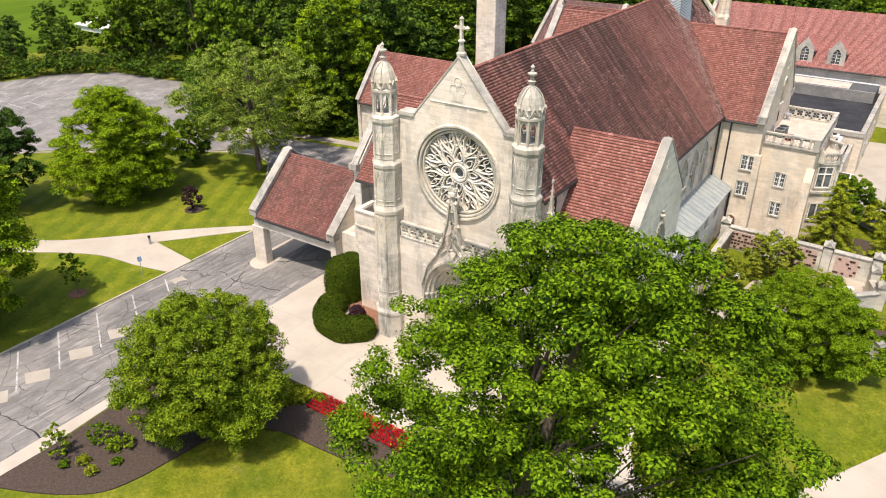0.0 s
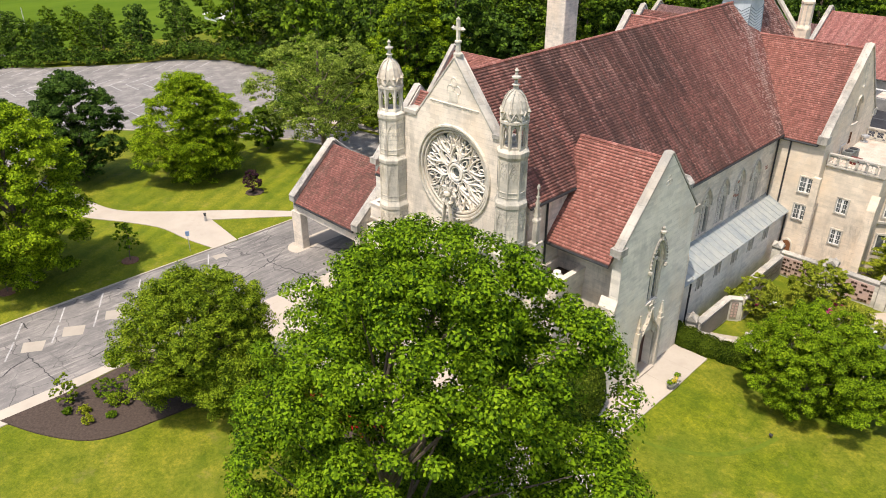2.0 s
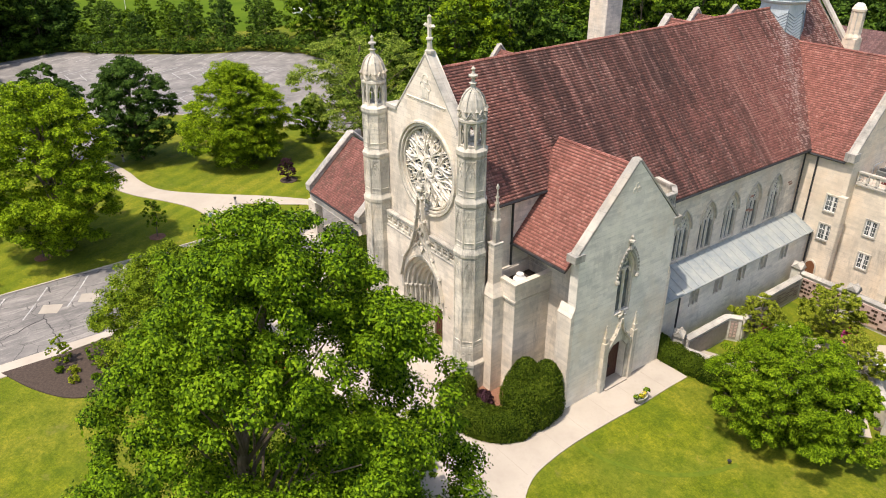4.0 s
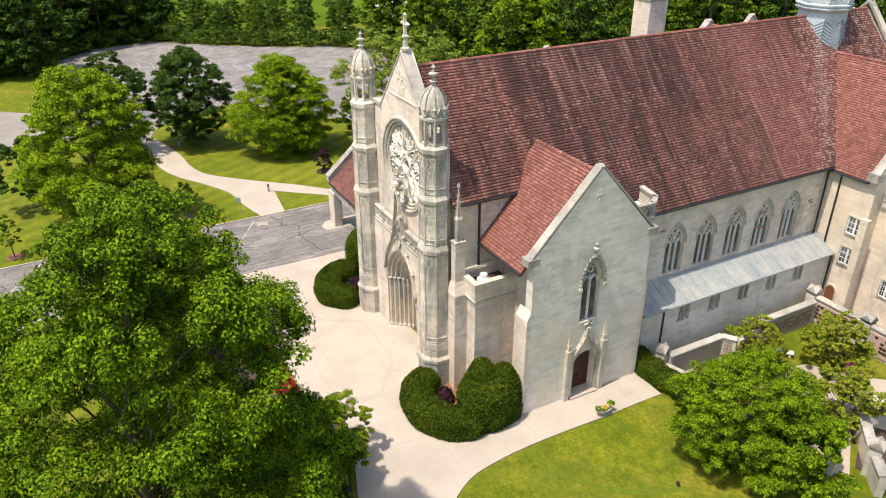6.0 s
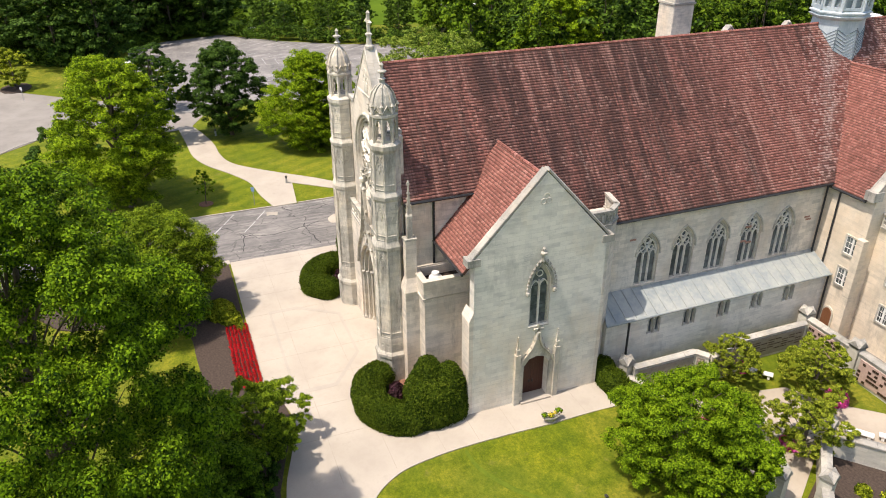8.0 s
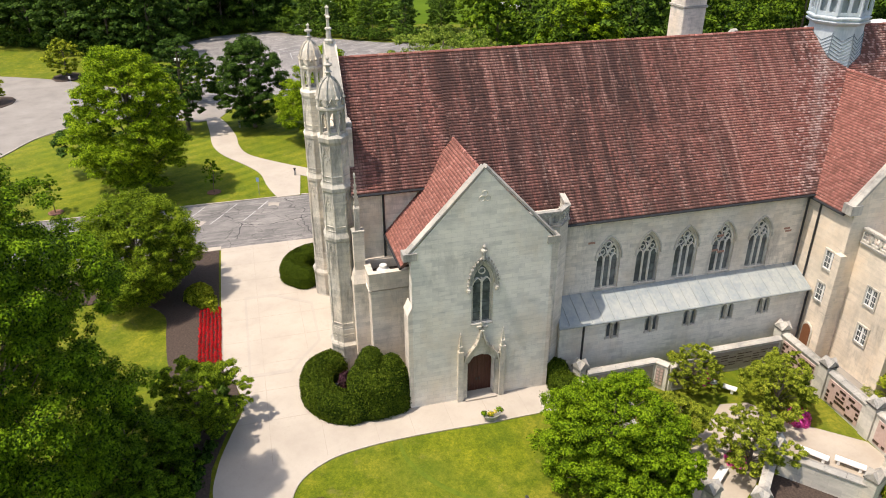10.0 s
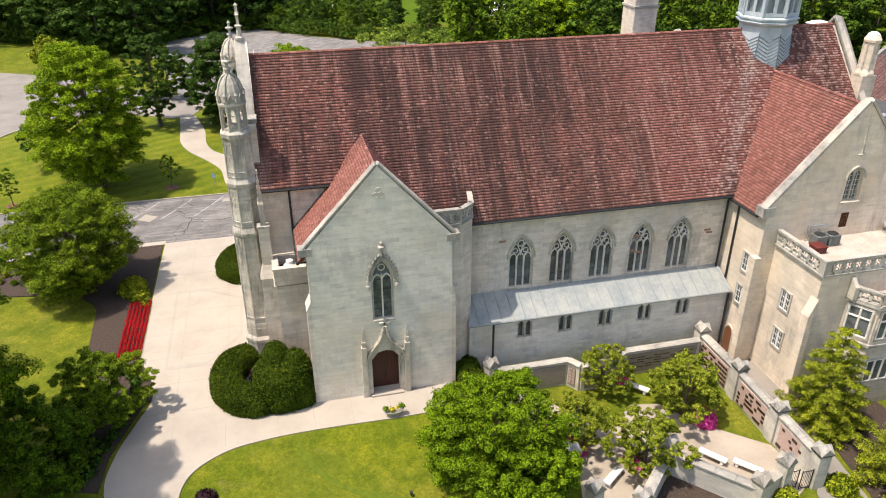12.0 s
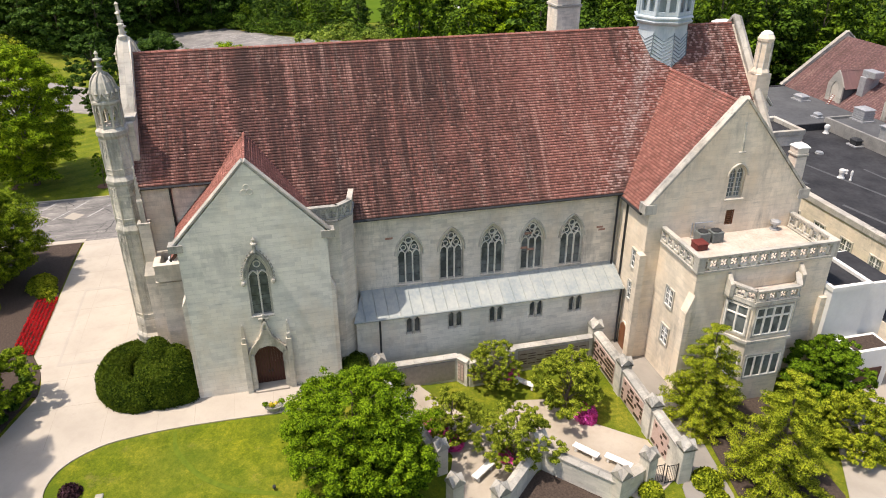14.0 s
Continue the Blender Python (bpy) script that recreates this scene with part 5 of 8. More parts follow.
# stepped buttresses with pinnacles beside the turrets
for s in (-1, 1):
    x = AX + s * 7.5
    bm = bmesh.new()
    block(bm, x - 0.6, x + 0.6, 42.5, 44.2, DEEP, 8.9)
    block(bm, x - 0.3, x + 0.3, 42.7, 43.5, 8.9, 12.9)
    # weathered set-off where the buttress narrows
    lo = [bm.verts.new(p) for p in ((x - 0.65, 42.44, 8.86), (x + 0.65, 42.44, 8.86), (x + 0.65, 44.2, 8.86), (x - 0.65, 44.2, 8.86))]
    hi = [bm.verts.new(p) for p in ((x - 0.29, 42.71, 9.9), (x + 0.29, 42.71, 9.9), (x + 0.29, 43.5, 9.9), (x - 0.29, 43.5, 9.9))]
    for k in range(4):
        bm.faces.new((lo[k], lo[(k + 1) % 4], hi[(k + 1) % 4], hi[k]))
    bm.faces.new(lo[::-1])
    bm.faces.new(hi)
    body = part("buttress", bm, STONE, church, "stepped limestone buttress")
    bm = bmesh.new()
    block(bm, x - 0.36, x + 0.36, 42.64, 43.56, 12.9, 13.05)
    pinnacle(bm, x, 43.1, 13.0, 0.37, 4.45)
    part("pinnacle", bm, CARVED, body, "crocketed stone pinnacle")


# low parapet block between turret and porch
def corner_block(x0, x1):
    bm = bmesh.new()
    block(bm, x0, x1, 43.55, 47.2, DEEP, 8.7)
    ob = part("corner_block", bm, STONE, church, "low limestone block with parapet")
    bm = bmesh.new()
    panel(bm, [(x0 - 0.1, 43.45), (x1 + 0.1, 43.45), (x1 + 0.1, 47.3), (x0 - 0.1, 47.3)], [[(x0 + 0.35, 43.9), (x1 - 0.35, 43.9), (x1 - 0.35, 46.9), (x0 + 0.35, 46.9)]], Matrix.Translation((0, 0, 10.12)), 1.3)
    panel(bm, [(x0 - 0.16, 43.39), (x1 + 0.16, 43.39), (x1 + 0.16, 47.32), (x0 - 0.16, 47.32)], [[(x0 + 0.3, 43.85), (x1 - 0.3, 43.85), (x1 - 0.3, 46.95), (x0 + 0.3, 46.95)]], Matrix.Translation((0, 0, 10.24)), 0.14)
    block(bm, x0 - 0.16, x1 + 0.16, 43.38, 43.6, 8.72, 8.86)
    part("parapet", bm, STONE, ob, "plain stone parapet with string course")
    bm = bmesh.new()
    block(bm, x0 + 0.3, x1 - 0.3, 43.85, 47.1, 8.7, 9.4)
    part("flat_roof", bm, MULCH, ob, "dirty flat roof")
    return ob


corner = corner_block(-20.6, -18.05)
corner_block(-38.3, -34.0)
bm = bmesh.new()
lathe(bm, [(0.34, 9.36), (0.34, 9.75), (0.5, 9.75), (0.5, 10.0), (0.3, 10.2), (0.28, 10.4), (0.05, 10.5)], 12, (-18.85, 44.7, 0))
tagged(part("roof_vent", bm, WHITE_PAINT), "white metal roof vent on a small flat roof", "roof vent")


# gabled porches on both flanks
def porch(side):
    """side 1: the flank with the door that the camera passes."""
    face = -14.3 if side > 0 else 2 * AX + 14.3
    inner = -22.0 if side > 0 else 2 * AX + 22.0
    m = east(face) if side > 0 else west(face)
    c = 50.9 if side > 0 else -50.9
    bm = bmesh.new()
    holes = [arch(c, 7.1, 10.4, 0.8, 1.75), arch(c, 0.5, 3.6, 1.05, 0.85)] if side > 0 else []
    panel(bm, [(c - 5.1, DEEP), (c + 5.1, DEEP), (c + 5.1, 13.4), (c, 18.95), (c - 5.1, 13.4)], holes, m, 0.75)
    wall = part("porch_wall", bm, AISLE_STONE, church, "weathered limestone porch gable")
    lo, hi = sorted((face - side * 0.75, inner))
    for y0 in (47.0, 55.0):
        part("porch_side_wall", boxed(lo, hi, y0, y0 + 0.6, DEEP, 13.0), STONE, wall)
    for s in (-1, 1):
        bm = bmesh.new()
        yk = 50.9 + s * 5.1
        a0, a1 = sorted((face, face - side * 1.3))
        block(bm, a0, a1, *sorted((yk, yk + s * 0.32)), DEEP, 8.6)
        prism(bm, [(50.9 + s * 5.1, 8.55), (50.9 + s * 5.46, 8.55), (50.9 + s * 5.1, 9.3)], east(a1 + 0.03), a1 - a0 + 0.06)
        part("porch_buttress", bm, STONE, wall, "stone buttress with sloping cap")
    bm = bmesh.new()
    x = face - side * 0.32
    for s in (-1, 1):
        coping(bm, (x, 50.9 + s * 5.3, 13.32), (x, 50.9, 19.0), 0.68, 0.19, (1, 0, 0))
        block(bm, x - 0.42, x + 0.42, *sorted((50.9 + s * 4.7, 50.9 + s * 5.65)), 12.9, 13.45)
        bmesh.ops.recalc_face_normals(bm, faces=bm.faces)
    part("porch_coping", bm, COPING, wall, "weathered stone coping with kneelers")
    out = face - side * 0.7
    r = 18.5
    ez = 12.75
    yb = 56.05
    slope("porch_roof", (out, 45.2, 12.14), (inner, 45.2, 12.14), (inner, 50.9, r), (out, 50.9, r), TILES_B, church, "red clay tile porch roof")
    slope("porch_roof", (inner, yb, ez), (out, yb, ez), (out, 50.9, r), (inner, 50.9, r), TILES_B, church, "red clay tile porch roof")
    ridge_caps((out, 50.9, r + 0.02), (inner, 50.9, r + 0.02), wall, TILES_B)
    if side < 0:
        return wall
    traceried_window("porch_window", m, c, 7.1, 10.4, 0.8, 1.75, 2, wall)
    # crocketed hood above the window
    bm = bmesh.new()
    hood = arch(c, 10.0, 10.3, 1.0, 2.25, 8)
    rib(bm, hood[1:-1], 0.14, 0.16, m)
    for u, v in hood[1:-1]:
        lathe(bm, [(0.02, -0.12), (0.085, 0), (0.02, 0.13)], 5, (face + 0.16, u + (0.14 if u > c else -0.14 if u < c else 0), v + 0.08))
    lathe(bm, [(0.14, 12.4), (0.1, 12.9), (0.26, 13.0), (0.26, 13.12), (0.08, 13.2), (0.14, 13.4), (0.02, 13.55)], 6, (face + 0.15, c, 0))
    for s in (-1, 1):
        lathe(bm, [(0.05, 9.75), (0.18, 9.9), (0.16, 10.1), (0.03, 10.2)], 6, (face + 0.14, c + s * 1.05, 0))
    part("window_hood", bm, CARVED, wall, "crocketed stone hood with finial")
    for k in range(3):
        a = math.pi / 2 + k * 2 * math.pi / 3
        bm = bmesh.new()
        rib(bm, circle(c + 0.24 * math.cos(a), 17.0 + 0.24 * math.sin(a), 0.2, 10), 0.05, 0.025, m, True)
        part("carved_ring", bm, STONE, wall)
    # door surround: pinnacled jambs and ogee
    bm = bmesh.new()
    for s in (-1, 1):
        block(bm, face - 0.02, face + 0.34, c + s * 1.62 - 0.2, c + s * 1.62 + 0.2, 0.1, 5.0)
        pinnacle(bm, face + 0.16, c + s * 1.62, 4.7, 0.24, 1.9)
        block(bm, face - 0.02, face + 0.16, *sorted((c + s * 1.06, c + s * 1.42)), 0.1, 3.8)
    og = [(1.4, 3.7), (1.25, 4.3), (0.8, 4.85), (0.42, 5.3), (0.2, 5.9), (0.08, 6.6)]
    for s in (-1, 1):
        rib(bm, [(c + s * a, b) for a, b in og], 0.2, 0.28, m)
        for a, b in og[1:-1]:
            lathe(bm, [(0.02, -0.12), (0.085, 0), (0.02, 0.13)], 5, (face + 0.166, c + s * (a + 0.12), b + 0.08))
    prism(bm, [(c + a, b) for a, b in og[:5]] + [(c - a, b) for a, b in og[4::-1]] + [(c - 1.0, 3.75), (c - 0.6, 4.3), (c, 4.45), (c + 0.6, 4.3), (c + 1.0, 3.75)], m @ Matrix.Translation((0, 0, 0.1)), 0.2)
    block(bm, face + 0.05, face + 0.2, c - 0.4, c + 0.4, 6.75, 6.92)
    block(bm, face + 0.05, face + 0.2, c - 0.08, c + 0.08, 6.4, 7.3)
    part("door_surround", bm, CARVED, wall, "carved ogee door surround with pinnacles")
    bm = bmesh.new()
    block(bm, face - 0.9, face + 0.45, c - 1.25, c + 1.25, 0.0, 0.62)
    part("door_step", bm, CONCRETE, wall, "pale stone door step")
    for s in (-1, 1):
        bm = bmesh.new()
        for i in range(5):
            u = c + s * (0.11 + 0.21 * i)
            block(bm, face - 0.72, face - 0.64, u - 0.1, u + 0.1, 0.62, 4.6)
        door = part("door", bm, DOOR_WOOD, wall, "dark red oak door leaf")
        bm = bmesh.new()
        lathe(bm, [(0.05, -0.1), (0.07, 0), (0.05, 0.1)], 6, (face - 0.6, c + s * 0.12, 1.7))
        part("handle", bm, DARK_METAL, door, "dark metal handle")
    return wall


porch(1)
porch(-1)

# stair block between porch and nave
bm = bmesh.new()
prism(bm, [(-18.2, 55.6), (-15.3, 55.6), (-15.3, 56.95), (-16.2, 58.0), (-18.2, 58.4)], Matrix.Translation((0, 0, 13.6)), 16.6)
stair = part("stair_block", bm, STONE, church, "limestone stair block")
for p, q in (((-15.3, 54.6), (-15.3, 56.95)), ((-15.3, 56.95), (-16.2, 58.0)), ((-16.2, 58.0), (-18.2, 58.4))):
    d = Vector(q) - Vector(p)
    yaw = math.degrees(math.atan2(d.y, d.x)) - 90
    balustrade(stair, plane_m((*p, 0), yaw), 0, d.length, 13.7, 14.65, "stone parapet with blind tracery", 0.75, True)

# reddish repair stones in the nave wall
for y, z in ((72.6, 9.5), (72.3, 8.2), (72.9, 8.0), (79.2, 9.1), (79.0, 9.35), (61.0, 10.4)):
    part("repair_stone", boxed(-18.0, -17.93, y - 0.3, y + 0.3, z - 0.09, z + 0.09, 0.01), NICHE_DARK, nave_wall, "reddish brown repair stone")

# aisle with its metal roof
bm = bmesh.new()
SMALL = [62.35 + 3.48 * i for i in range(5)]
rects = [[(c + s * 0.32 - 0.24, 2.8), (c + s * 0.32 + 0.24, 2.8), (c + s * 0.32 + 0.24, 4.1), (c + s * 0.32, 4.35), (c + s * 0.32 - 0.24, 4.1)] for c in SMALL for s in (-1, 1)]
panel(bm, [(57.8, DEEP), (80.6, DEEP), (80.6, 4.75), (57.8, 4.75)], rects, east(-15.65), 0.5)
aisle = part("aisle_wall", bm, AISLE_STONE, church, "pale limestone aisle wall")
for c in SMALL:
    bm = bmesh.new()
    for s in (-1, 1):
        u = c + s * 0.32
        rib(bm, [(u - 0.26, 2.78), (u - 0.26, 4.1), (u, 4.4), (u + 0.26, 4.1), (u + 0.26, 2.78)], 0.1, 0.05, east(-15.65))
    w = part("aisle_window", bm, CARVED, aisle, "paired small lancet window")
    bm = bmesh.new()
    block(bm, -16.0, -15.95, c - 0.62, c + 0.62, 2.7, 4.5)
    part("pane", bm, GLASS, w, "dark leaded glass")
bm = slab((-15.35, 57.6, 4.75), (-15.35, 80.55, 4.75), (-17.97, 80.55, 6.0), (-17.97, 58.6, 6.0), 0.15)
metal = part("metal_roof", bm, ZINC, church, "grey standing-seam metal roof")
bm = bmesh.new()
for i in range(24):
    y = 58.5 + i * 0.95
    if y < 80.4:
        tube(bm, (-15.35, y, 4.79), (-17.95, y, 6.03), 0.03, 0.03, 4)
tube(bm, (-15.32, 57.6, 4.68), (-15.32, 80.55, 4.68), 0.1, 0.1, 6)
tube(bm, (-15.4, 80.4, 4.82), (-17.95, 80.4, 6.05), 0.05, 0.05, 4)
part("seams", bm, ZINC, metal, "raised metal seams")

# cross wing
m = east(-13.3)
WC = 87.5
bm = bmesh.new()
panel(bm, [(WC - 6.8, DEEP), (WC + 6.8, DEEP), (WC + 6.8, 13.1), (WC, 20.95), (WC - 6.8, 13.1)], [arch(87.9, 13.0, 15.0, 0.72, 0.95), [(87.5, 10.75), (88.2, 10.75), (88.2, 12.0), (87.5, 12.0)]], m, 0.7)
wing = part("wing_wall", bm, CREAM, church, "limestone gable of the cross wing")
bm = bmesh.new()
panel(bm, arch(87.9, 13.0, 15.0, 0.72, 0.95), [arch(87.9 + u * 0.31, 13.1, 15.05, 0.25, 0.42, 4) for u in (-1, 1)], east(-13.5), 0.2)
rib(bm, arch(87.9, 14.9, 14.9, 0.86, 1.0), 0.16, 0.14, m)
rib(bm, [(87.05, 12.92), (88.75, 12.92)], 0.16, 0.16, m)
win = part("wing_window", bm, CARVED, wing, "small arched window of two lights")
for u in (-1, 1):
    c = 87.9 + u * 0.31
    bm = bmesh.new()
    prism(bm, arch(c, 13.05, 15.05, 0.28, 0.46, 4), east(-13.6), 0.04)
    part("pane", bm, GLASS, win, "dark leaded glass")
    bm = bmesh.new()
    rib(bm, [(c, 13.1), (c, 15.4)], 0.03, 0.04, east(-13.58))
    for i in range(5):
        rib(bm, [(c - 0.25, 13.45 + 0.4 * i), (c + 0.25, 13.45 + 0.4 * i)], 0.03, 0.04, east(-13.58))
    part("glazing_bars", bm, WHITE_PAINT, win)
bm = bmesh.new()
block(bm, -13.6, -13.5, 87.5, 88.2, 10.75, 12.0)
rib(bm, [(87.5, 10.75), (88.2, 10.75), (88.2, 12.0), (87.5, 12.0)], 0.1, 0.1, east(-13.4), True)
louvre = part("louvre", bm, DOOR_BROWN, wing, "brown wooden louvre")
for i in range(6):
    bm = bmesh.new()
    rib(bm, [(87.55, 10.9 + 0.19 * i), (88.15, 10.9 + 0.19 * i)], 0.06, 0.08, east(-13.44))
    part("slat", bm, DOOR_BROWN, louvre)
bm = bmesh.new()
rib(bm, [(87.9, 16.9), (87.75, 19.2)], 0.22, 0.08, m)
part("carved_shaft", bm, CARVED, wing)
bm = bmesh.new()
rib(bm, [(87.55, 16.85), (88.15, 16.85)], 0.14, 0.14, m)
part("carved_block", bm, CARVED, wing)
bm = bmesh.new()
sw = south(WC - 6.8)
panel(bm, [(-18.6, DEEP), (-13.99, DEEP), (-13.99, 12.3), (-18.6, 12.3)], [], sw, 0.6)
block(bm, -41, -13.99, WC + 6.2, WC + 6.8, DEEP, 12.3)
part("wing_side_wall", bm, CREAM, wing, "cream limestone side wall")
for z in (7.1, 4.1):
    casement("casement_window", plane_m((0, WC - 6.83, 0), -90), -15.35 + 1.15, z, 1.35, 1.55, wing)
bm = bmesh.new()
prism(bm, arch(-14.8, -1.2, 0.95, 0.6, 0.7), south(WC - 6.9), 0.2)
part("door_frame", bm, CARVED, wing, "stone door frame")
bm = bmesh.new()
prism(bm, arch(-14.8, -1.2, 0.95, 0.46, 0.55), south(WC - 6.95), 0.1)
part("door", bm, DOOR_BROWN, wing, "brown oak arched door")
bm = bmesh.new()
for s in (-1, 1):
    coping(bm, (-13.6, WC + s * 7.0, 12.95), (-13.6, WC, 20.98), 0.8, 0.26, (1, 0, 0))
    block(bm, -14.1, -13.15, *sorted((WC + s * 6.3, WC + s * 7.3)), 12.4, 13.2)
part("wing_coping", bm, COPING, wing, "weathered stone coping with kneelers")
bm = bmesh.new()
block(bm, -13.6, -12.9, 80.15, 80.7, DEEP, 9.0)
part("wing_buttress", bm, CREAM, wing, "flat stone buttress")
for side in (1, -1):
    out, inn = (-13.95, -25.0) if side > 0 else (2 * AX + 13.95, 2 * AX + 25.0)
    slope("wing_roof", (out, WC - 7.15, 12.3), (inn, WC - 7.15, 12.3), (inn, WC, 20.55), (out, WC, 20.55), TILES_B, church, "red clay tile roof of the cross wing")
    slope("wing_roof", (inn, WC + 7.15, 12.3), (out, WC + 7.15, 12.3), (out, WC, 20.55), (inn, WC, 20.55), TILES_B, church, "red clay tile roof of the cross wing")
    ridge_caps((out, WC, 20.58), (inn, WC, 20.58), wing, TILES_B)
bm = bmesh.new()
prism(bm, gable_wall(WC, 6.8, DEEP, 13.0, 20.9), east(2 * AX + 14.0), 0.7)
part("wing_wall_west", bm, STONE, church)
bm = bmesh.new()
for s in (-1, 1):
    coping(bm, (2 * AX + 13.65, WC + s * 7.0, 12.95), (2 * AX + 13.65, WC, 20.98), 0.85, 0.22, (1, 0, 0))
part("wing_coping", bm, COPING, church, "weathered stone coping")

# block with roof terrace and bay window
bm = bmesh.new()
block(bm, -13.28, -7.9, 82.05, 93.6, DEEP, 9.9)
terrace = part("terrace_block", bm, CREAM, church, "limestone block with roof terrace")
bm = bmesh.new()
block(bm, -13.3, -8.3, 82.4, 93.2, 9.9, 10.0)
part("terrace_deck", bm, DECK, terrace, "pale stained terrace deck")
balustrade(terrace, east(-7.8), 81.95, 93.7, 10.05, 11.1, pitch=0.85)
balustrade(terrace, south(81.95), -13.2, -7.8, 10.05, 11.1, pitch=0.85)
balustrade(terrace, north(93.7), 7.8, 13.2, 10.05, 11.1, pitch=0.85)
for x, y in ((-8.05, 82.2), (-8.05, 93.45)):
    part("corner_post", boxed(x - 0.32, x + 0.32, y - 0.32, y + 0.32, 9.85, 11.3, 0.04), COPING, terrace, "stone corner post")
for x, z, in ((-10.85, 5.4), (-10.7, 2.0)):
    casement("casement_window", south(82.05), x, z, 1.0, 1.5, terrace)
bm = bmesh.new()
block(bm, -8.5, -7.7, 81.55, 82.05, DEEP, 6.6)
prism(bm, [(81.55, 6.55), (82.06, 6.55), (82.06, 8.1)], east(-7.7), 0.8)
part("terrace_buttress", bm, CREAM, terrace, "stone buttress with sloping cap")
part("terrace_buttress", boxed(-8.25, -7.5, 93.2, 94.1, DEEP, 6.4), CREAM, terrace, "stone buttress")
BAY = [(-7.9, 84.75), (-6.0, 85.95), (-6.0, 89.5), (-7.9, 90.8)]
bm = bmesh.new()
prism(bm, [(-8.2, 84.6), *BAY[1:3], (-8.2, 90.95)], Matrix.Translation((0, 0, 7.95)), 10.95)
bay = part("bay", bm, CREAM, terrace, "canted two-storey stone bay")
bm = bmesh.new()
for z in (4.6, 7.95):
    prism(bm, [(-8.1, 84.4), (-5.82, 85.85), (-5.82, 89.6), (-8.1, 91.15)], Matrix.Translation((0, 0, z)), 0.24)
part("bay_string", bm, CARVED, bay, "moulded stone string")
for y, s in ((84.72, 1), (90.83, -1)):
    bm = bmesh.new()
    prism(bm, [(-8.05, 7.95), (-7.2, 7.95), (-7.2, 9.0), (-7.5, 9.3), (-7.75, 9.62), (-8.05, 9.62)], south(y - 0.16), 0.32)
    part("parapet_end", bm, CARVED, bay, "stepped stone end of the bay parapet")
bm = bmesh.new()
prism(bm, [(-8.0, 84.9), (-6.25, 86.1), (-6.25, 89.35), (-8.0, 90.65)], Matrix.Translation((0, 0, 8.02)), 0.06)
part("bay_roof", bm, DECK, bay, "pale stained flat roof of the bay")
for p, q, cols in ((BAY[0], BAY[1], 2), (BAY[1], BAY[2], 4), (BAY[2], BAY[3], 2)):
    d = Vector(q) - Vector(p)
    yaw = math.degrees(math.atan2(d.y, d.x)) - 90
    f = plane_m((*p, 0), yaw)
    balustrade(bay, f @ Matrix.Translation((0, 0, 0.1)), 0, d.length, 8.02, 8.82, pitch=0.85)
    casement("bay_window", f, d.length / 2, 5.05, d.length - 0.62, 2.35, bay, cols, 2, "leaded bay window in stone mullions")
    casement("bay_window", f, d.length / 2, 1.2, d.length - 0.62, 1.9, bay, cols, 1, "leaded bay window in stone mullions")


def air_unit(x, y, w, h, name, mat, label, category, round_=True):
    ob = thing(name, (x, y, 10.0), label, category)
    bm = boxed(x - w / 2, x + w / 2, y - w / 2, y + w / 2, 10.0, 10.0 + h, 0.05)
    part("body", bm, mat, ob)
    if round_:
        bm = bmesh.new()
        lathe(bm, [(w * 0.42, 0), (w * 0.42, 0.06), (w * 0.3, 0.08)], 14, (x, y, 10.0 + h))
        part("fan_grille", bm, DARK_METAL, ob, "dark round fan grille")
    else:
        part("lid", boxed(x - w / 2 - 0.04, x + w / 2 + 0.04, y - w / 2 - 0.04, y + w / 2 + 0.04, 10.0 + h, 10.08 + h, 0.02), mat, ob)


CONDENSER = plain_material("grey_green_metal", (0.10, 0.115, 0.11), (0.16, 0.175, 0.17), 3, 0.5)
RUST = plain_material("dark_red_metal", (0.10, 0.02, 0.018), (0.16, 0.035, 0.03), 3, 0.5)
air_unit(-12.3, 85.0, 0.95, 0.9, "air_conditioner", CONDENSER, "dark grey-green air conditioner on the terrace roof", "air conditioner")
air_unit(-12.2, 86.1, 0.95, 0.9, "air_conditioner", CONDENSER, "dark grey-green air conditioner on the terrace roof", "air conditioner")
air_unit(-11.3, 84.2, 0.95, 0.5, "roof_box", RUST, "dark red metal box on the terrace roof", "roof box", False)
bm = bmesh.new()
lathe(bm, [(0.4, 10.0), (0.4, 10.08), (0.15, 10.12), (0.15, 10.5), (0.42, 10.55), (0.42, 10.75), (0.2, 10.85)], 10, (-12.9, 92.0, 0))
tagged(part("roof_vent", bm, GALV), "grey mushroom vent on the terrace roof", "roof vent")
bm = bmesh.new()
for y, h in ((84.5, 1.3), (84.75, 1.3), (85.6, 0.9)):
    tube(bm, (-13.1, y, 10.0), (-13.1, y, 10.0 + h), 0.05, 0.05, 6)
tube(bm, (-13.1, 84.75, 11.25), (-13.1, 86.3, 11.25), 0.05, 0.05, 6)
tagged(part("pipework", bm, GALV), "grey pipes on the terrace roof", "pipe")

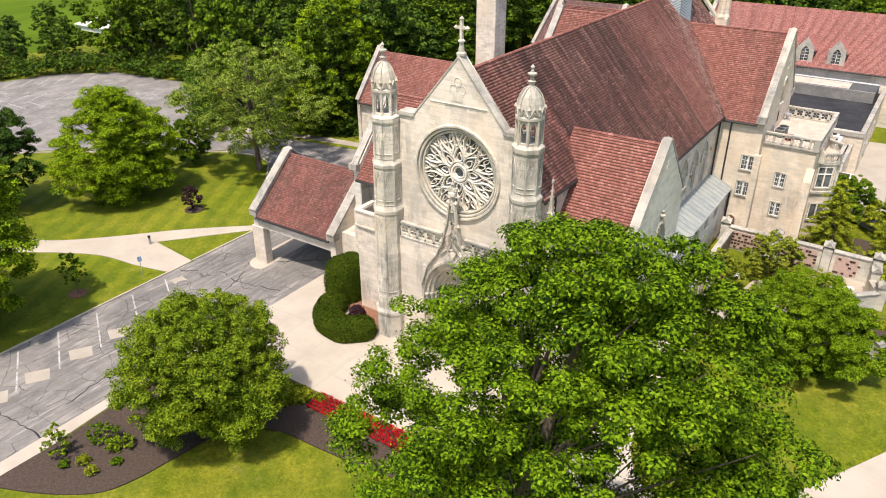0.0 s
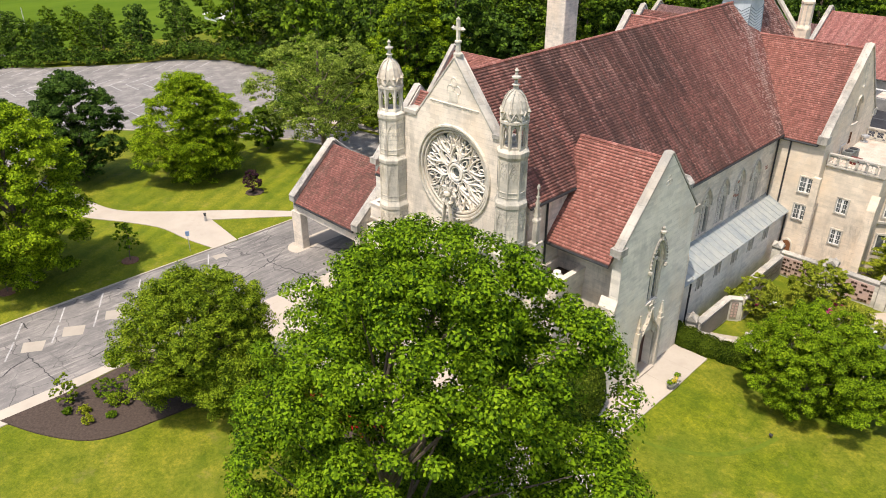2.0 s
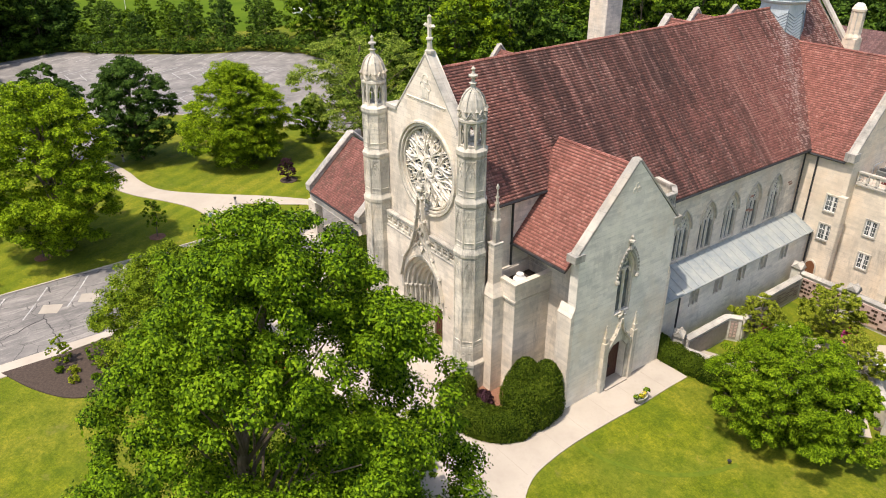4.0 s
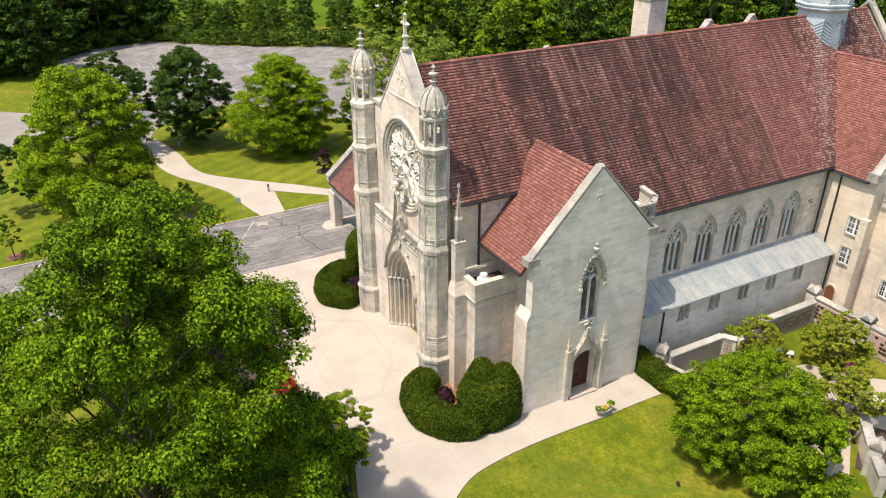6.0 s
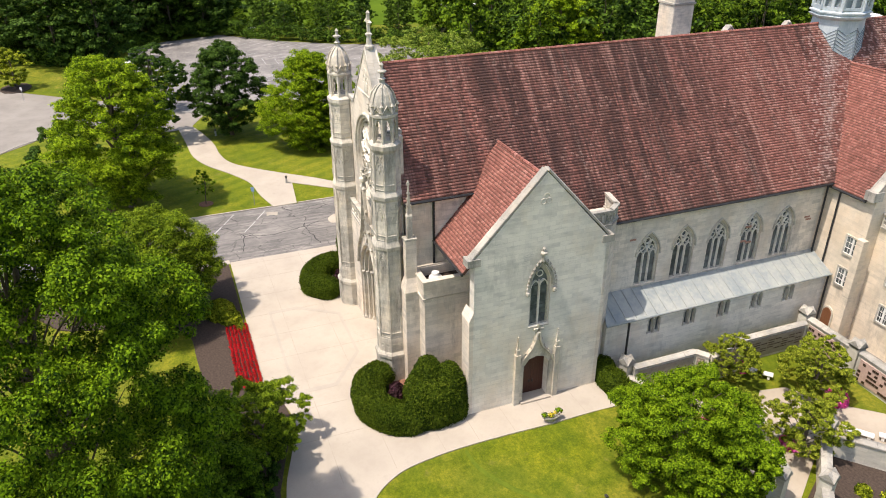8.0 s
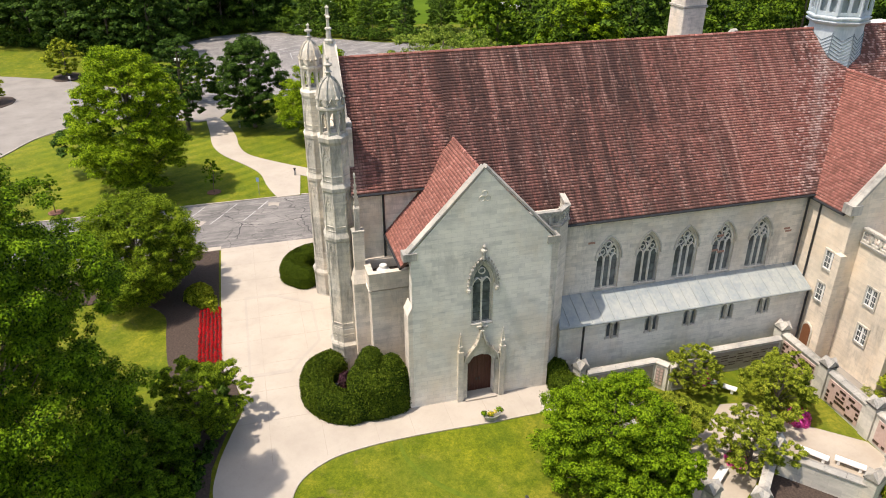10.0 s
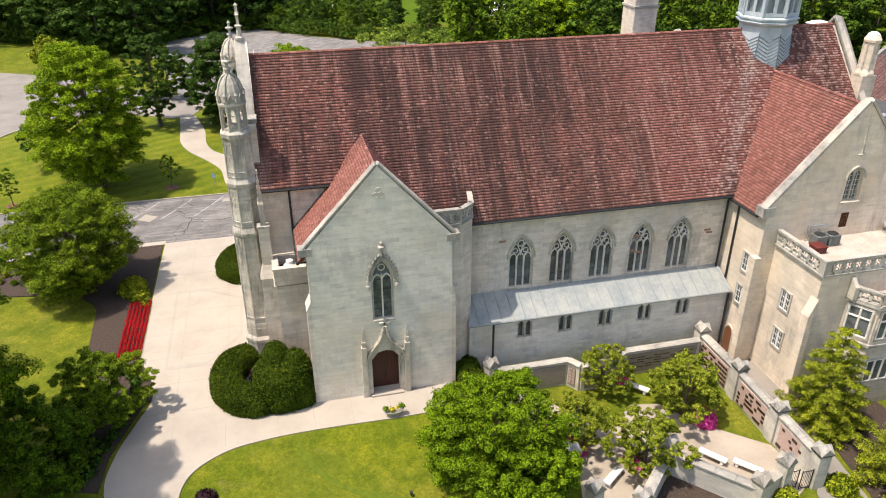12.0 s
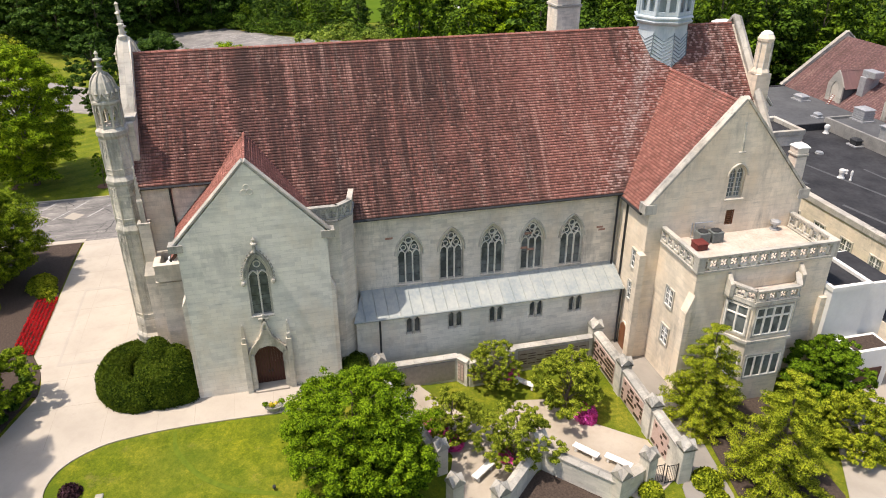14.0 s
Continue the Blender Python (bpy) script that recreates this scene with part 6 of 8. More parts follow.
# flues
def flue(x, y, z0, zc, z1, w, name="chimney"):
    ob = thing(name, (x, y, z0), "octagonal pale stone chimney", "chimney")
    bm = bmesh.new()
    block(bm, x - w, x + w, y - w, y + w, z0, zc)
    part("base", bm, CREAM, ob)
    bm = bmesh.new()
    lathe(bm, [(w * 1.12, zc - 0.1), (w * 1.15, zc), (w * 1.15, zc + 0.14), (w * 0.93, zc + 0.5), (w * 0.9, z1 - 0.62), (w * 1.02, z1 - 0.5), (w * 1.06, z1 - 0.3), (w * 0.98, z1 - 0.22), (w * 0.8, z1)], 8, (x, y, 0))
    shaft = part("shaft", bm, CREAM, ob, "octagonal stone shaft")
    for i in range(8):
        q = (i + 0.5) * math.pi / 4
        bm = bmesh.new()
        tube(bm, (x + w * 0.94 * math.cos(q), y + w * 0.94 * math.sin(q), zc + 0.45), (x + w * 0.91 * math.cos(q), y + w * 0.91 * math.sin(q), z1 - 0.6), 0.07, 0.07, 5)
        part("corner_roll", bm, CARVED, shaft)
    bm = bmesh.new()
    lathe(bm, [(w * 0.76, z1 - 0.02), (w * 0.72, z1 + 0.12), (w * 0.4, z1 + 0.3)], 8, (x, y, 0))
    part("cap", bm, WHITE_PAINT, ob, "faceted white cap")


flue(-23.0, 95.4, 8.0, 20.2, 23.5, 0.7)


def square_flue(x, y, z0, z1, w):
    ob = thing("chimney", (x, y, z0), "square pale stone chimney with sloping white cap", "chimney")
    part("shaft", boxed(x - w, x + w, y - w, y + w, z0, z1 - 0.9, 0.05), STONE, ob)
    part("band", boxed(x - w * 1.15, x + w * 1.15, y - w * 1.15, y + w * 1.15, z1 - 0.9, z1 - 0.65, 0.05), COPING, ob)
    part("neck", boxed(x - w * 1.02, x + w * 1.02, y - w * 1.02, y + w * 1.02, z1 - 0.65, z1 - 0.2, 0.04), STONE, ob)
    bm = bmesh.new()
    lathe(bm, [(w * 1.6, z1 - 0.2), (w * 1.6, z1 - 0.12), (w * 0.9, z1 + 0.1)], 4, (x, y, 0))
    part("cap", bm, WHITE_PAINT, ob, "sloping white stone cap")


square_flue(-16.3, 95.6, 8.0, 15.8, 0.52)
square_flue(-31.0, 96.4, -1.2, 23.2, 0.75)
tower = thing("chimney_tower", (-51.6, 88.5, -1), "tall square pale stone chimney", "chimney")
part("shaft", boxed(-53.1, -50.1, 87.0, 90.0, -3, 24.0, 0.1), STONE, tower)
part("cap", boxed(-53.35, -49.85, 86.75, 90.25, 24.0, 24.5, 0.08), COPING, tower, "projecting stone cap")
part("flue_top", boxed(-52.9, -50.3, 87.2, 89.8, 24.5, 26.5, 0.08), STONE, tower)
part("band", boxed(-53.22, -49.98, 86.88, 90.12, 21.8, 22.1, 0.05), COPING, tower)

SEAM_LEAD = plain_material("dark_lead_seam", (0.12, 0.16, 0.19), (0.2, 0.25, 0.28), 2, 0.6)
# spire base over the crossing: lead-clad with herringbone seams
SP = (AX + 0.2, 87.6)
bm = bmesh.new()
lathe(bm, [(2.62, 18.5), (2.22, 23.9), (2.22, 24.15), (2.55, 24.35), (2.62, 24.5), (2.45, 24.58), (2.45, 24.68), (2.62, 24.74), (2.62, 24.86), (2.4, 24.95), (2.4, 25.05)], 8, (*SP, 0), 0.0)
spire = part("spire", bm, LEAD_SPIRE, church, "pale blue-grey lead-clad spire base with herringbone seams")
bm = bmesh.new()
for k in range(8):
    a = math.pi / 4 * k
    b = a + math.pi / 4
    for j in range(17):
        z = 18.7 + 0.3 * j
        for s, t in ((0.03, 0.5), (0.97, 0.5)):
            def at_edge(f, zz):
                r = 2.62 - (zz - 18.5) * 0.074
                p, q = Vector((math.cos(a), math.sin(a))), Vector((math.cos(b), math.sin(b)))
                v = p.lerp(q, f) * (r + 0.015)
                return (SP[0] + v.x, SP[1] + v.y, zz)
            if z + 0.5 < 23.6:
                tube(bm, at_edge(s, z + 0.5), at_edge(t, z), 0.04, 0.04, 4)
    tube(bm, at_edge(0, 18.6), at_edge(0, 23.6), 0.05, 0.05, 5)
part("seams", bm, SEAM_LEAD, spire, "herringbone lead seams")
for k in range(8):
    bm = bmesh.new()
    a = math.pi / 4 * (k + 0.5)
    r = 2.4 * math.cos(math.pi / 8)
    w = 2.4 * math.sin(math.pi / 8)
    f = plane_m((SP[0] + r * math.cos(a), SP[1] + r * math.sin(a), 0), math.degrees(a))
    panel(bm, [(-w, 25.0), (w, 25.0), (w, 27.6), (-w, 27.6)], [arch(s * w * 0.45, 25.3, 26.2, w * 0.3, 0.55, 4) for s in (-1, 1)], f, 0.15)
    rib(bm, [(-w, 26.95), (w, 26.95)], 0.2, 0.1, f)
    for s in (-1, 1):
        rib(bm, [(s * w, 25.0), (s * w, 27.6)], 0.16, 0.1, f)
    part("lantern_face", bm, LEAD_SPIRE, spire, "arcaded lead lantern face")
bm = bmesh.new()
lathe(bm, [(2.5, 27.6), (2.55, 27.9), (2.2, 28.1), (1.1, 31), (0.2, 36)], 8, (*SP, 0), 0.0)
part("spire_top", bm, LEAD_SPIRE, spire)
bm = bmesh.new()
lathe(bm, [(2.0, 25.0), (2.0, 27.5)], 8, (*SP, 0), 0.0)
part("lantern_core", bm, LEAD, spire, "dark louvred lantern inside")

# downpipes on the nave and wing
for x, y, z0, z1 in ((-20.45, 45.2, 9.1, 15.6), (-15.2, 59.6, -1.0, 4.6), (-17.7, 80.3, 5.8, 12.4), (-15.4, 80.3, -1.2, 4.6)):
    bm = bmesh.new()
    tube(bm, (x, y, z0), (x, y, z1), 0.09, 0.09, 6)
    part("downpipe", bm, DARK_METAL, church, "dark metal downpipe")
for x in (-16.6,):
    bm = bmesh.new()
    tube(bm, (x, WC - 6.9, -1.2), (x, WC - 6.9, 12.2), 0.09, 0.09, 6)
    part("downpipe", bm, DARK_METAL, church, "dark metal downpipe")

# ---- carport beside the front ----
carport = thing("carport", (-48, 49.5, 0), "gabled stone carport with mossy red tile roof", "carport")
PC = 50.9
for x, nm in ((-53.3, "outer"), (-42.9, "inner")):
    bm = bmesh.new()
    half = PC - 45.5
    hole = [(PC - half + 1.0, DEEP), (PC - half + 1.0, 3.2), (PC, 4.6), (PC + half - 1.0, 3.2), (PC + half - 1.0, DEEP)]
    panel(bm, [(PC + half, DEEP), (PC + half, 5.6), (PC, 10.3), (PC - half, 5.6), (PC - half, DEEP)] + (hole if nm == "outer" else []), [], east(x), 0.7)
    part("carport_gable", bm, STONE, carport, "limestone carport gable")
    bm = bmesh.new()
    for s in (-1, 1):
        coping(bm, (x - 0.35, PC + s * (half + 0.25), 5.5), (x - 0.35, PC, 10.45), 0.95, 0.3, (1, 0, 0))
        block(bm, x - 0.82, x + 0.12, *sorted((PC + s * (half - 0.5), PC + s * (half + 0.35))), 5.0, 5.6)
    part("carport_coping", bm, COPING, carport, "weathered stone coping")
for y in (45.5, 55.7):
    part("beam", boxed(-53.3, -43.6, y, y + 0.6, 3.7, 5.1, 0.04), STONE, carport, "pale stone beam")
for y in (45.3, 55.6):
    part("pier", boxed(-54.2, -52.6, y, y + 0.9, DEEP, 3.8, 0.04), STONE, carport, "pale stone pier")
slope("carport_roof", (-53.3, 45.2, 4.95), (-43.5, 45.2, 4.95), (-43.5, PC, 10.1), (-53.3, PC, 10.1), TILES_C, carport, "mossy dark red tile roof")
slope("carport_roof", (-43.5, 56.6, 4.95), (-53.3, 56.6, 4.95), (-53.3, PC, 10.1), (-43.5, PC, 10.1), TILES_C, carport, "mossy dark red tile roof")
bm = bmesh.new()
block(bm, -42.9, -36.7, 46.4, 55.5, DEEP, 5.6)
part("link_wall", bm, STONE, carport, "limestone link wall")
bm = bmesh.new()
block(bm, -41.5, -40.7, 46.3, 46.42, 0.4, 2.6)
part("side_door", bm, DARK_METAL, carport, "dark side door")
bm = bmesh.new()
lathe(bm, [(1.6, -0.75), (1.6, -0.38), (1.5, -0.36)], 20, (-53.2, 45.6, 0))
block(bm, -54.8, -51.6, 45.7, 56.2, -0.8, -0.37)
tagged(part("kerb_island", bm, CONCRETE), "rounded concrete island below the carport pier", "kerb", kind="structure")

# ---- wings behind ----
def long_house(name, x0, x1, y0, y1, base, eave, ridge, mat, label, dormers=(), walls=STONE, k=1.0):
    ob = thing(name, ((x0 + x1) / 2, (y0 + y1) / 2, base), label, "building")
    yc = (y0 + y1) / 2
    bm = bmesh.new()
    block(bm, x0, x1, y0 + 0.3, y1 - 0.3, base - 2, eave)
    part("wall", bm, walls, ob)
    for x in (x0, x1 - 0.5):
        bm = bmesh.new()
        prism(bm, [(y0, base - 2), (y1, base - 2), (y1, eave + 0.4), (yc, ridge + 0.5), (y0, eave + 0.4)], east(x + 0.5), 0.5)
        part("gable", bm, walls, ob)
        bm = bmesh.new()
        for s in (-1, 1):
            coping(bm, (x + 0.25, yc + s * (yc - y0 + 0.2), eave + 0.3), (x + 0.25, yc, ridge + 0.6), 0.7, 0.3, (1, 0, 0))
        part("coping", bm, COPING, ob, "stone coping")
    slope("roof", (x0 + 0.5, y0 - 0.2, eave), (x1 - 0.5, y0 - 0.2, eave), (x1 - 0.5, yc, ridge), (x0 + 0.5, yc, ridge), mat, ob)
    slope("roof", (x1 - 0.5, y1 + 0.2, eave), (x0 + 0.5, y1 + 0.2, eave), (x0 + 0.5, yc, ridge), (x1 - 0.5, yc, ridge), mat, ob)
    for xd, boarded in dormers:
        bm = bmesh.new()
        yd = y0 + 0.6
        panel(bm, [(xd - 1.35 * k, eave - 0.5), (xd + 1.35 * k, eave - 0.5), (xd + 1.35 * k, eave + 2.6 * k), (xd + 0.75 * k, eave + 3.6 * k), (xd, eave + 4.5 * k), (xd - 0.75 * k, eave + 3.6 * k), (xd - 1.35 * k, eave + 2.6 * k)], [arch(xd, eave + 0.3, eave + 2.1 * k, 0.62 * k, 1.0 * k, 5)], south(yd), 0.25)
        d = part("dormer", bm, COPING, ob, "grey stone dormer with arched window")
        bm = bmesh.new()
        prism(bm, arch(xd, eave + 0.25, eave + 2.1 * k, 0.66 * k, 1.04 * k, 5), south(yd + (0.1 if boarded else 0.2)), 0.05)
        part("pane", bm, BOARD if boarded else GLASS, d, "pale boarded opening" if boarded else "dark arched pane")
        for j in range(0 if boarded else 6):
            for u in (-1.0, 1.0):
                bm = bmesh.new()
                z = eave + 0.1 + 0.52 * j
                block(bm, *sorted((xd + u * (0.72 + 0.1 * (j % 2)), xd + u * 1.28)), yd - 0.05, yd + 0.02, z, z + 0.45)
                part("quoin", bm, COPING, d)
        if not boarded:
            bm = bmesh.new()
            rib(bm, [(xd, eave + 0.3), (xd, eave + 2.9)], 0.06, 0.05, south(yd + 0.19))
            for j in range(5):
                rib(bm, [(xd - 0.6, eave + 0.7 + 0.5 * j), (xd + 0.6, eave + 0.7 + 0.5 * j)], 0.05, 0.05, south(yd + 0.19))
            part("bars", bm, WHITE_PAINT, d)
        for u in (-1, 1):
            part("dormer_cheek", boxed(*sorted((xd + u * 1.2 * k, xd + u * 1.32 * k)), yd + 0.1, yd + 4.0 * k, eave - 0.3, eave + 2.6 * k), GREY_FELT, d, "dark slate cheek")
            part("dormer_roof", slab((xd + u * 1.6 * k, yd + 0.25, eave + 2.4 * k), (xd + u * 1.6 * k, yd + 6.0 * k, eave + 2.4 * k), (xd, yd + 6.0 * k, eave + 4.4 * k), (xd, yd + 0.25, eave + 4.4 * k), 0.1), mat, d)
    return ob


TILES_FAR = tile_material("clay_tiles_far", [(0.1, (0.27, 0.112, 0.098)), (0.5, (0.36, 0.15, 0.132)), (0.9, (0.46, 0.215, 0.19))], 0.15)
TILES_OLD = tile_material("clay_tiles_old", [(0.1, (0.125, 0.078, 0.078)), (0.5, (0.19, 0.108, 0.106)), (0.9, (0.27, 0.16, 0.15))], 0.3, moss=0.25)
long_house("residence_wing", -68.9, -36.6, 134.7, 155.1, -1, 4.6, 12.3, TILES_OLD, "long limestone wing with old purplish tile roof and dormers", ((-57.8, True), (-46.6, False)), k=1.18)
long_house("residence_wing", -36.5, 22, 134.7, 155.1, -1, 7.1, 14.8, TILES_FAR, "long limestone wing with pinkish red tile roof and stone dormers", ((-29.6, False), (-18.5, False), (-13.7, False), (-3.2, False), (6.4, False)))
duct = thing("roof_duct", (-55.0, 138.2, 8.0), "grey sheet-metal duct box on the old tile roof", "roof duct")
part("body", boxed(-55.6, -54.4, 137.2, 139.6, 6.6, 9.4, 0.05), GALV, duct)
part("outlet", boxed(-55.8, -53.4, 137.6, 139.2, 9.4, 10.3, 0.05), GALV, duct)
long_house("rear_wing", -68.5, -41.5, 79.5, 90.5, -0.6, 6.2, 12.6, TILES_B, "rear limestone wing with red tile roof", ())
long_house("rear_hall", -48.3, -38.0, 97, 109, -0.6, 11.6, 18.6, TILES_C, "rear hall with red tile roof", ())

flat = thing("flat_roofed_block", (-30, 120, -1), "flat-roofed limestone block with dark felt roof", "building")
part("wall", boxed(-63.73, -5.4, 108.47, 134.19, -3, 4.37), CREAM, flat)
part("felt_roof", boxed(-63.02, -5.95, 109.18, 133.72, 4.37, 4.49), ROOF_FELT, flat, "dark grey felt roof")
part("parapet", boxed(-63.85, -5.3, 108.35, 109.18, 4.37, 5.02, 0.04), COPING, flat, "low stone parapet")
part("parapet", boxed(-5.95, -5.3, 109.18, 134.31, 4.37, 5.02, 0.04), COPING, flat, "low stone parapet")
part("kerb", boxed(-67.27, -6.4, 133.72, 134.31, 4.37, 4.96, 0.04), ROOF_FELT, flat, "dark felt upstand")
for x in (-29.6, -25.6, -21.6, -17.6, -13.4, -9.2):
    casement("window", south(108.47), x, 0.9, 1.5, 1.8, flat, 2, 3)
for y in (112, 118, 124):
    casement("window", east(-5.4), y, 0.6, 1.5, 1.9, flat, 2, 3)
part("raised_roof", boxed(-66.68, -48.51, 110.83, 133.84, 4.37, 5.31), GREY_FELT, flat, "raised grey felt roof")
for x0, x1, y0, y1 in ((-66.68, -48.51, 110.47, 110.83), (-48.51, -48.21, 110.47, 126.64), (-67.04, -66.68, 110.47, 133.84)):
    part("felt_edge", boxed(x0, x1, y0, y1, 4.37, 5.45, 0.03), ROOF_FELT, flat, "dark felt roof edge")
part("plant_roof", boxed(-48.39, -6.4, 127, 133.6, 4.37, 5.78), GREY_FELT, flat, "grey raised roof section")
part("plant_edge", boxed(-36, -6.4, 133.25, 133.54, 5.76, 5.92, 0.03), WHITE_PAINT, flat, "white metal roof edge")
part("pale_roof", boxed(-22, -10.2, 128.76, 132.78, 5.76, 5.81), DECK, flat, "pale stained roof sheet")
part("plant_wall", boxed(-48.39, -6.4, 126.64, 127, 4.37, 6.14, 0.04), UPSTAND, flat, "grey stone upstand wall")
part("plant_wall", boxed(-48.75, -48.39, 126.64, 133.72, 4.37, 6.14, 0.04), UPSTAND, flat, "grey stone upstand wall")
bm = bmesh.new()
panel(bm, [(-49.81, 113.66), (-43.55, 113.66), (-43.55, 119.56), (-49.81, 119.56)], [[(-49.22, 114.25), (-44.14, 114.25), (-44.14, 118.97), (-49.22, 118.97)]], Matrix.Translation((0, 0, 6.49)), 0.6)
part("stair_head_parapet", bm, COPING, flat, "pale stone parapet of the stair head")
part("stair_head", boxed(-49.69, -43.67, 113.78, 119.44, 4.37, 5.92), STONE, flat, "small stone stair head")
part("stair_head_roof", boxed(-49.22, -44.14, 114.25, 118.97, 5.92, 5.97), ROOF_FELT, flat, "dark felt roof")
for x0, y0, x1, y1, w in ((-41.31, 114.37, -20.07, 118.5, 0.35), (-34.23, 120.86, -17.71, 122.04, 0.3), (-25.97, 111.06, -16.53, 112.72, 0.4), (-38.95, 110.83, -31.87, 111.3, 0.5)):
    d = Vector((x1 - x0, y1 - y0)).normalized()
    q = Vector((-d.y, d.x)) * w / 2
    bm = bmesh.new()
    prism(bm, [(x0 - q.x, y0 - q.y), (x1 - q.x, y1 - q.y), (x1 + q.x, y1 + q.y), (x0 + q.x, y0 + q.y)], Matrix.Translation((0, 0, 4.502)), 0.008)
    part("felt_seam", bm, GREY_FELT, flat, "worn paler felt seam")


def mushroom(x, y, z, r, h, mat, label="white round vent on a felt roof"):
    ob = thing("roof_vent", (x, y, z), label, "roof vent", "vents on the flat roofs")
    bm = bmesh.new()
    lathe(bm, [(r * 1.3, -0.03), (r * 1.3, 0.1), (r * 0.8, 0.14), (r * 0.8, h * 0.55)], 10, (x, y, z))
    part("neck", bm, mat, ob)
    bm = bmesh.new()
    lathe(bm, [(r, h * 0.55), (r * 1.1, h * 0.65), (r * 1.1, h * 0.9), (r * 0.5, h)], 12, (x, y, z))
    part("hood", bm, mat, ob)


mushroom(-46.86, 125.7, 4.49, 0.32, 1.2, WHITE_PAINT)
mushroom(-32.58, 116.26, 4.49, 0.32, 1.1, WHITE_PAINT)
mushroom(-31.64, 116.73, 4.49, 0.12, 1.2, WHITE_PAINT, "slim white vent pipe on a felt roof")
mushroom(-33.52, 117.79, 4.49, 0.12, 0.5, WHITE_PAINT, "slim white vent pipe on a felt roof")
mushroom(-58.42, 124.4, 5.31, 0.25, 0.6, WHITE_PAINT)
mushroom(-40.25, 119.44, 4.49, 0.4, 0.25, GALV, "low grey roof drain on a felt roof")


def roof_unit(x, y, z, w, d, h, mat, label, slats=0):
    ob = thing("roof_unit", (x, y, z), label, "roof unit")
    part("kerb", boxed(x - w / 2 - 0.25, x + w / 2 + 0.25, y - d / 2 - 0.25, y + d / 2 + 0.25, z - 0.04, z + 0.16, 0.03), GALV, ob)
    part("body", boxed(x - w / 2, x + w / 2, y - d / 2, y + d / 2, z + 0.16, z + h, 0.05), mat, ob)
    bm = bmesh.new()
    lathe(bm, [(w * 0.78, h), (w * 0.78, h + 0.08), (w * 0.45, h + 0.3)], 4, (0, 0, 0))
    bmesh.ops.transform(bm, matrix=pose(x, y, z) @ Matrix.Diagonal((1, d / w, 1, 1)), verts=bm.verts[:])
    part("lid", bm, mat, ob)
    for k in range(slats):
        zz = z + 0.3 + k * (h - 0.4) / max(1, slats)
        part("slat", boxed(x - w / 2 - 0.05, x + w / 2 + 0.05, y - d / 2 - 0.05, y + d / 2 + 0.05, zz, zz + 0.08), GALV, ob)


roof_unit(-59.25, 131.01, 5.31, 1.77, 1.3, 0.59, GALV, "low skylight on a white kerb on the grey roof")
roof_unit(-51.11, 127.47, 5.31, 0.944, 0.708, 0.413, GALV, "low grey vent on a white kerb on the grey roof")
roof_unit(-47.21, 131.36, 5.78, 2.01, 1.65, 1.53, GALV, "louvred grey air handler on the raised roof", 4)
roof_unit(-38.01, 128.76, 5.78, 3.78, 2.83, 1.77, GALV, "large grey hooded air handler on the raised roof")
roof_unit(-41.67, 125.93, 4.49, 1.18, 0.944, 0.708, DARK_METAL, "small dark equipment box beside the upstand wall")
lad = thing("roof_ladder", (-56.18, 133.25, 5.31), "small red ladder leaning on the wing roof", "ladder")
for s in (-0.25, 0.25):
    bm = bmesh.new()
    tube(bm, (-56.18 + s, 133.13, 5.31), (-56.18 + s, 133.93, 6.71), 0.05, 0.05, 5)
    part("rail", bm, RED_BRICK, lad)
for k in range(5):
    bm = bmesh.new()
    f = 0.12 + 0.19 * k
    tube(bm, (-56.43, 133.13 + 0.8 * f, 5.31 + 1.4 * f), (-55.93, 133.13 + 0.8 * f, 5.31 + 1.4 * f), 0.04, 0.04, 5)
    part("rung", bm, WHITE_PAINT, lad)

white = thing("white_annex", (-10, 96, -1), "white rendered annex with flat felt roofs", "building")
part("wall", boxed(-13, -7.1, 93.7, 97.2, -3, 7.2), PALE_WALL, white)
bm = bmesh.new()
panel(bm, [(-13, 93.6), (-7.0, 93.6), (-7.0, 97.3), (-13, 97.3)], [[(-12.7, 93.9), (-7.35, 93.9), (-7.35, 96.95), (-12.7, 96.95)]], Matrix.Translation((0, 0, 7.5)), 0.35)
part("parapet", bm, PALE_WALL, white, "white parapet")
part("felt_roof", boxed(-12.7, -7.35, 93.9, 96.95, 7.2, 7.25), ROOF_FELT, white, "dark felt roof")
part("low_wall", boxed(-13, -7.6, 97.3, 99.9, -3, 7.0), PALE_WALL, white)
part("low_roof", boxed(-12.8, -7.9, 97.4, 99.8, 7.0, 7.06), ROOF_FELT, white, "dark felt roof")
part("link_wall", boxed(-12.9, -6.4, 99.9, 108.34, -3, 3.2), CREAM, white, "cream stone link")
part("link_roof", boxed(-12.6, -6.7, 100.0, 108.3, 3.2, 3.27), ROOF_FELT, white, "dark felt roof")
part("link_parapet", boxed(-6.75, -6.3, 99.9, 108.34, 3.2, 3.6, 0.03), COPING, white, "low stone parapet")
part("planter_box", boxed(-7.1, -4.9, 95.2, 98.8, -3, 2.6), PALE_WALL, white)
part("planter_soil", boxed(-6.8, -5.2, 95.5, 98.5, 2.55, 2.64), MULCH, white, "dark gravelly soil")
part("garage_door", boxed(-4.92, -4.84, 95.8, 98.2, -1.2, 0.9), DOOR_WOOD, white, "dark brown garage door")


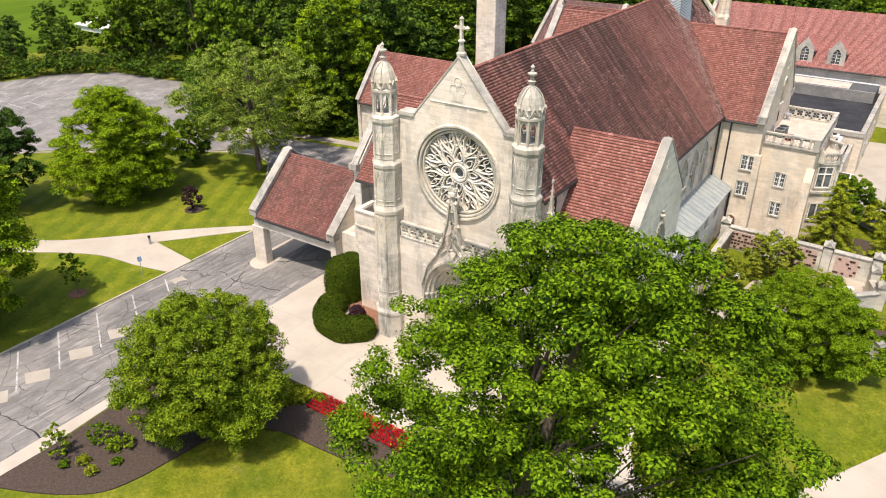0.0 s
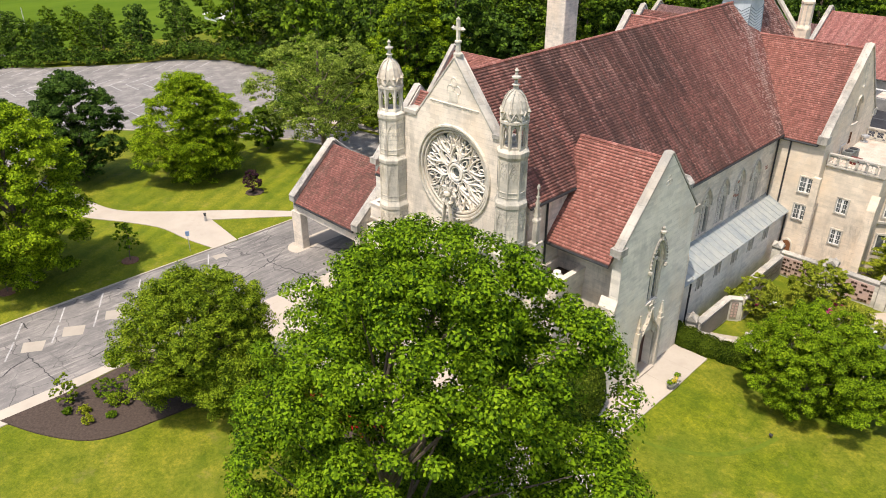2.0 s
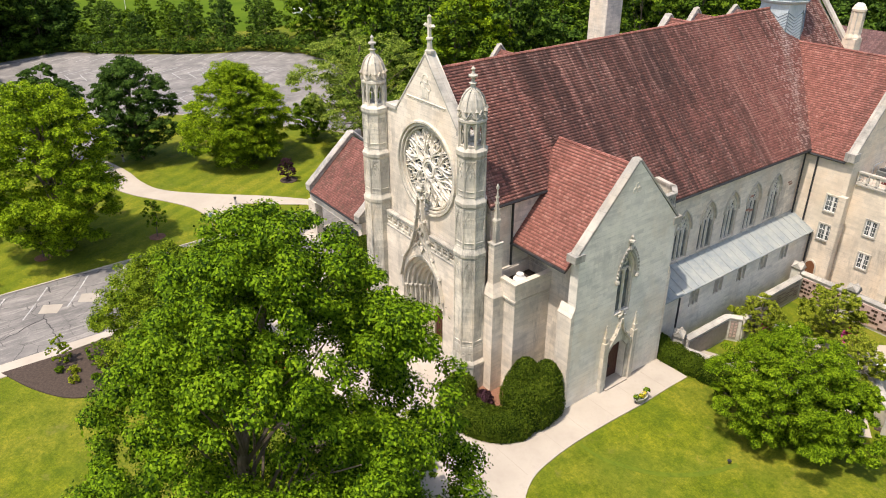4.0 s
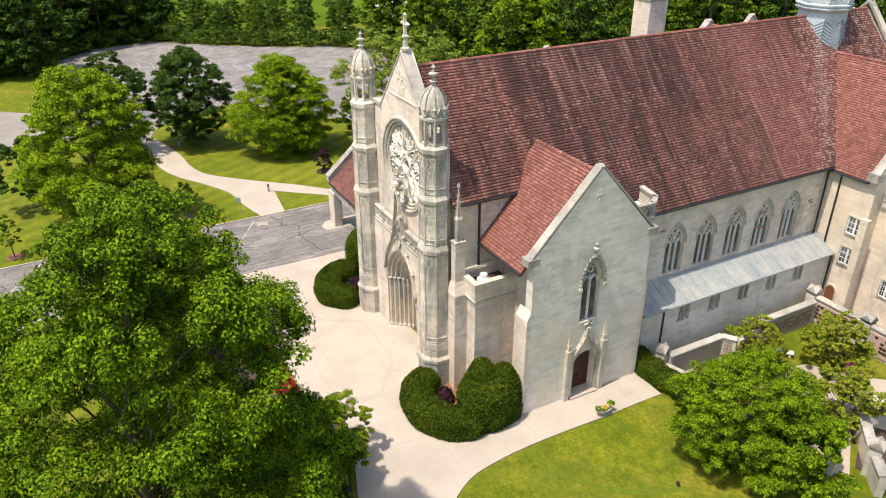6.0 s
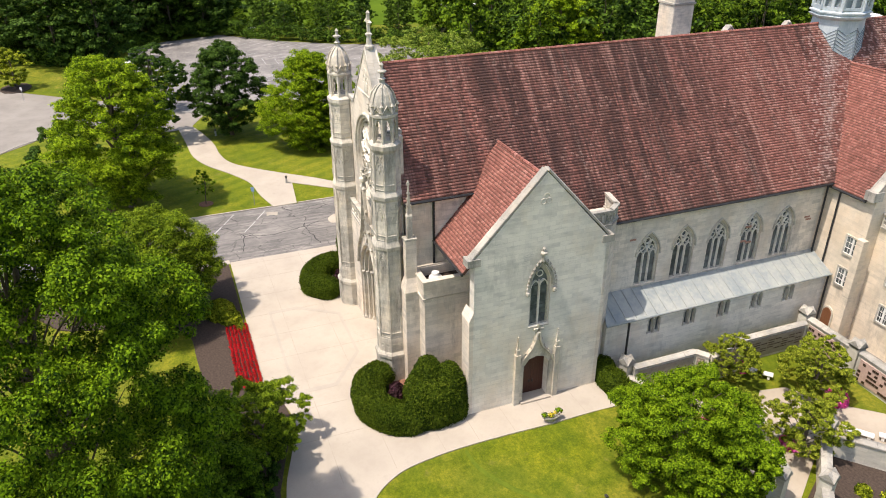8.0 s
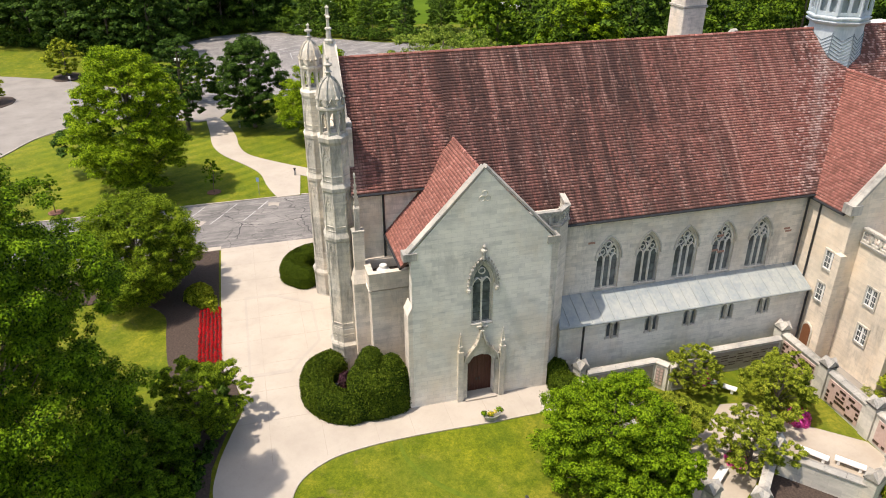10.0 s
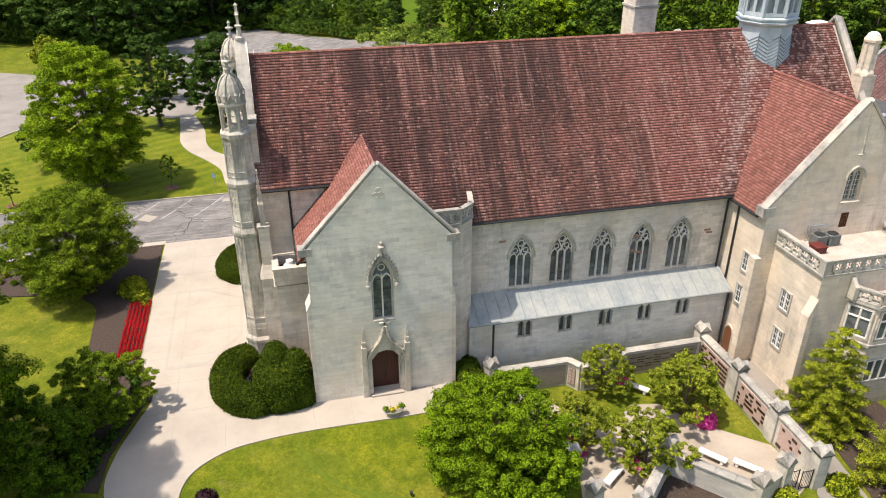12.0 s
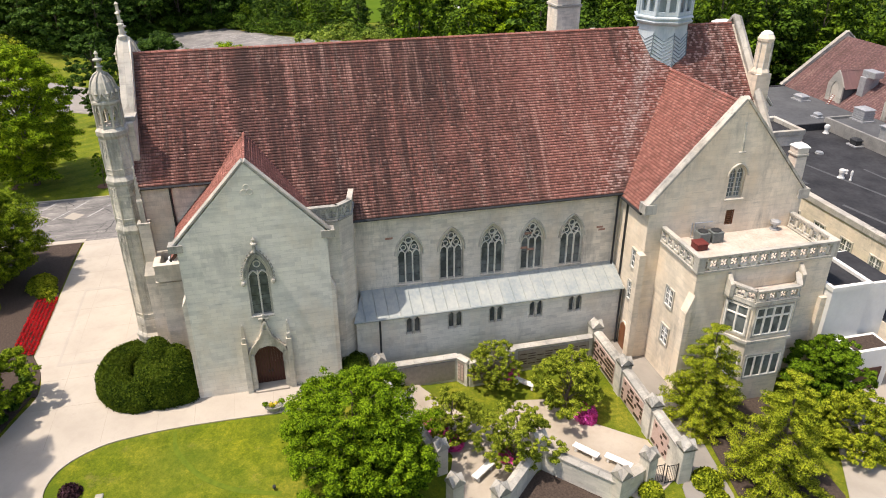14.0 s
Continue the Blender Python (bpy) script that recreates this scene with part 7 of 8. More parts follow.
# ---- planting ----
def leaf_cloud(name, centres, radii, per, size, material, parent, seed, flat=0.75, droop=0.0, label=""):
    """Many small folded leaves in clumps: each clump a loose shell of leaves that face outwards and up."""
    R = np.random.RandomState(seed)
    radii = np.asarray(radii, float)
    each = np.maximum(6, (per * (radii / radii.mean()) ** 1.7)).astype(int)
    C = np.repeat(np.asarray(centres, float), each, axis=0)
    rad = np.repeat(radii, each)
    n = len(C)
    d = R.normal(size=(n, 3))
    d /= np.linalg.norm(d, axis=1)[:, None]
    d[:, 2] = np.where(d[:, 2] < -0.2, -d[:, 2], d[:, 2])
    rr = rad * (0.3 + 0.74 * np.sqrt(R.random_sample(n))) * (1 + 0.35 * (R.random_sample(n) < 0.08))
    P = C + d * rr[:, None] * np.array([1, 1, flat])
    P[:, 2] -= droop * rr
    nrm = d * 1.0 + R.normal(size=(n, 3)) * 0.36 + np.array([0, 0, 0.4])
    nrm /= np.linalg.norm(nrm, axis=1)[:, None]
    t = np.cross(nrm, R.normal(size=(n, 3)))
    t /= np.linalg.norm(t, axis=1)[:, None]
    b = np.cross(nrm, t)
    s = size * R.uniform(0.6, 1.3, (n, 1))
    fold = nrm * s * 0.22
    V = np.stack([P - t * s, P - b * s * 0.62 - fold, P + t * s, P + b * s * 0.62 - fold], 1)
    o = np.arange(n)[:, None] * 4
    F = np.concatenate([o + np.array([[0, 1, 2]]), o + np.array([[0, 2, 3]])])
    return raw(name, V.reshape(-1, 3), F, material, parent, label)


def limb(bm, pts, r0, r1, n=6):
    k = len(pts) - 1
    for i in range(k):
        tube(bm, pts[i], pts[i + 1], r0 + (r1 - r0) * i / k, r0 + (r1 - r0) * (i + 1) / k, n)


def tree(name, seed, height, radius, bare, boughs, clumps, per, leaf, material, label, group="", trunk=None, wide=0.36, point=0.62, bough=0.27, skew=(0, 0), ragged=0.2):
    """A broadleaf tree at the origin: tapered trunk, limbs to boughs, each bough a mound of small leaf clumps, with gaps between."""
    R = random.Random(seed)
    ob = thing(name, (0, 0, 0), label, "tree", group)
    tall = height - bare
    mounds, centres, radii = [], [], []
    swell = [(R.uniform(0, 6.283), R.uniform(0.2, 0.9), R.uniform(-ragged, ragged)) for _ in range(7)]
    for i in range(boughs):
        h = 0.04 + 0.9 * ((i + R.random()) / boughs) ** 0.92
        a = i * 2.39996 + R.uniform(-0.5, 0.5)
        w = (h / wide) ** 0.45 if h < wide else (1 - ((h - wide) / (1 - wide)) ** 1.9) ** point
        f = 1 + sum(k * max(0.0, 1 - (abs((a - sa + 3.14) % 6.283 - 3.14) / 0.9) ** 2 - ((h - sh) / 0.3) ** 2) for sa, sh, k in swell)
        br = radius * bough * R.uniform(0.75, 1.2) * (0.7 + 0.3 * w)
        q = max(0.0, radius * w * f - br * 0.75)
        if R.random() < 0.3:
            q *= R.uniform(0.35, 0.8)
        c = Vector((q * math.cos(a) + skew[0] * h * radius, q * math.sin(a) + skew[1] * h * radius, bare + tall * h - br * 0.35))
        mounds.append(c)
        out = Vector((math.cos(a), math.sin(a), 0.0)) * w * 0.6 + Vector((0, 0, 0.35))
        for _ in range(clumps):
            d = Vector((R.gauss(0, 1), R.gauss(0, 1), R.gauss(0, 1))).normalized()
            d = (d + out * R.uniform(0.1, 1.0)).normalized()
            r = br * R.uniform(0.62, 1.08)
            centres.append((c.x + d.x * r, c.y + d.y * r, c.z + d.z * r * 0.78))
            radii.append(br * R.uniform(0.22, 0.42))
    bm = bmesh.new()
    tr = trunk or height * 0.022
    mid = bare + tall * 0.45
    bend = [(0, 0, -0.6), (R.uniform(-0.1, 0.1), R.uniform(-0.1, 0.1), bare * 0.6), (R.uniform(-0.3, 0.3), R.uniform(-0.3, 0.3), mid), (skew[0] * radius * 0.8, skew[1] * radius * 0.8, bare + tall * 0.85)]
    limb(bm, bend, tr * 1.25, tr * 0.3, 8)
    for c in mounds[::2]:
        z0 = max(bare * 0.8, c.z - (0.2 * tall + 0.5 * math.hypot(c.x, c.y)))
        s = Vector((0, 0, z0))
        limb(bm, [s, s.lerp(c, 0.5) + Vector((0, 0, 0.06 * radius)), c], tr * 0.26, tr * 0.06, 5)
    part("trunk", bm, BARK, ob, "grey-brown trunk and limbs")
    leaf_cloud("crown", centres, radii, per, leaf, material, ob, seed, 0.72)
    return ob


def place(ob, x, y, turn=0.0, size=1.0, sink=0.0):
    ob.matrix_basis = pose(x, y, land(x, y) - sink, 0, 0, turn) @ Matrix.Scale(size, 4)
    return ob


def again(ob, x, y, turn=0.0, size=1.0, tall=1.0):
    c = copy_thing(ob, pose(x, y, land(x, y), 0, 0, turn))
    c.scale = (size, size, size * tall)
    return c


# the big trees by the forecourt
big = place(tree("shade_tree", 11, 25.8, 8.7, 3.0, 108, 12, 285, 0.078, LEAF_BRIGHT, "tall broad shade tree with bright green leaves on the lawn", trunk=0.36, wide=0.32, point=0.66, bough=0.25, skew=(0.22, 0.2), ragged=0.12), -9.6, 20.2, 0)
big.matrix_basis = big.matrix_basis @ Matrix.Diagonal((1.1, 0.94, 1, 1))
place(tree("understory_tree", 15, 6.0, 4.0, 0.6, 34, 11, 140, 0.08, LEAF_OAK, "low dark green tree shaded by the tall one", bough=0.3, point=0.5), -11.2, 26.6, 50)
for i, (x, y, r, h) in enumerate(((-13.4, 28.6, 1.6, 1.9), (-11.2, 29.3, 1.5, 1.5), (-9.2, 28.9, 1.3, 1.3), (-18.0, 29.9, 1.5, 1.6))):
    place(tree("border_shrub", 140 + i, h, r, 0.1, 20, 8, 60, 0.07, LEAF_OAK, "leafy green shrub in the shaded border", trunk=0.05, bough=0.34, point=0.5, ragged=0.3), x, y, 70 * i, 1, -0.1)
place(tree("dogwood_tree", 12, 10.2, 5.9, 0.9, 112, 13, 130, 0.075, LEAF_DOG, "dense rounded tree with light green layered leaves beside the bed", wide=0.4, bough=0.27, point=0.5, ragged=0.1), -36.8, 25.0, 10)
place(tree("garden_tree", 13, 5.9, 3.4, 1.0, 40, 11, 170, 0.065, LEAF_DOG, "low leafy green tree beside the forecourt walk", bough=0.27, point=0.5), -15.7, 30.5, 0)
place(tree("maple_tree", 14, 8.3, 4.8, 0.6, 62, 13, 150, 0.07, LEAF_MAPLE, "rounded bright green maple on the front lawn", bough=0.28, point=0.5), -3.5, 56.0, 70)
place(tree("maple_tree", 16, 6.0, 3.3, 0.6, 30, 12, 130, 0.08, LEAF_MAPLE, "small bright green maple beside the court entrance", bough=0.3, point=0.5), -0.5, 57.9, 20)

# park trees
place(tree("park_tree", 21, 18.9, 7.4, 1.4, 74, 13, 140, 0.115, LEAF_PARK, "large green park tree on the mown lawn", wide=0.32, point=0.6, bough=0.32), -66.5, 22.3, 0)
place(tree("park_tree", 22, 14.3, 7.2, 1.0, 84, 13, 130, 0.11, LEAF_PARK, "broad bright green park tree on the mown lawn", wide=0.28, point=0.72, bough=0.32), -80.6, 48.6, 0)
place(tree("oak_tree", 23, 17.4, 10.2, 4.0, 70, 10, 84, 0.12, LEAF_GREY, "open spreading oak with visible limbs by the drive", wide=0.4, point=0.45, bough=0.2, ragged=0.3), -73.8, 64.4, 0)
place(tree("park_tree", 24, 14.8, 5.8, 1.5, 52, 12, 120, 0.13, LEAF_DARK, "dark green upright park tree beside the path", wide=0.34, bough=0.34), -91.0, 37.4, 0)
place(tree("park_tree", 25, 15.0, 5.4, 2.4, 40, 10, 105, 0.13, LEAF_DARK, "open dark green tree behind the park tree", bough=0.28, ragged=0.3), -92.5, 27.0, 0)
place(tree("park_tree", 26, 6.6, 3.2, 1.0, 28, 9, 80, 0.13, LEAF_OAK, "small rounded tree in the park lawn", bough=0.38), -83.8, 61.2, 0)
place(tree("park_tree", 27, 8.0, 4.2, 1.4, 20, 8, 90, 0.18, LEAF_DOG, "yellow-green tree beside the entrance road", bough=0.32), -110.0, 27.0, 0)
place(tree("park_tree", 28, 9.5, 4.6, 1.4, 22, 8, 90, 0.2, LEAF_GOLD, "yellow-green tree on a mulch island", bough=0.32), -137.0, 1.5, 0, 0.85)
place(tree("park_tree", 38, 5.6, 2.6, 1.0, 14, 7, 60, 0.16, LEAF_GOLD, "small yellow-green tree on a mulch island", bough=0.34), -119.6, -7.6, 0)
place(tree("park_tree", 29, 9.0, 4.4, 2.0, 20, 8, 90, 0.2, LEAF_DARK, "dark tree near the drive", bough=0.3), -76.0, 15.0, 0)
for x, y, r in ((-119.6, -7.6, 4.5), (-137, 1.5, 4.0)):
    drape("mulch_island", [(x + r * math.cos(a * 0.6283), y + r * 0.7 * math.sin(a * 0.6283)) for a in range(10)], 0.16, MULCH, 2, label="kerbed island of dark mulch", category="flower bed")
place(tree("park_tree", 39, 20.5, 8.0, 1.5, 66, 12, 110, 0.15, LEAF_PARK, "tall bright green tree behind the rear drive", wide=0.36, point=0.6, bough=0.3), -81.0, 89.5, 0)
place(tree("park_tree", 40, 9.0, 5.0, 0.8, 36, 10, 90, 0.14, LEAF_DOG, "spreading light green tree behind the oak", bough=0.32, point=0.5), -78.0, 79.5, 0)
# young trees in mulch rings
young = tree("young_tree", 31, 4.6, 1.5, 1.3, 14, 5, 40, 0.11, LEAF_BRIGHT, "slender young tree in a mulch ring", "young trees on the lawn", trunk=0.06, bough=0.3)
place(young, -63.9, 31.0, 0)
again(young, -66.2, 19.6, 80, 0.95)
again(young, -62.5, 12.5, 200, 1.05)
for x, y in ((-63.9, 31.0), (-66.2, 19.6), (-62.5, 12.5)):
    drape("mulch_ring", [(x + 0.9 * math.cos(a * 0.6283), y + 0.9 * math.sin(a * 0.6283)) for a in range(10)], 0.06, MULCH_RED, 2, 0.08, "ring of brown mulch", "mulch", "")
place(tree("purple_bush", 32, 3.3, 1.3, 0.4, 16, 8, 50, 0.11, LEAF_PURPLE, "dark purple ornamental bush on the lawn", bough=0.33), -70.5, 50.5, 0)
drape("mulch_ring", [(-70.5 + 1.2 * math.cos(a * 0.6283), 50.5 + 1.2 * math.sin(a * 0.6283)) for a in range(10)], 0.06, MULCH, 2, 0.08, "ring of dark mulch", "mulch", "")

# court trees and conifers
court = tree("crab_apple", 41, 4.7, 2.7, 0.8, 44, 9, 84, 0.06, LEAF_COURT, "small olive-green ornamental tree in the court", "trees in the memorial court", trunk=0.12, bough=0.25, point=0.45, ragged=0.35)
place(court, -12.4, 68.2, 0, 0.86)
again(court, -7.0, 63.4, 70, 0.9)
again(court, -8.4, 72.8, 150, 1.1)
again(court, -3.6, 67.0, 230, 1.05)


def conifer(name, seed, height, radius, label):
    """A loose golden conifer: tiers of drooping sprays round a straight stem."""
    R = random.Random(seed)
    ob = thing(name, (0, 0, 0), label, "conifer", "golden conifers below the wing")
    centres, radii = [], []
    bm = bmesh.new()
    tube(bm, (0, 0, -0.5), (0, 0, height * 0.95), 0.2, 0.03, 7)
    tiers = 13
    for i in range(tiers):
        z = height * (0.1 + 0.86 * i / (tiers - 1))
        r = radius * (1 - i / tiers) ** 0.6 * R.uniform(0.82, 1.1)
        k = max(1, int(10 * (1 - i / tiers)) + 3)
        for j in range(k):
            a = 6.283 * (j + R.random() * 0.8) / k
            q = r * R.uniform(0.75, 1.12)
            tip = (q * math.cos(a), q * math.sin(a), z - 0.2 * q + R.uniform(-0.2, 0.2))
            if i < 8:
                tube(bm, (0, 0, z), tip, 0.05, 0.015, 4)
            for f in (0.45, 0.75, 1.0):
                centres.append((tip[0] * f, tip[1] * f, z + (tip[2] - z) * f))
                radii.append(0.2 + 0.26 * q / radius * (1.1 - 0.4 * f) + 0.06)
    part("trunk", bm, BARK, ob)
    leaf_cloud("foliage", centres, radii, 210, 0.055, LEAF_GOLD, ob, seed, 0.45, 0.2)
    return ob


gold = place(conifer("golden_conifer", 51, 9.0, 3.0, "loose yellow-green conifer below the wing wall"), -4.7, 82.3, 0)
again(gold, 2.2, 83.6, 130, 1.06)
place(tree("garden_shrub", 52, 5.6, 3.2, 0.2, 48, 11, 110, 0.08, LEAF_OAK, "large green shrub beside the white annex", bough=0.3, point=0.5), -4.6, 93.0, 0)
place(tree("flowering_shrub", 53, 4.2, 3.2, 0.1, 44, 10, 100, 0.075, LEAF_GOLD, "pale yellow-green shrub beside the annex", bough=0.3, point=0.5), 0.6, 92.0, 0)


# clipped yews: a solid core clothed in short sprays
def yew(name, at, lumps, label, material=None, leaf=0.06, per_m2=190, category="hedge"):
    material = material or LEAF_YEW
    x0, y0 = at
    ob = thing(name, (x0, y0, land(x0, y0)), label, category)
    bm = bmesh.new()
    P, N = [], []
    R = np.random.RandomState(int(abs(x0 * 31 + y0 * 7)) % 9999)
    for cx, cy, rx, ry, h, sq in lumps:
        z = land(cx, cy)
        rings, n = [], 20
        prof = [(0.9, 0.0), (1.0, 0.25), (0.98, 0.55), (0.88, 0.78), (0.62, 0.93), (0.25, 1.0)] if sq else [(0.92, 0.0), (1.0, 0.2), (0.93, 0.48), (0.74, 0.74), (0.42, 0.93), (0.12, 1.0)]
        for f, t in prof:
            rings.append([bm.verts.new((cx + rx * 0.95 * f * math.cos(6.2832 * k / n), cy + ry * 0.95 * f * math.sin(6.2832 * k / n), z - 0.1 + h * 0.96 * t)) for k in range(n)])
        for a, b in zip(rings, rings[1:]):
            for k in range(n):
                bm.faces.new((a[k], a[(k + 1) % n], b[(k + 1) % n], b[k]))
        bm.faces.new(rings[-1])
        m = int(per_m2 * (math.pi * (rx + ry) * h + math.pi * rx * ry))
        t = R.random_sample(m)
        th = R.random_sample(m) * 6.2832
        fr = np.interp(t, [p[1] for p in prof], [p[0] for p in prof])
        top = R.random_sample(m) < 0.25
        fr = np.where(top, fr * np.sqrt(R.random_sample(m)), fr)
        t = np.where(top, np.interp(fr, [p[0] for p in prof[::-1]][:5], [p[1] for p in prof[::-1]][:5]), t)
        d = np.stack([np.cos(th), np.sin(th), 0.25 + 1.1 * t ** 3], 1)
        d /= np.linalg.norm(d, axis=1)[:, None]
        wob = 1 + 0.05 * np.sin(th * 5 + cx) * np.sin(t * 9)
        P.append(np.stack([cx + rx * fr * wob * np.cos(th), cy + ry * fr * wob * np.sin(th), z - 0.05 + h * t], 1) + R.normal(size=(m, 3)) * 0.05)
        N.append(d)
    part("core", bm, LEAF_YEW if material is LEAF_YEW else material, ob, "dense dark inner foliage")
    P, N = np.concatenate(P), np.concatenate(N)
    m = len(P)
    nrm = N + R.normal(size=(m, 3)) * 0.5
    nrm /= np.linalg.norm(nrm, axis=1)[:, None]
    t = np.cross(nrm, R.normal(size=(m, 3)))
    t /= np.linalg.norm(t, axis=1)[:, None]
    b = np.cross(nrm, t)
    s = leaf * R.uniform(0.6, 1.4, (m, 1))
    V = np.stack([P - t * s, P + b * s * 0.7, P + t * s, P - b * s * 0.7 + nrm * s * 0.5], 1)
    o = np.arange(m)[:, None] * 4
    raw("foliage", V.reshape(-1, 3), np.concatenate([o + np.array([[0, 1, 2]]), o + np.array([[0, 2, 3]])]), material, ob)
    return ob


yew("yew_hedge", (-40.6, 43.9), [(-40.7, 43.9, 1.75, 1.7, 4.3, True), (-40.2, 44.6, 1.5, 1.4, 4.5, True)], "tall clipped dark green yew beside the front")


def hedge_run(pts, wide, high):
    """Lumps close together along a bent line, so that they read as one clipped hedge."""
    line = curve_pts(pts, 5)
    return [(x, y, wide, wide, high * (1 + 0.03 * math.sin(2.7 * i)), True) for i, (x, y) in enumerate(line)]


yew("yew_hedge", (-38.0, 39.5), hedge_run([(-40.0, 41.6), (-39.4, 40.1), (-38.0, 39.1), (-36.4, 38.9), (-35.2, 39.8)], 1.25, 1.75), "low clipped dark green yew hedge curving round a turret")
yew("yew_hedge", (-18.3, 39.2), hedge_run([(-20.2, 40.4), (-19.6, 39.5), (-18.4, 39.05), (-16.8, 39.1), (-15.4, 39.9), (-14.7, 41.2)], 1.22, 1.95), "low clipped green yew hedge curving round the turret foot")
yew("yew_hedge", (-15.5, 43.2), [(-15.5, 43.2, 2.1, 2.2, 3.9, True), (-15.8, 42.9, 1.5, 1.5, 5.0, False), (-15.1, 44.3, 1.45, 1.4, 4.6, False), (-14.9, 42.2, 1.3, 1.3, 3.5, False)], "tall rounded dark green yew beside the porch")
yew("box_hedge", (-12, 57.6), [(-15.2, 57.4, 1.2, 1.1, 1.7, True), (-13.6, 57.5, 1.3, 1.2, 1.5, True), (-12.0, 57.7, 1.3, 1.2, 1.4, True), (-10.4, 58.0, 1.3, 1.2, 1.4, True), (-8.8, 58.3, 1.3, 1.2, 1.4, True)], "long clipped green hedge beside the court wall")
yew("spreading_yew", (-35.0, 29.9), [(-35.4, 29.9, 1.7, 1.3, 1.1, False), (-34.0, 30.6, 1.1, 0.9, 0.9, False)], "low yellow-green spreading shrub in the bed", LEAF_GOLD, 0.11)
yew("hosta_clump", (-32.0, 31.3), [(-32.4, 31.3, 0.6, 0.4, 0.5, False), (-33.6, 31.2, 0.5, 0.4, 0.4, False)], "pale yellow-green leafy clump at the bed's edge", LEAF_GOLD, 0.16, 60, "shrub")
yew("purple_barberry", (-18.3, 41.4), [(-18.4, 41.3, 0.7, 0.6, 1.2, False)], "dark purple bush between the yews", LEAF_PURPLE, 0.1, 90, "shrub")
yew("purple_barberry", (-37.2, 41.8), [(-37.3, 41.7, 0.8, 0.7, 1.3, False)], "dark purple bush between the yews", LEAF_PURPLE, 0.1, 90, "shrub")
for i, (x, y, r, h, mat, label) in enumerate(((-43.2, 17.0, 1.0, 2.7, LEAF_DOG, "loose upright green shrub in the mulch bed"), (-42.2, 19.5, 1.1, 1.2, LEAF_OAK, "low spreading green shrub in the mulch bed"), (-40.4, 19.6, 1.0, 0.9, LEAF_DOG, "low spreading green shrub in the mulch bed"), (-41.2, 17.4, 0.5, 0.6, LEAF_GOLD, "small yellow-green shrub in the mulch bed"), (-39.8, 17.1, 0.5, 0.55, LEAF_GOLD, "small yellow-green shrub in the mulch bed"), (-42.0, 16.4, 0.35, 0.5, LEAF_OAK, "small green shrub in the mulch bed"), (-39.2, 18.6, 0.4, 0.4, LEAF_OAK, "small green shrub in the mulch bed"))):
    place(tree("garden_bush", 120 + i, h, r, 0.1, 16, 6, 32, 0.06, mat, label, trunk=0.03, bough=0.34, point=0.5, ragged=0.35), x, y, 40 * i, 1, -0.1)
for x, y, r, h, mat, label in ((1.2, 75.0, 0.8, 1.0, LEAF_GOLD, "round yellow-green shrub by the gate"), (1.3, 79.2, 1.0, 1.1, LEAF_GOLD, "round yellow-green shrub by the gate"), (3.1, 78.9, 0.8, 1.0, LEAF_GOLD, "round yellow-green shrub by the gate"), (1.0, 68.0, 0.5, 0.7, LEAF_GOLD, "small yellow-green shrub in the court bed"), (2.2, 69.2, 0.6, 0.8, LEAF_GOLD, "small yellow-green shrub in the court bed"), (2.8, 66.8, 0.5, 0.7, LEAF_OAK, "small green shrub in the court bed"), (-6.4, 37.8, 0.7, 0.6, LEAF_PURPLE, "low reddish bush at the lawn's edge")):
    yew("garden_bush", (x, y), [(x, y, r, r, h, False)], label, mat, 0.085, 150, "shrub")
for x, y, r, h in ((-6.9, 73.9, 0.85, 1.4), (-7.9, 62.4, 1.0, 0.7), (-6.6, 63.3, 0.9, 0.6), (-9.2, 61.9, 0.8, 0.6), (-4.4, 66.8, 0.8, 0.6), (-13.0, 70.0, 0.6, 0.8)):
    yew("azalea", (x, y), [(x, y, r, r * 0.9, h, False)], "pink flowering azalea in the memorial court", PINK_FLOWER, 0.1, 120, "flower bush")
for x, y in ((-21.0, 32.0), (-20.1, 32.4), (-19.0, 32.5), (-17.8, 32.8), (-16.6, 32.4), (-15.2, 31.9), (-14.0, 31.5), (-12.8, 31.2), (-11.6, 30.8), (-10.4, 30.6), (-13.4, 30.4), (-11.0, 29.8)):
    yew("ground_cover", (x, y - 0.4), [(x, y - 0.4, 0.5, 0.45, 0.5, False)], "blue-green leafy clump at the bed's edge", LEAF_DARK, 0.12, 70, "shrub")

# the red bedding
bed = thing("red_flower_bed", (-28, 31, land(-28, 31)), "bed of red bedding flowers in straight rows", "flower bed")
for row in range(6):
    y = 30.15 + row * 0.31
    cs = [(x + random.uniform(-0.05, 0.05), y + 0.02 * row + random.uniform(-0.04, 0.04), land(x, y) + 0.22) for x in np.arange(-32.5, -23.4, 0.26)]
    tagged(leaf_cloud("flower_bedding", cs, [0.16] * len(cs), 46, 0.05, RED_FLOWER, bed, 60 + row, 0.8), kind="stuff")

# woods beyond the parking
far_kinds = []
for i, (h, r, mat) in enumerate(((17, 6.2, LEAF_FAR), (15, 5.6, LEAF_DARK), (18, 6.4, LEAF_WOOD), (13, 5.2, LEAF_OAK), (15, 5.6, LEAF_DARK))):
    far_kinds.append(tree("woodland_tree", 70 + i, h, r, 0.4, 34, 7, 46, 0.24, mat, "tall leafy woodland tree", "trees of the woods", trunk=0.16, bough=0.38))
R = random.Random(9)


def near_line(p, line):
    best = 1e9
    for a, b in zip(line, line[1:]):
        a, b, q = Vector(a), Vector(b), Vector(p)
        t = max(0, min(1, (q - a).dot(b - a) / (b - a).length_squared))
        best = min(best, (q - a.lerp(b, t)).length)
    return best


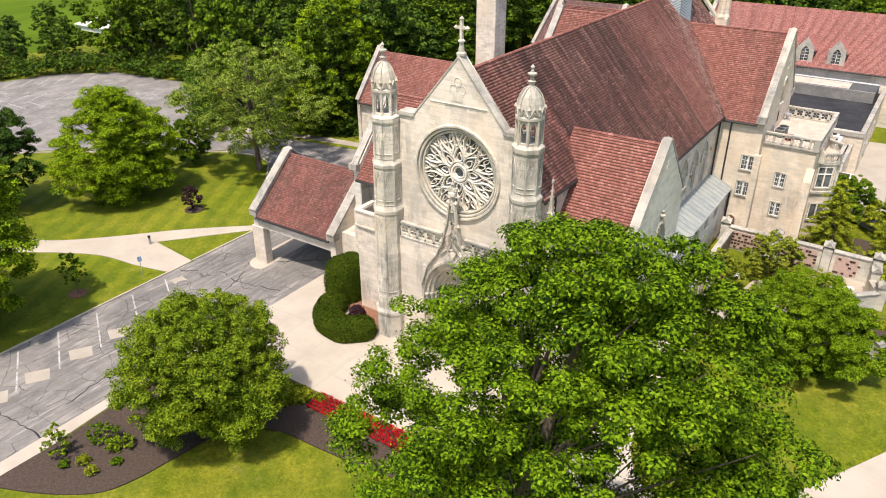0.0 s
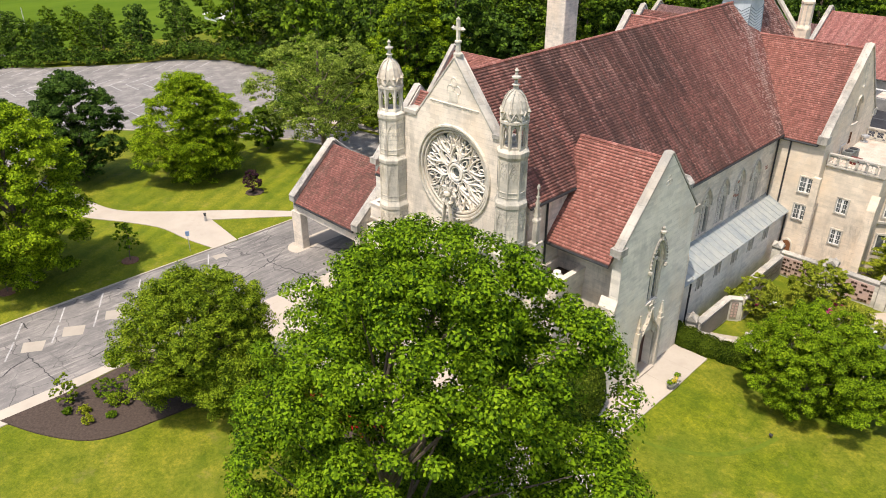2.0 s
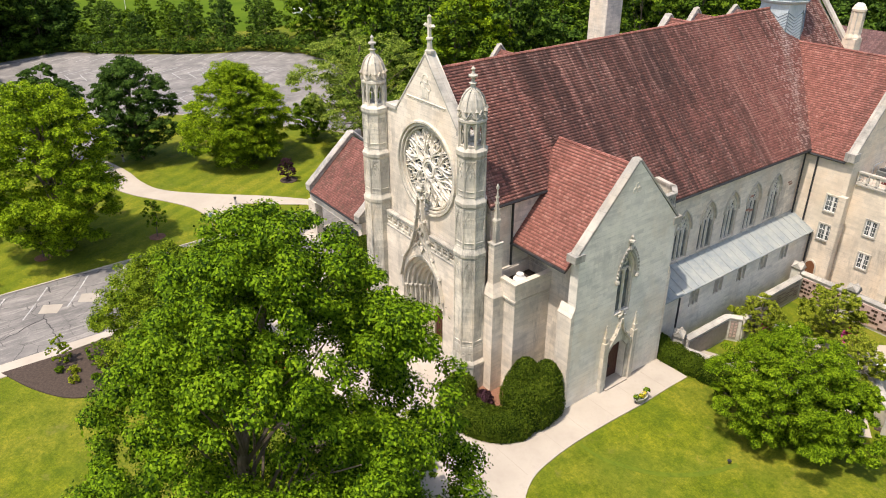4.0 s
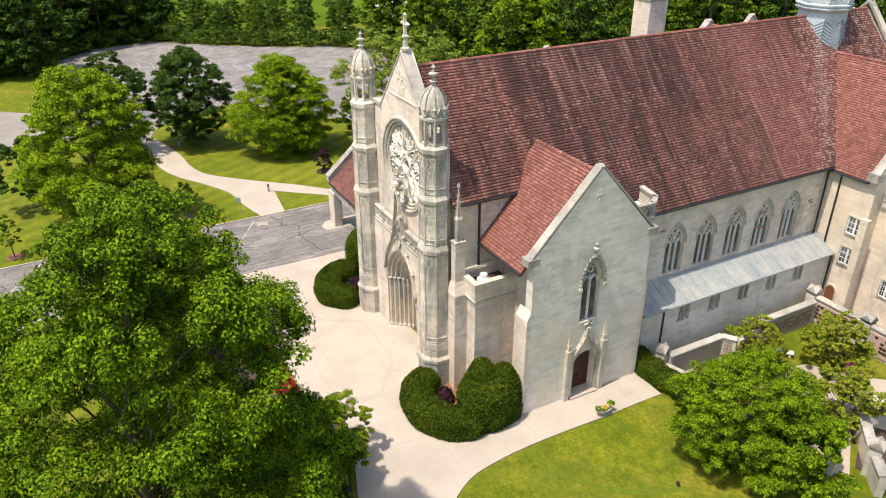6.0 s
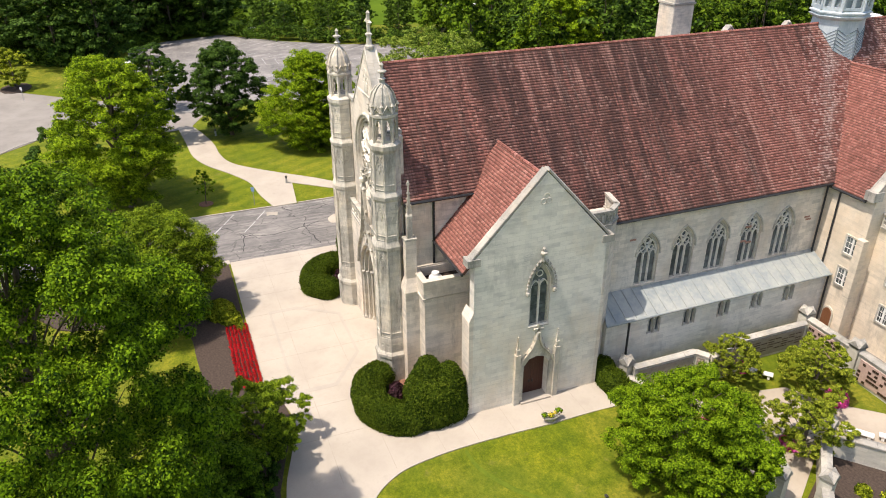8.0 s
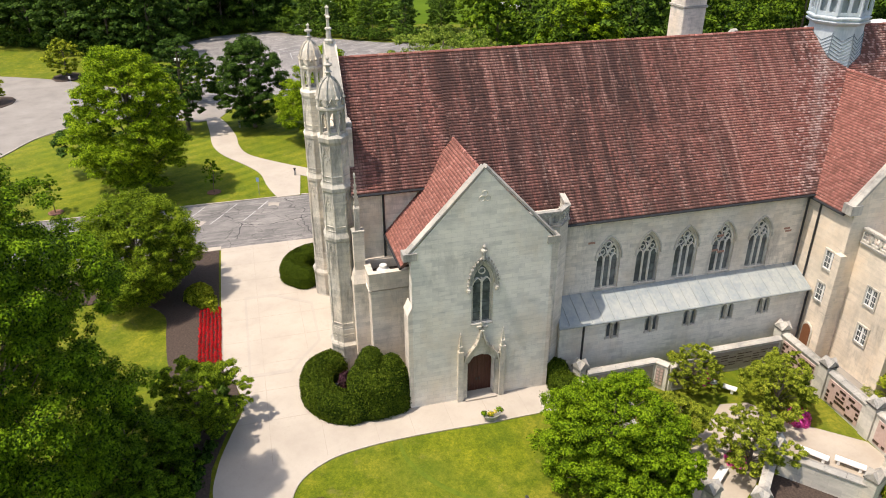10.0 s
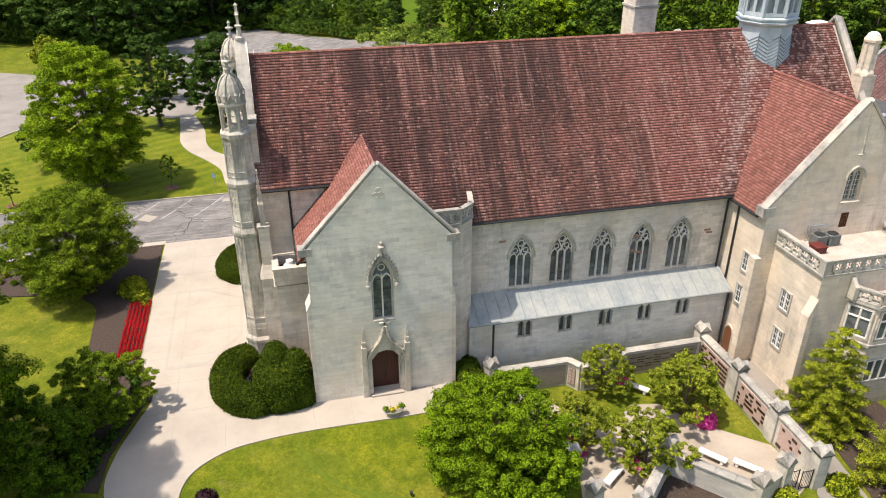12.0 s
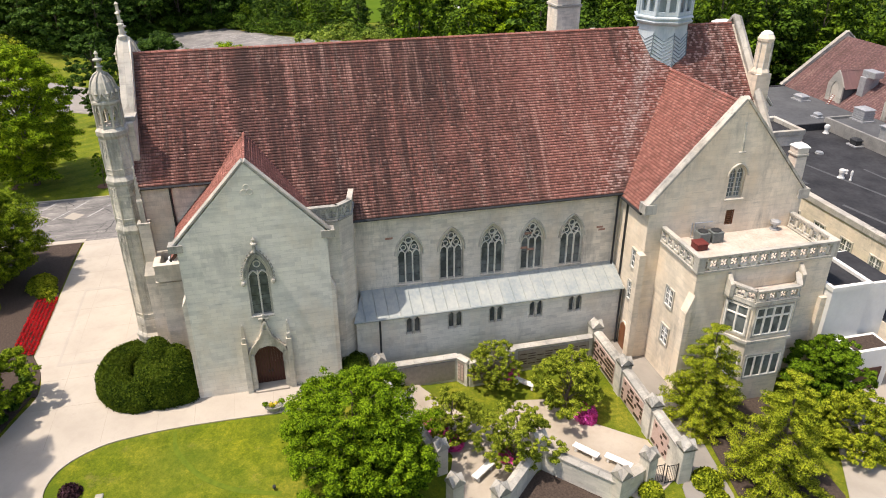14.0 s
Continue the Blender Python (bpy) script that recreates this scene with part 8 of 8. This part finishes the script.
FIELD = [(-300, 48), (-194, 62), (-178, 88), (-186, 118), (-200, 150), (-320, 220)]
KEEP = [LOT, [(-60, -40), (-60, 64), (-92, 64), (-104, 52), (-102, 20), (-92, 4), (-60, -8)], [(-70, 76), (20, 76), (24, 158), (-72, 158)], FIELD, [(-190, 100), (-172, 100), (-172, 120), (-190, 120)]]
WOODS = [
    ([(-245, -80), (-190, -60), (-180, -24), (-169, -8), (-159, 1), (-151, 9), (-149, 19.5), (-166, 19.5), (-175, 29), (-179, 44), (-186, 50), (-240, 44)], 10.0, 1.25),
    ([(-143, 92), (-118, 95), (-104, 86), (-96, 78), (-84, 80), (-74, 84), (-74, 98), (-76, 120), (-76, 160), (-20, 161), (60, 161), (120, 160), (110, 230), (-60, 250), (-150, 210), (-178, 140), (-172, 118), (-160, 100)], 11.5, 1.25),
    ([(-194, 46), (-176, 46), (-164, 60), (-155, 74), (-150, 84), (-160, 92), (-176, 76)], 8.2, 0.62),
]
first = [True] * 5
count = 0
for poly, gap, size, edge in zip(*zip(*WOODS), (WOODS[0][0][2:], WOODS[1][0][:12], WOODS[2][0])):
    xs, ys = [p[0] for p in poly], [p[1] for p in poly]
    placed = []
    for _ in range(2600):
        p = (R.uniform(min(xs), max(xs)), R.uniform(min(ys), max(ys)))
        if not within(p, poly) or any(within(p, k) for k in KEEP) or any((p[0] - q[0]) ** 2 + (p[1] - q[1]) ** 2 < gap * gap * 0.62 for q in placed):
            continue
        if near_line(p, LOT + LOT[:1]) < (1.5 if poly is WOODS[0][0] else 4.0) or near_line(p, edge) > 36:
            continue
        placed.append(p)
        # the west wood takes the dark kinds: dark species, plus shade put into colour
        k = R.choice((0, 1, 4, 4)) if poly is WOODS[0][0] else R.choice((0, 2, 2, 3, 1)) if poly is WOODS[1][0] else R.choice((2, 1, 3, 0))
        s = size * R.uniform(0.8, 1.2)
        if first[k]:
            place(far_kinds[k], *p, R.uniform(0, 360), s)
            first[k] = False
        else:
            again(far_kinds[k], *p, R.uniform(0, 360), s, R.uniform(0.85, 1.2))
        count += 1
# the canopy's depth behind the nearer trees, one mass
cs, rs = [], []
for poly, gap, size in WOODS[:2]:
    xs, ys = [p[0] for p in poly], [p[1] for p in poly]
    for _ in range(5200 if poly is WOODS[0][0] else 9500):
        p = (R.uniform(min(xs), max(xs)), R.uniform(min(ys), max(ys)))
        if within(p, poly) and not any(within(p, k) for k in KEEP) and near_line(p, LOT + LOT[:1]) > 7:
            cs.append((*p, land(*p) + R.uniform(1.0, 14.5)))
            rs.append(R.uniform(1.3, 2.6))
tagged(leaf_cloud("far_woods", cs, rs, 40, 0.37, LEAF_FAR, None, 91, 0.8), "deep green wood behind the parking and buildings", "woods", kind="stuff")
# undergrowth along the woods' edge, one continuous thicket
cs = []
for line in (LOT[4:14] + [(-152, 14), (-157, 3), (-166, -5), (-177, -22)], [(-95, 75.6), (-84, 79.5), (-73, 82), (-70, 90)]):
    for a, b in zip(line, line[1:]):
        a, b = Vector(a), Vector(b)
        for i in range(int((b - a).length / 0.6)):
            p = a.lerp(b, i * 0.6 / (b - a).length)
            d = (p - Vector((-125, 55))).normalized()
            p = p + d * R.uniform(-0.9, 3.6)
            cs.append((p.x, p.y, land(p.x, p.y) + R.uniform(0.3, 3.0)))
# dark leaf again: shade at the wood's foot is put into its colour
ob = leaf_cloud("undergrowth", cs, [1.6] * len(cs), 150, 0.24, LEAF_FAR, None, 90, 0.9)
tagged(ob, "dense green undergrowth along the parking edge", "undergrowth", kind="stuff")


# ---- the memorial court ----
def court_wall(p, q, top=1.45, width=0.55, label="low pale stone court wall with grey coping"):
    """A wall that steps with the land, with a ridged coping."""
    p, q = Vector(p), Vector(q)
    base = min(land(*p), land(*q)) - 0.6
    d = (q - p)
    ang = math.degrees(math.atan2(d.y, d.x))
    m = pose(p.x, p.y, 0, 0, 0, ang)
    ob = thing("court_wall", (p.x, p.y, land(*p)), label, "wall", "walls of the memorial court", "structure")
    bm = bmesh.new()
    block(bm, 0, d.length, -width / 2, width / 2, base, top - 0.18, m)
    part("wall_body", bm, COURT_STONE, ob)
    n = max(1, round(d.length / 1.3))
    for i in range(n):
        bm = bmesh.new()
        a, b = d.length * i / n + 0.01, d.length * (i + 1) / n - 0.01
        w = width / 2 + 0.09
        rows = [[bm.verts.new(m @ Vector((x, y, z))) for y, z in ((-w, top - 0.18), (w, top - 0.18), (w, top - 0.08), (0, top + 0.06), (-w, top - 0.08))] for x in (a, b)]
        for k in range(5):
            bm.faces.new((rows[0][k], rows[0][(k + 1) % 5], rows[1][(k + 1) % 5], rows[1][k]))
        bm.faces.new(rows[0][::-1])
        bm.faces.new(rows[1])
        part("coping_stone", bm, COPING, ob)
    return ob


def pier(x, y, top=1.75, w=0.5, turn=0.0):
    z = land(x, y)
    ob = thing("court_pier", (x, y, z), "square stone pier with gabled grey cap", "pier", "piers of the memorial court", "structure")
    m = pose(x, y, 0, 0, 0, turn)
    bm = bmesh.new()
    block(bm, -w, w, -w, w, z - 0.6, top, m)
    part("shaft", bm, COURT_STONE, ob)
    bm = bmesh.new()
    e = w + 0.08
    for a, b in ((0, 1), (1, 0)):
        pts = [(-e, top), (e, top), (e, top + 0.1), (0, top + 0.62), (-e, top + 0.1)]
        r = [[bm.verts.new(m @ (Vector((u, s * e, v)) if a == 0 else Vector((s * e, u, v)))) for u, v in pts] for s in (-1, 1)]
        for k in range(5):
            bm.faces.new((r[0][k], r[0][(k + 1) % 5], r[1][(k + 1) % 5], r[1][k]))
        bm.faces.new(r[0][::-1])
        bm.faces.new(r[1])
    part("cap", bm, COPING, ob, "cross-gabled weathered cap")


NP = [(-14.6, 77.9), (-9.2, 77.9), (-4.2, 77.8), (0.4, 77.7)]
for i, (a, b) in enumerate(zip(NP, NP[1:])):
    w = court_wall((a[0] + 0.5, a[1]), (b[0] - 0.5, b[1]), 1.5, 0.62)
    x0, x1 = a[0] + 0.85, b[0] - 0.85
    y = 77.9 - 0.05 * i - 0.35
    part("niche_panel", boxed(x0, x1, y - 0.03, y + 0.1, -0.95, 1.05), NICHE, w, "pink granite niche panel")
    plate = None
    for r in range(5):
        for c in range(11):
            keep = random.Random(i * 100 + r * 17 + c).random()
            if keep > (0.82, 0.55, 0.2)[i]:
                continue
            u = x0 + (c + 0.5) * (x1 - x0) / 11
            z = -0.75 + r * 0.38
            if plate is None:
                plate = part("plaque", boxed(-0.13, 0.13, -0.02, 0.02, -0.1, 0.1), PLATE, w, "small dark bronze plaque")
                plate.location = (u, y - 0.05, z)
            else:
                o = link("plaque", plate.data, None, w)
                o.location = (u, y - 0.05, z)
for x, y in NP:
    pier(x, y, 1.7, 0.44)
WP = [((-14.0, 59.6), (-14.0, 65.6)), ((-14.0, 65.6), (-13.0, 66.3)), ((-13.0, 66.3), (-13.0, 69.2)), ((-13.0, 69.2), (-14.0, 70.4)), ((-14.0, 70.4), (-14.0, 77.3))]
for i, (a, b) in enumerate(WP):
    w = court_wall(a, b, 1.3, 0.5)
    d = Vector(b) - Vector(a)
    face = pose(*a, 0, 0, 0, math.degrees(math.atan2(d.y, d.x)))
    lo, hi = 0.3, d.length - 0.3
    part("niche_panel", boxed(lo, hi, -0.31, -0.22, -0.9, 0.92, 0.0, face), TAUPE, w, "taupe stone niche front")
    if i in (1, 3):
        for r in range(5):
            for c in range(2):
                part("plaque", boxed(lo + 0.06 + c * (hi - lo) / 2, lo - 0.06 + (c + 1) * (hi - lo) / 2, -0.33, -0.3, -0.7 + r * 0.31, -0.5 + r * 0.31, 0.0, face), NICHE, w)
    if i in (2, 4):
        for r in range(5):
            for c in range(int((hi - lo) / 0.75)):
                if (r * 3 + c * 5 + i) % 7 < 5:
                    part("plaque", boxed(lo + 0.15 + c * 0.75, lo + 0.78 + c * 0.75, -0.33, -0.3, -0.45 + r * 0.24, -0.37 + r * 0.24, 0.0, face), PLATE, w)
for a, b in (((-14.2, 59.2), (-9.6, 60.4)), ((-9.6, 60.4), (-4.5, 61.6)), ((-3.1, 68.5), (0.7, 64.6)), ((0.7, 64.6), (2.5, 63.0)), ((-2.8, 68.9), (1.2, 72.5)), ((1.2, 72.5), (0.4, 74.6))):
    court_wall(a, b, 0.75 if a[0] > -4 else 0.55)
for x, y, t in ((-14.4, 59.2, 1.5), (-9.6, 60.4, 1.2), (-4.0, 61.7, 1.3), (-0.6, 61.9, 1.3), (-3.1, 68.5, 1.4), (0.8, 64.5, 1.3), (1.3, 72.6, 1.2), (0.4, 75.0, 1.5)):
    pier(x, y, t, 0.42, 20)
gate = thing("court_gate", (0.4, 76.3, land(0.4, 76.3)), "black iron gate in the court wall", "gate")
for s, y0, y1 in ((0, 75.5, 76.3), (1, 76.4, 77.2)):
    bm = bmesh.new()
    z = land(0.4, 76.3)
    for y in (y0, y1):
        tube(bm, (0.4 + 0.2 * s, y, z), (0.4 + 0.2 * s, y, z + 1.7), 0.04, 0.04, 6)
    for zz in (0.15, 1.6):
        tube(bm, (0.4 + 0.2 * s, y0, z + zz), (0.4 + 0.2 * s, y1, z + zz), 0.03, 0.03, 6)
    leaf_ = part("gate_leaf", bm, DARK_METAL, gate)
    for k in range(1, 6):
        bm = bmesh.new()
        y = y0 + (y1 - y0) * k / 6
        tube(bm, (0.4 + 0.2 * s, y, z + 0.15), (0.4 + 0.2 * s, y, z + 1.6), 0.015, 0.015, 5)
        part("bar", bm, DARK_METAL, leaf_)


def bench(x, y, turn):
    z = land(x, y) + 0.06
    ob = thing("stone_bench", (0, 0, 0), "backless white stone bench on the court path", "bench", "benches in the court")
    part("seat", boxed(-1.0, 1.0, -0.27, 0.27, 0.36, 0.48, 0.02), WHITE_PAINT, ob)
    for s in (-1, 1):
        part("leg", boxed(s * 0.7 - 0.1, s * 0.7 + 0.1, -0.22, 0.22, 0.0, 0.36, 0.015), WHITE_PAINT, ob)
    ob.matrix_basis = pose(x, y, z, 0, 0, turn)
    return ob


b0 = bench(-3.3, 72.3, 38)
for x, y, t in ((-1.8, 74.1, 41), (-3.2, 64.6, -54), (-11.7, 70.7, 42)):
    copy_thing(b0, pose(x, y, land(x, y) + 0.06, 0, 0, t))

# planter before the porch door
pl = thing("planter", (-11.5, 50.9, land(-11.5, 50.9)), "oval pale stone planter with yellow flowers", "planter")
bm = bmesh.new()
z = land(-11.5, 50.9) + 0.085
lathe(bm, [(0.3, 0.0), (0.34, 0.1), (0.5, 0.42), (0.56, 0.46), (0.56, 0.54), (0.46, 0.54), (0.44, 0.46)], 16, (0, 0, 0))
bmesh.ops.transform(bm, matrix=pose(-11.5, 50.9, z) @ Matrix.Diagonal((0.7, 1.25, 0.9, 1)), verts=bm.verts[:])
part("bowl", bm, CARVED, pl)
tagged(leaf_cloud("green_leaves", [(-11.5, 50.3, z + 0.7), (-11.5, 51.5, z + 0.75), (-11.4, 50.8, z + 0.6)], [0.25, 0.3, 0.25], 120, 0.07, LEAF_BRIGHT, pl, 3), kind="stuff")
tagged(leaf_cloud("yellow_flowers", [(-11.3, 50.7, z + 0.72), (-11.4, 51.1, z + 0.74)], [0.22, 0.22], 80, 0.05, YELLOW_FLOWER, pl, 4), kind="stuff")


# small fixtures
def sign(x, y, turn, h, face, label):
    z = land(x, y)
    ob = thing("sign_post", (x, y, z), label, "sign")
    bm = bmesh.new()
    tube(bm, (x, y, z - 0.2), (x, y, z + h), 0.04, 0.04, 6)
    part("post", bm, GALV, ob)
    part("sign_plate", boxed(-0.2, 0.2, -0.02, 0.02, h - 0.55, h, 0.0, pose(x, y, z, 0, 0, turn) @ Matrix.Translation((0, -0.06, 0))), face, ob, "plain coloured sign plate")


BLUE = plain_material("sign_blue", (0.16, 0.27, 0.46), (0.24, 0.36, 0.55), 3, 0.5)
sign(-61.4, 36.6, 60, 2.4, BLUE, "steel post with small blue sign beside the drive")
sign(-126.8, 4.0, 70, 2.6, WHITE_PAINT, "post with white sign on a mulch island")
for x, y in ((-67.0, 41.6), (-91.5, 34.9)):
    z = land(x, y)
    ob = thing("path_light", (x, y, z), "short grey bollard light beside the path", "bollard light")
    bm = bmesh.new()
    lathe(bm, [(0.14, -0.1), (0.14, 0.75)], 10, (x, y, z))
    part("post", bm, GALV, ob)
    bm = bmesh.new()
    lathe(bm, [(0.11, 0.75), (0.11, 0.95), (0.19, 0.98), (0.17, 1.06), (0.02, 1.1)], 10, (x, y, z))
    part("cap", bm, DARK_METAL, ob)
for x, y in ((-3.6, 50.6),):
    z = land(x, y)
    ob = thing("flood_light", (x, y, z), "small dark ground floodlight in the lawn", "floodlight")
    bm = bmesh.new()
    tube(bm, (x, y, z - 0.1), (x, y, z + 0.3), 0.03, 0.03, 6)
    part("stake", bm, DARK_METAL, ob)
    part("head", boxed(-0.13, 0.13, -0.1, 0.1, 0.22, 0.38, 0.03, pose(x, y, z)), DARK_METAL, ob)
part_stone = boxed(-5.9, -5.3, 39.4, 39.9, 0.38, 0.5, 0.04)
tagged(part("marker_stone", part_stone, COPING), "flat pale marker stone in the lawn", "stone")

# far things
def parked_car(x, y, turn, paint, label):
    ob = thing("car", (0, 0, 0), label, "car")
    bm = bmesh.new()
    prism(bm, [(-2.2, 0.35), (2.2, 0.35), (2.25, 0.75), (1.5, 0.92), (-1.9, 0.98), (-2.25, 0.8)], south(-0.88), 1.76)
    bmesh.ops.bevel(bm, geom=bm.edges[:], offset=0.06, segments=1, affect="EDGES")
    part("body", bm, paint, ob)
    bm = bmesh.new()
    prism(bm, [(-1.75, 0.95), (0.95, 0.9), (0.3, 1.42), (-1.25, 1.45)], south(-0.74), 1.48)
    part("cabin", bm, GLASS, ob, "dark car windows")
    part("roof", boxed(-1.2, 0.28, -0.7, 0.7, 1.42, 1.48, 0.02), paint, ob)
    for wx in (-1.4, 1.4):
        for wy in (-0.8, 0.8):
            bm = bmesh.new()
            tube(bm, (wx, wy - 0.1, 0.32), (wx, wy + 0.1, 0.32), 0.32, 0.32, 12)
            part("wheel", bm, TAR, ob)
    ob.matrix_basis = pose(x, y, land(x, y) + 0.05, 0, 0, turn)
    return ob


parked_car(-145.4, 22.6, 65, WHITE_PAINT, "white car parked at the edge of the lot")
ob = thing("utility_box", (-175.0, 52.3, land(-175, 52.3)), "white utility box at the edge of the lot", "utility box")
part("body", boxed(-176.0, -174.0, 51.4, 53.2, land(-175, 52.3) - 0.1, land(-175, 52.3) + 1.3, 0.05), WHITE_PAINT, ob)
part("lid", boxed(-176.1, -173.9, 51.3, 53.3, land(-175, 52.3) + 1.3, land(-175, 52.3) + 1.4, 0.03), GALV, ob)
ob = thing("goal_post", (-201, 64, -1.4), "white goal posts on a playing field", "goal")
bm = bmesh.new()
for y in (61.5, 66.5):
    tube(bm, (-201, y, -1.6), (-201, y, 5.5), 0.09, 0.09, 6)
tube(bm, (-201, 61.5, 1.6), (-201, 66.5, 1.6), 0.09, 0.09, 6)
part("frame", bm, WHITE_PAINT, ob)
ob = thing("field_shed", (-183, 112, -1.4), "long low white building beyond the trees", "building")
part("wall", boxed(-190, -177.5, 110, 121, -1.6, -0.1), PALE_WALL, ob)
bm = bmesh.new()
prism(bm, [(109.6, -0.1), (121.4, -0.1), (121.4, 0.1), (115.5, 0.9), (109.6, 0.1)], east(-177.2), 13.1)
part("roof", bm, PALE_WALL, ob, "low white metal roof")
ob = thing("red_barn", (-205, 140, -1.4), "small red barn with white roof", "barn")
part("wall", boxed(-210, -200, 134, 146, -1.6, 4.5), RED_BRICK, ob)
bm = bmesh.new()
prism(bm, [(133.5, 4.5), (146.5, 4.5), (140, 7.5)], east(-199.6), 10.8)
part("roof", bm, PALE_WALL, ob, "white metal roof")
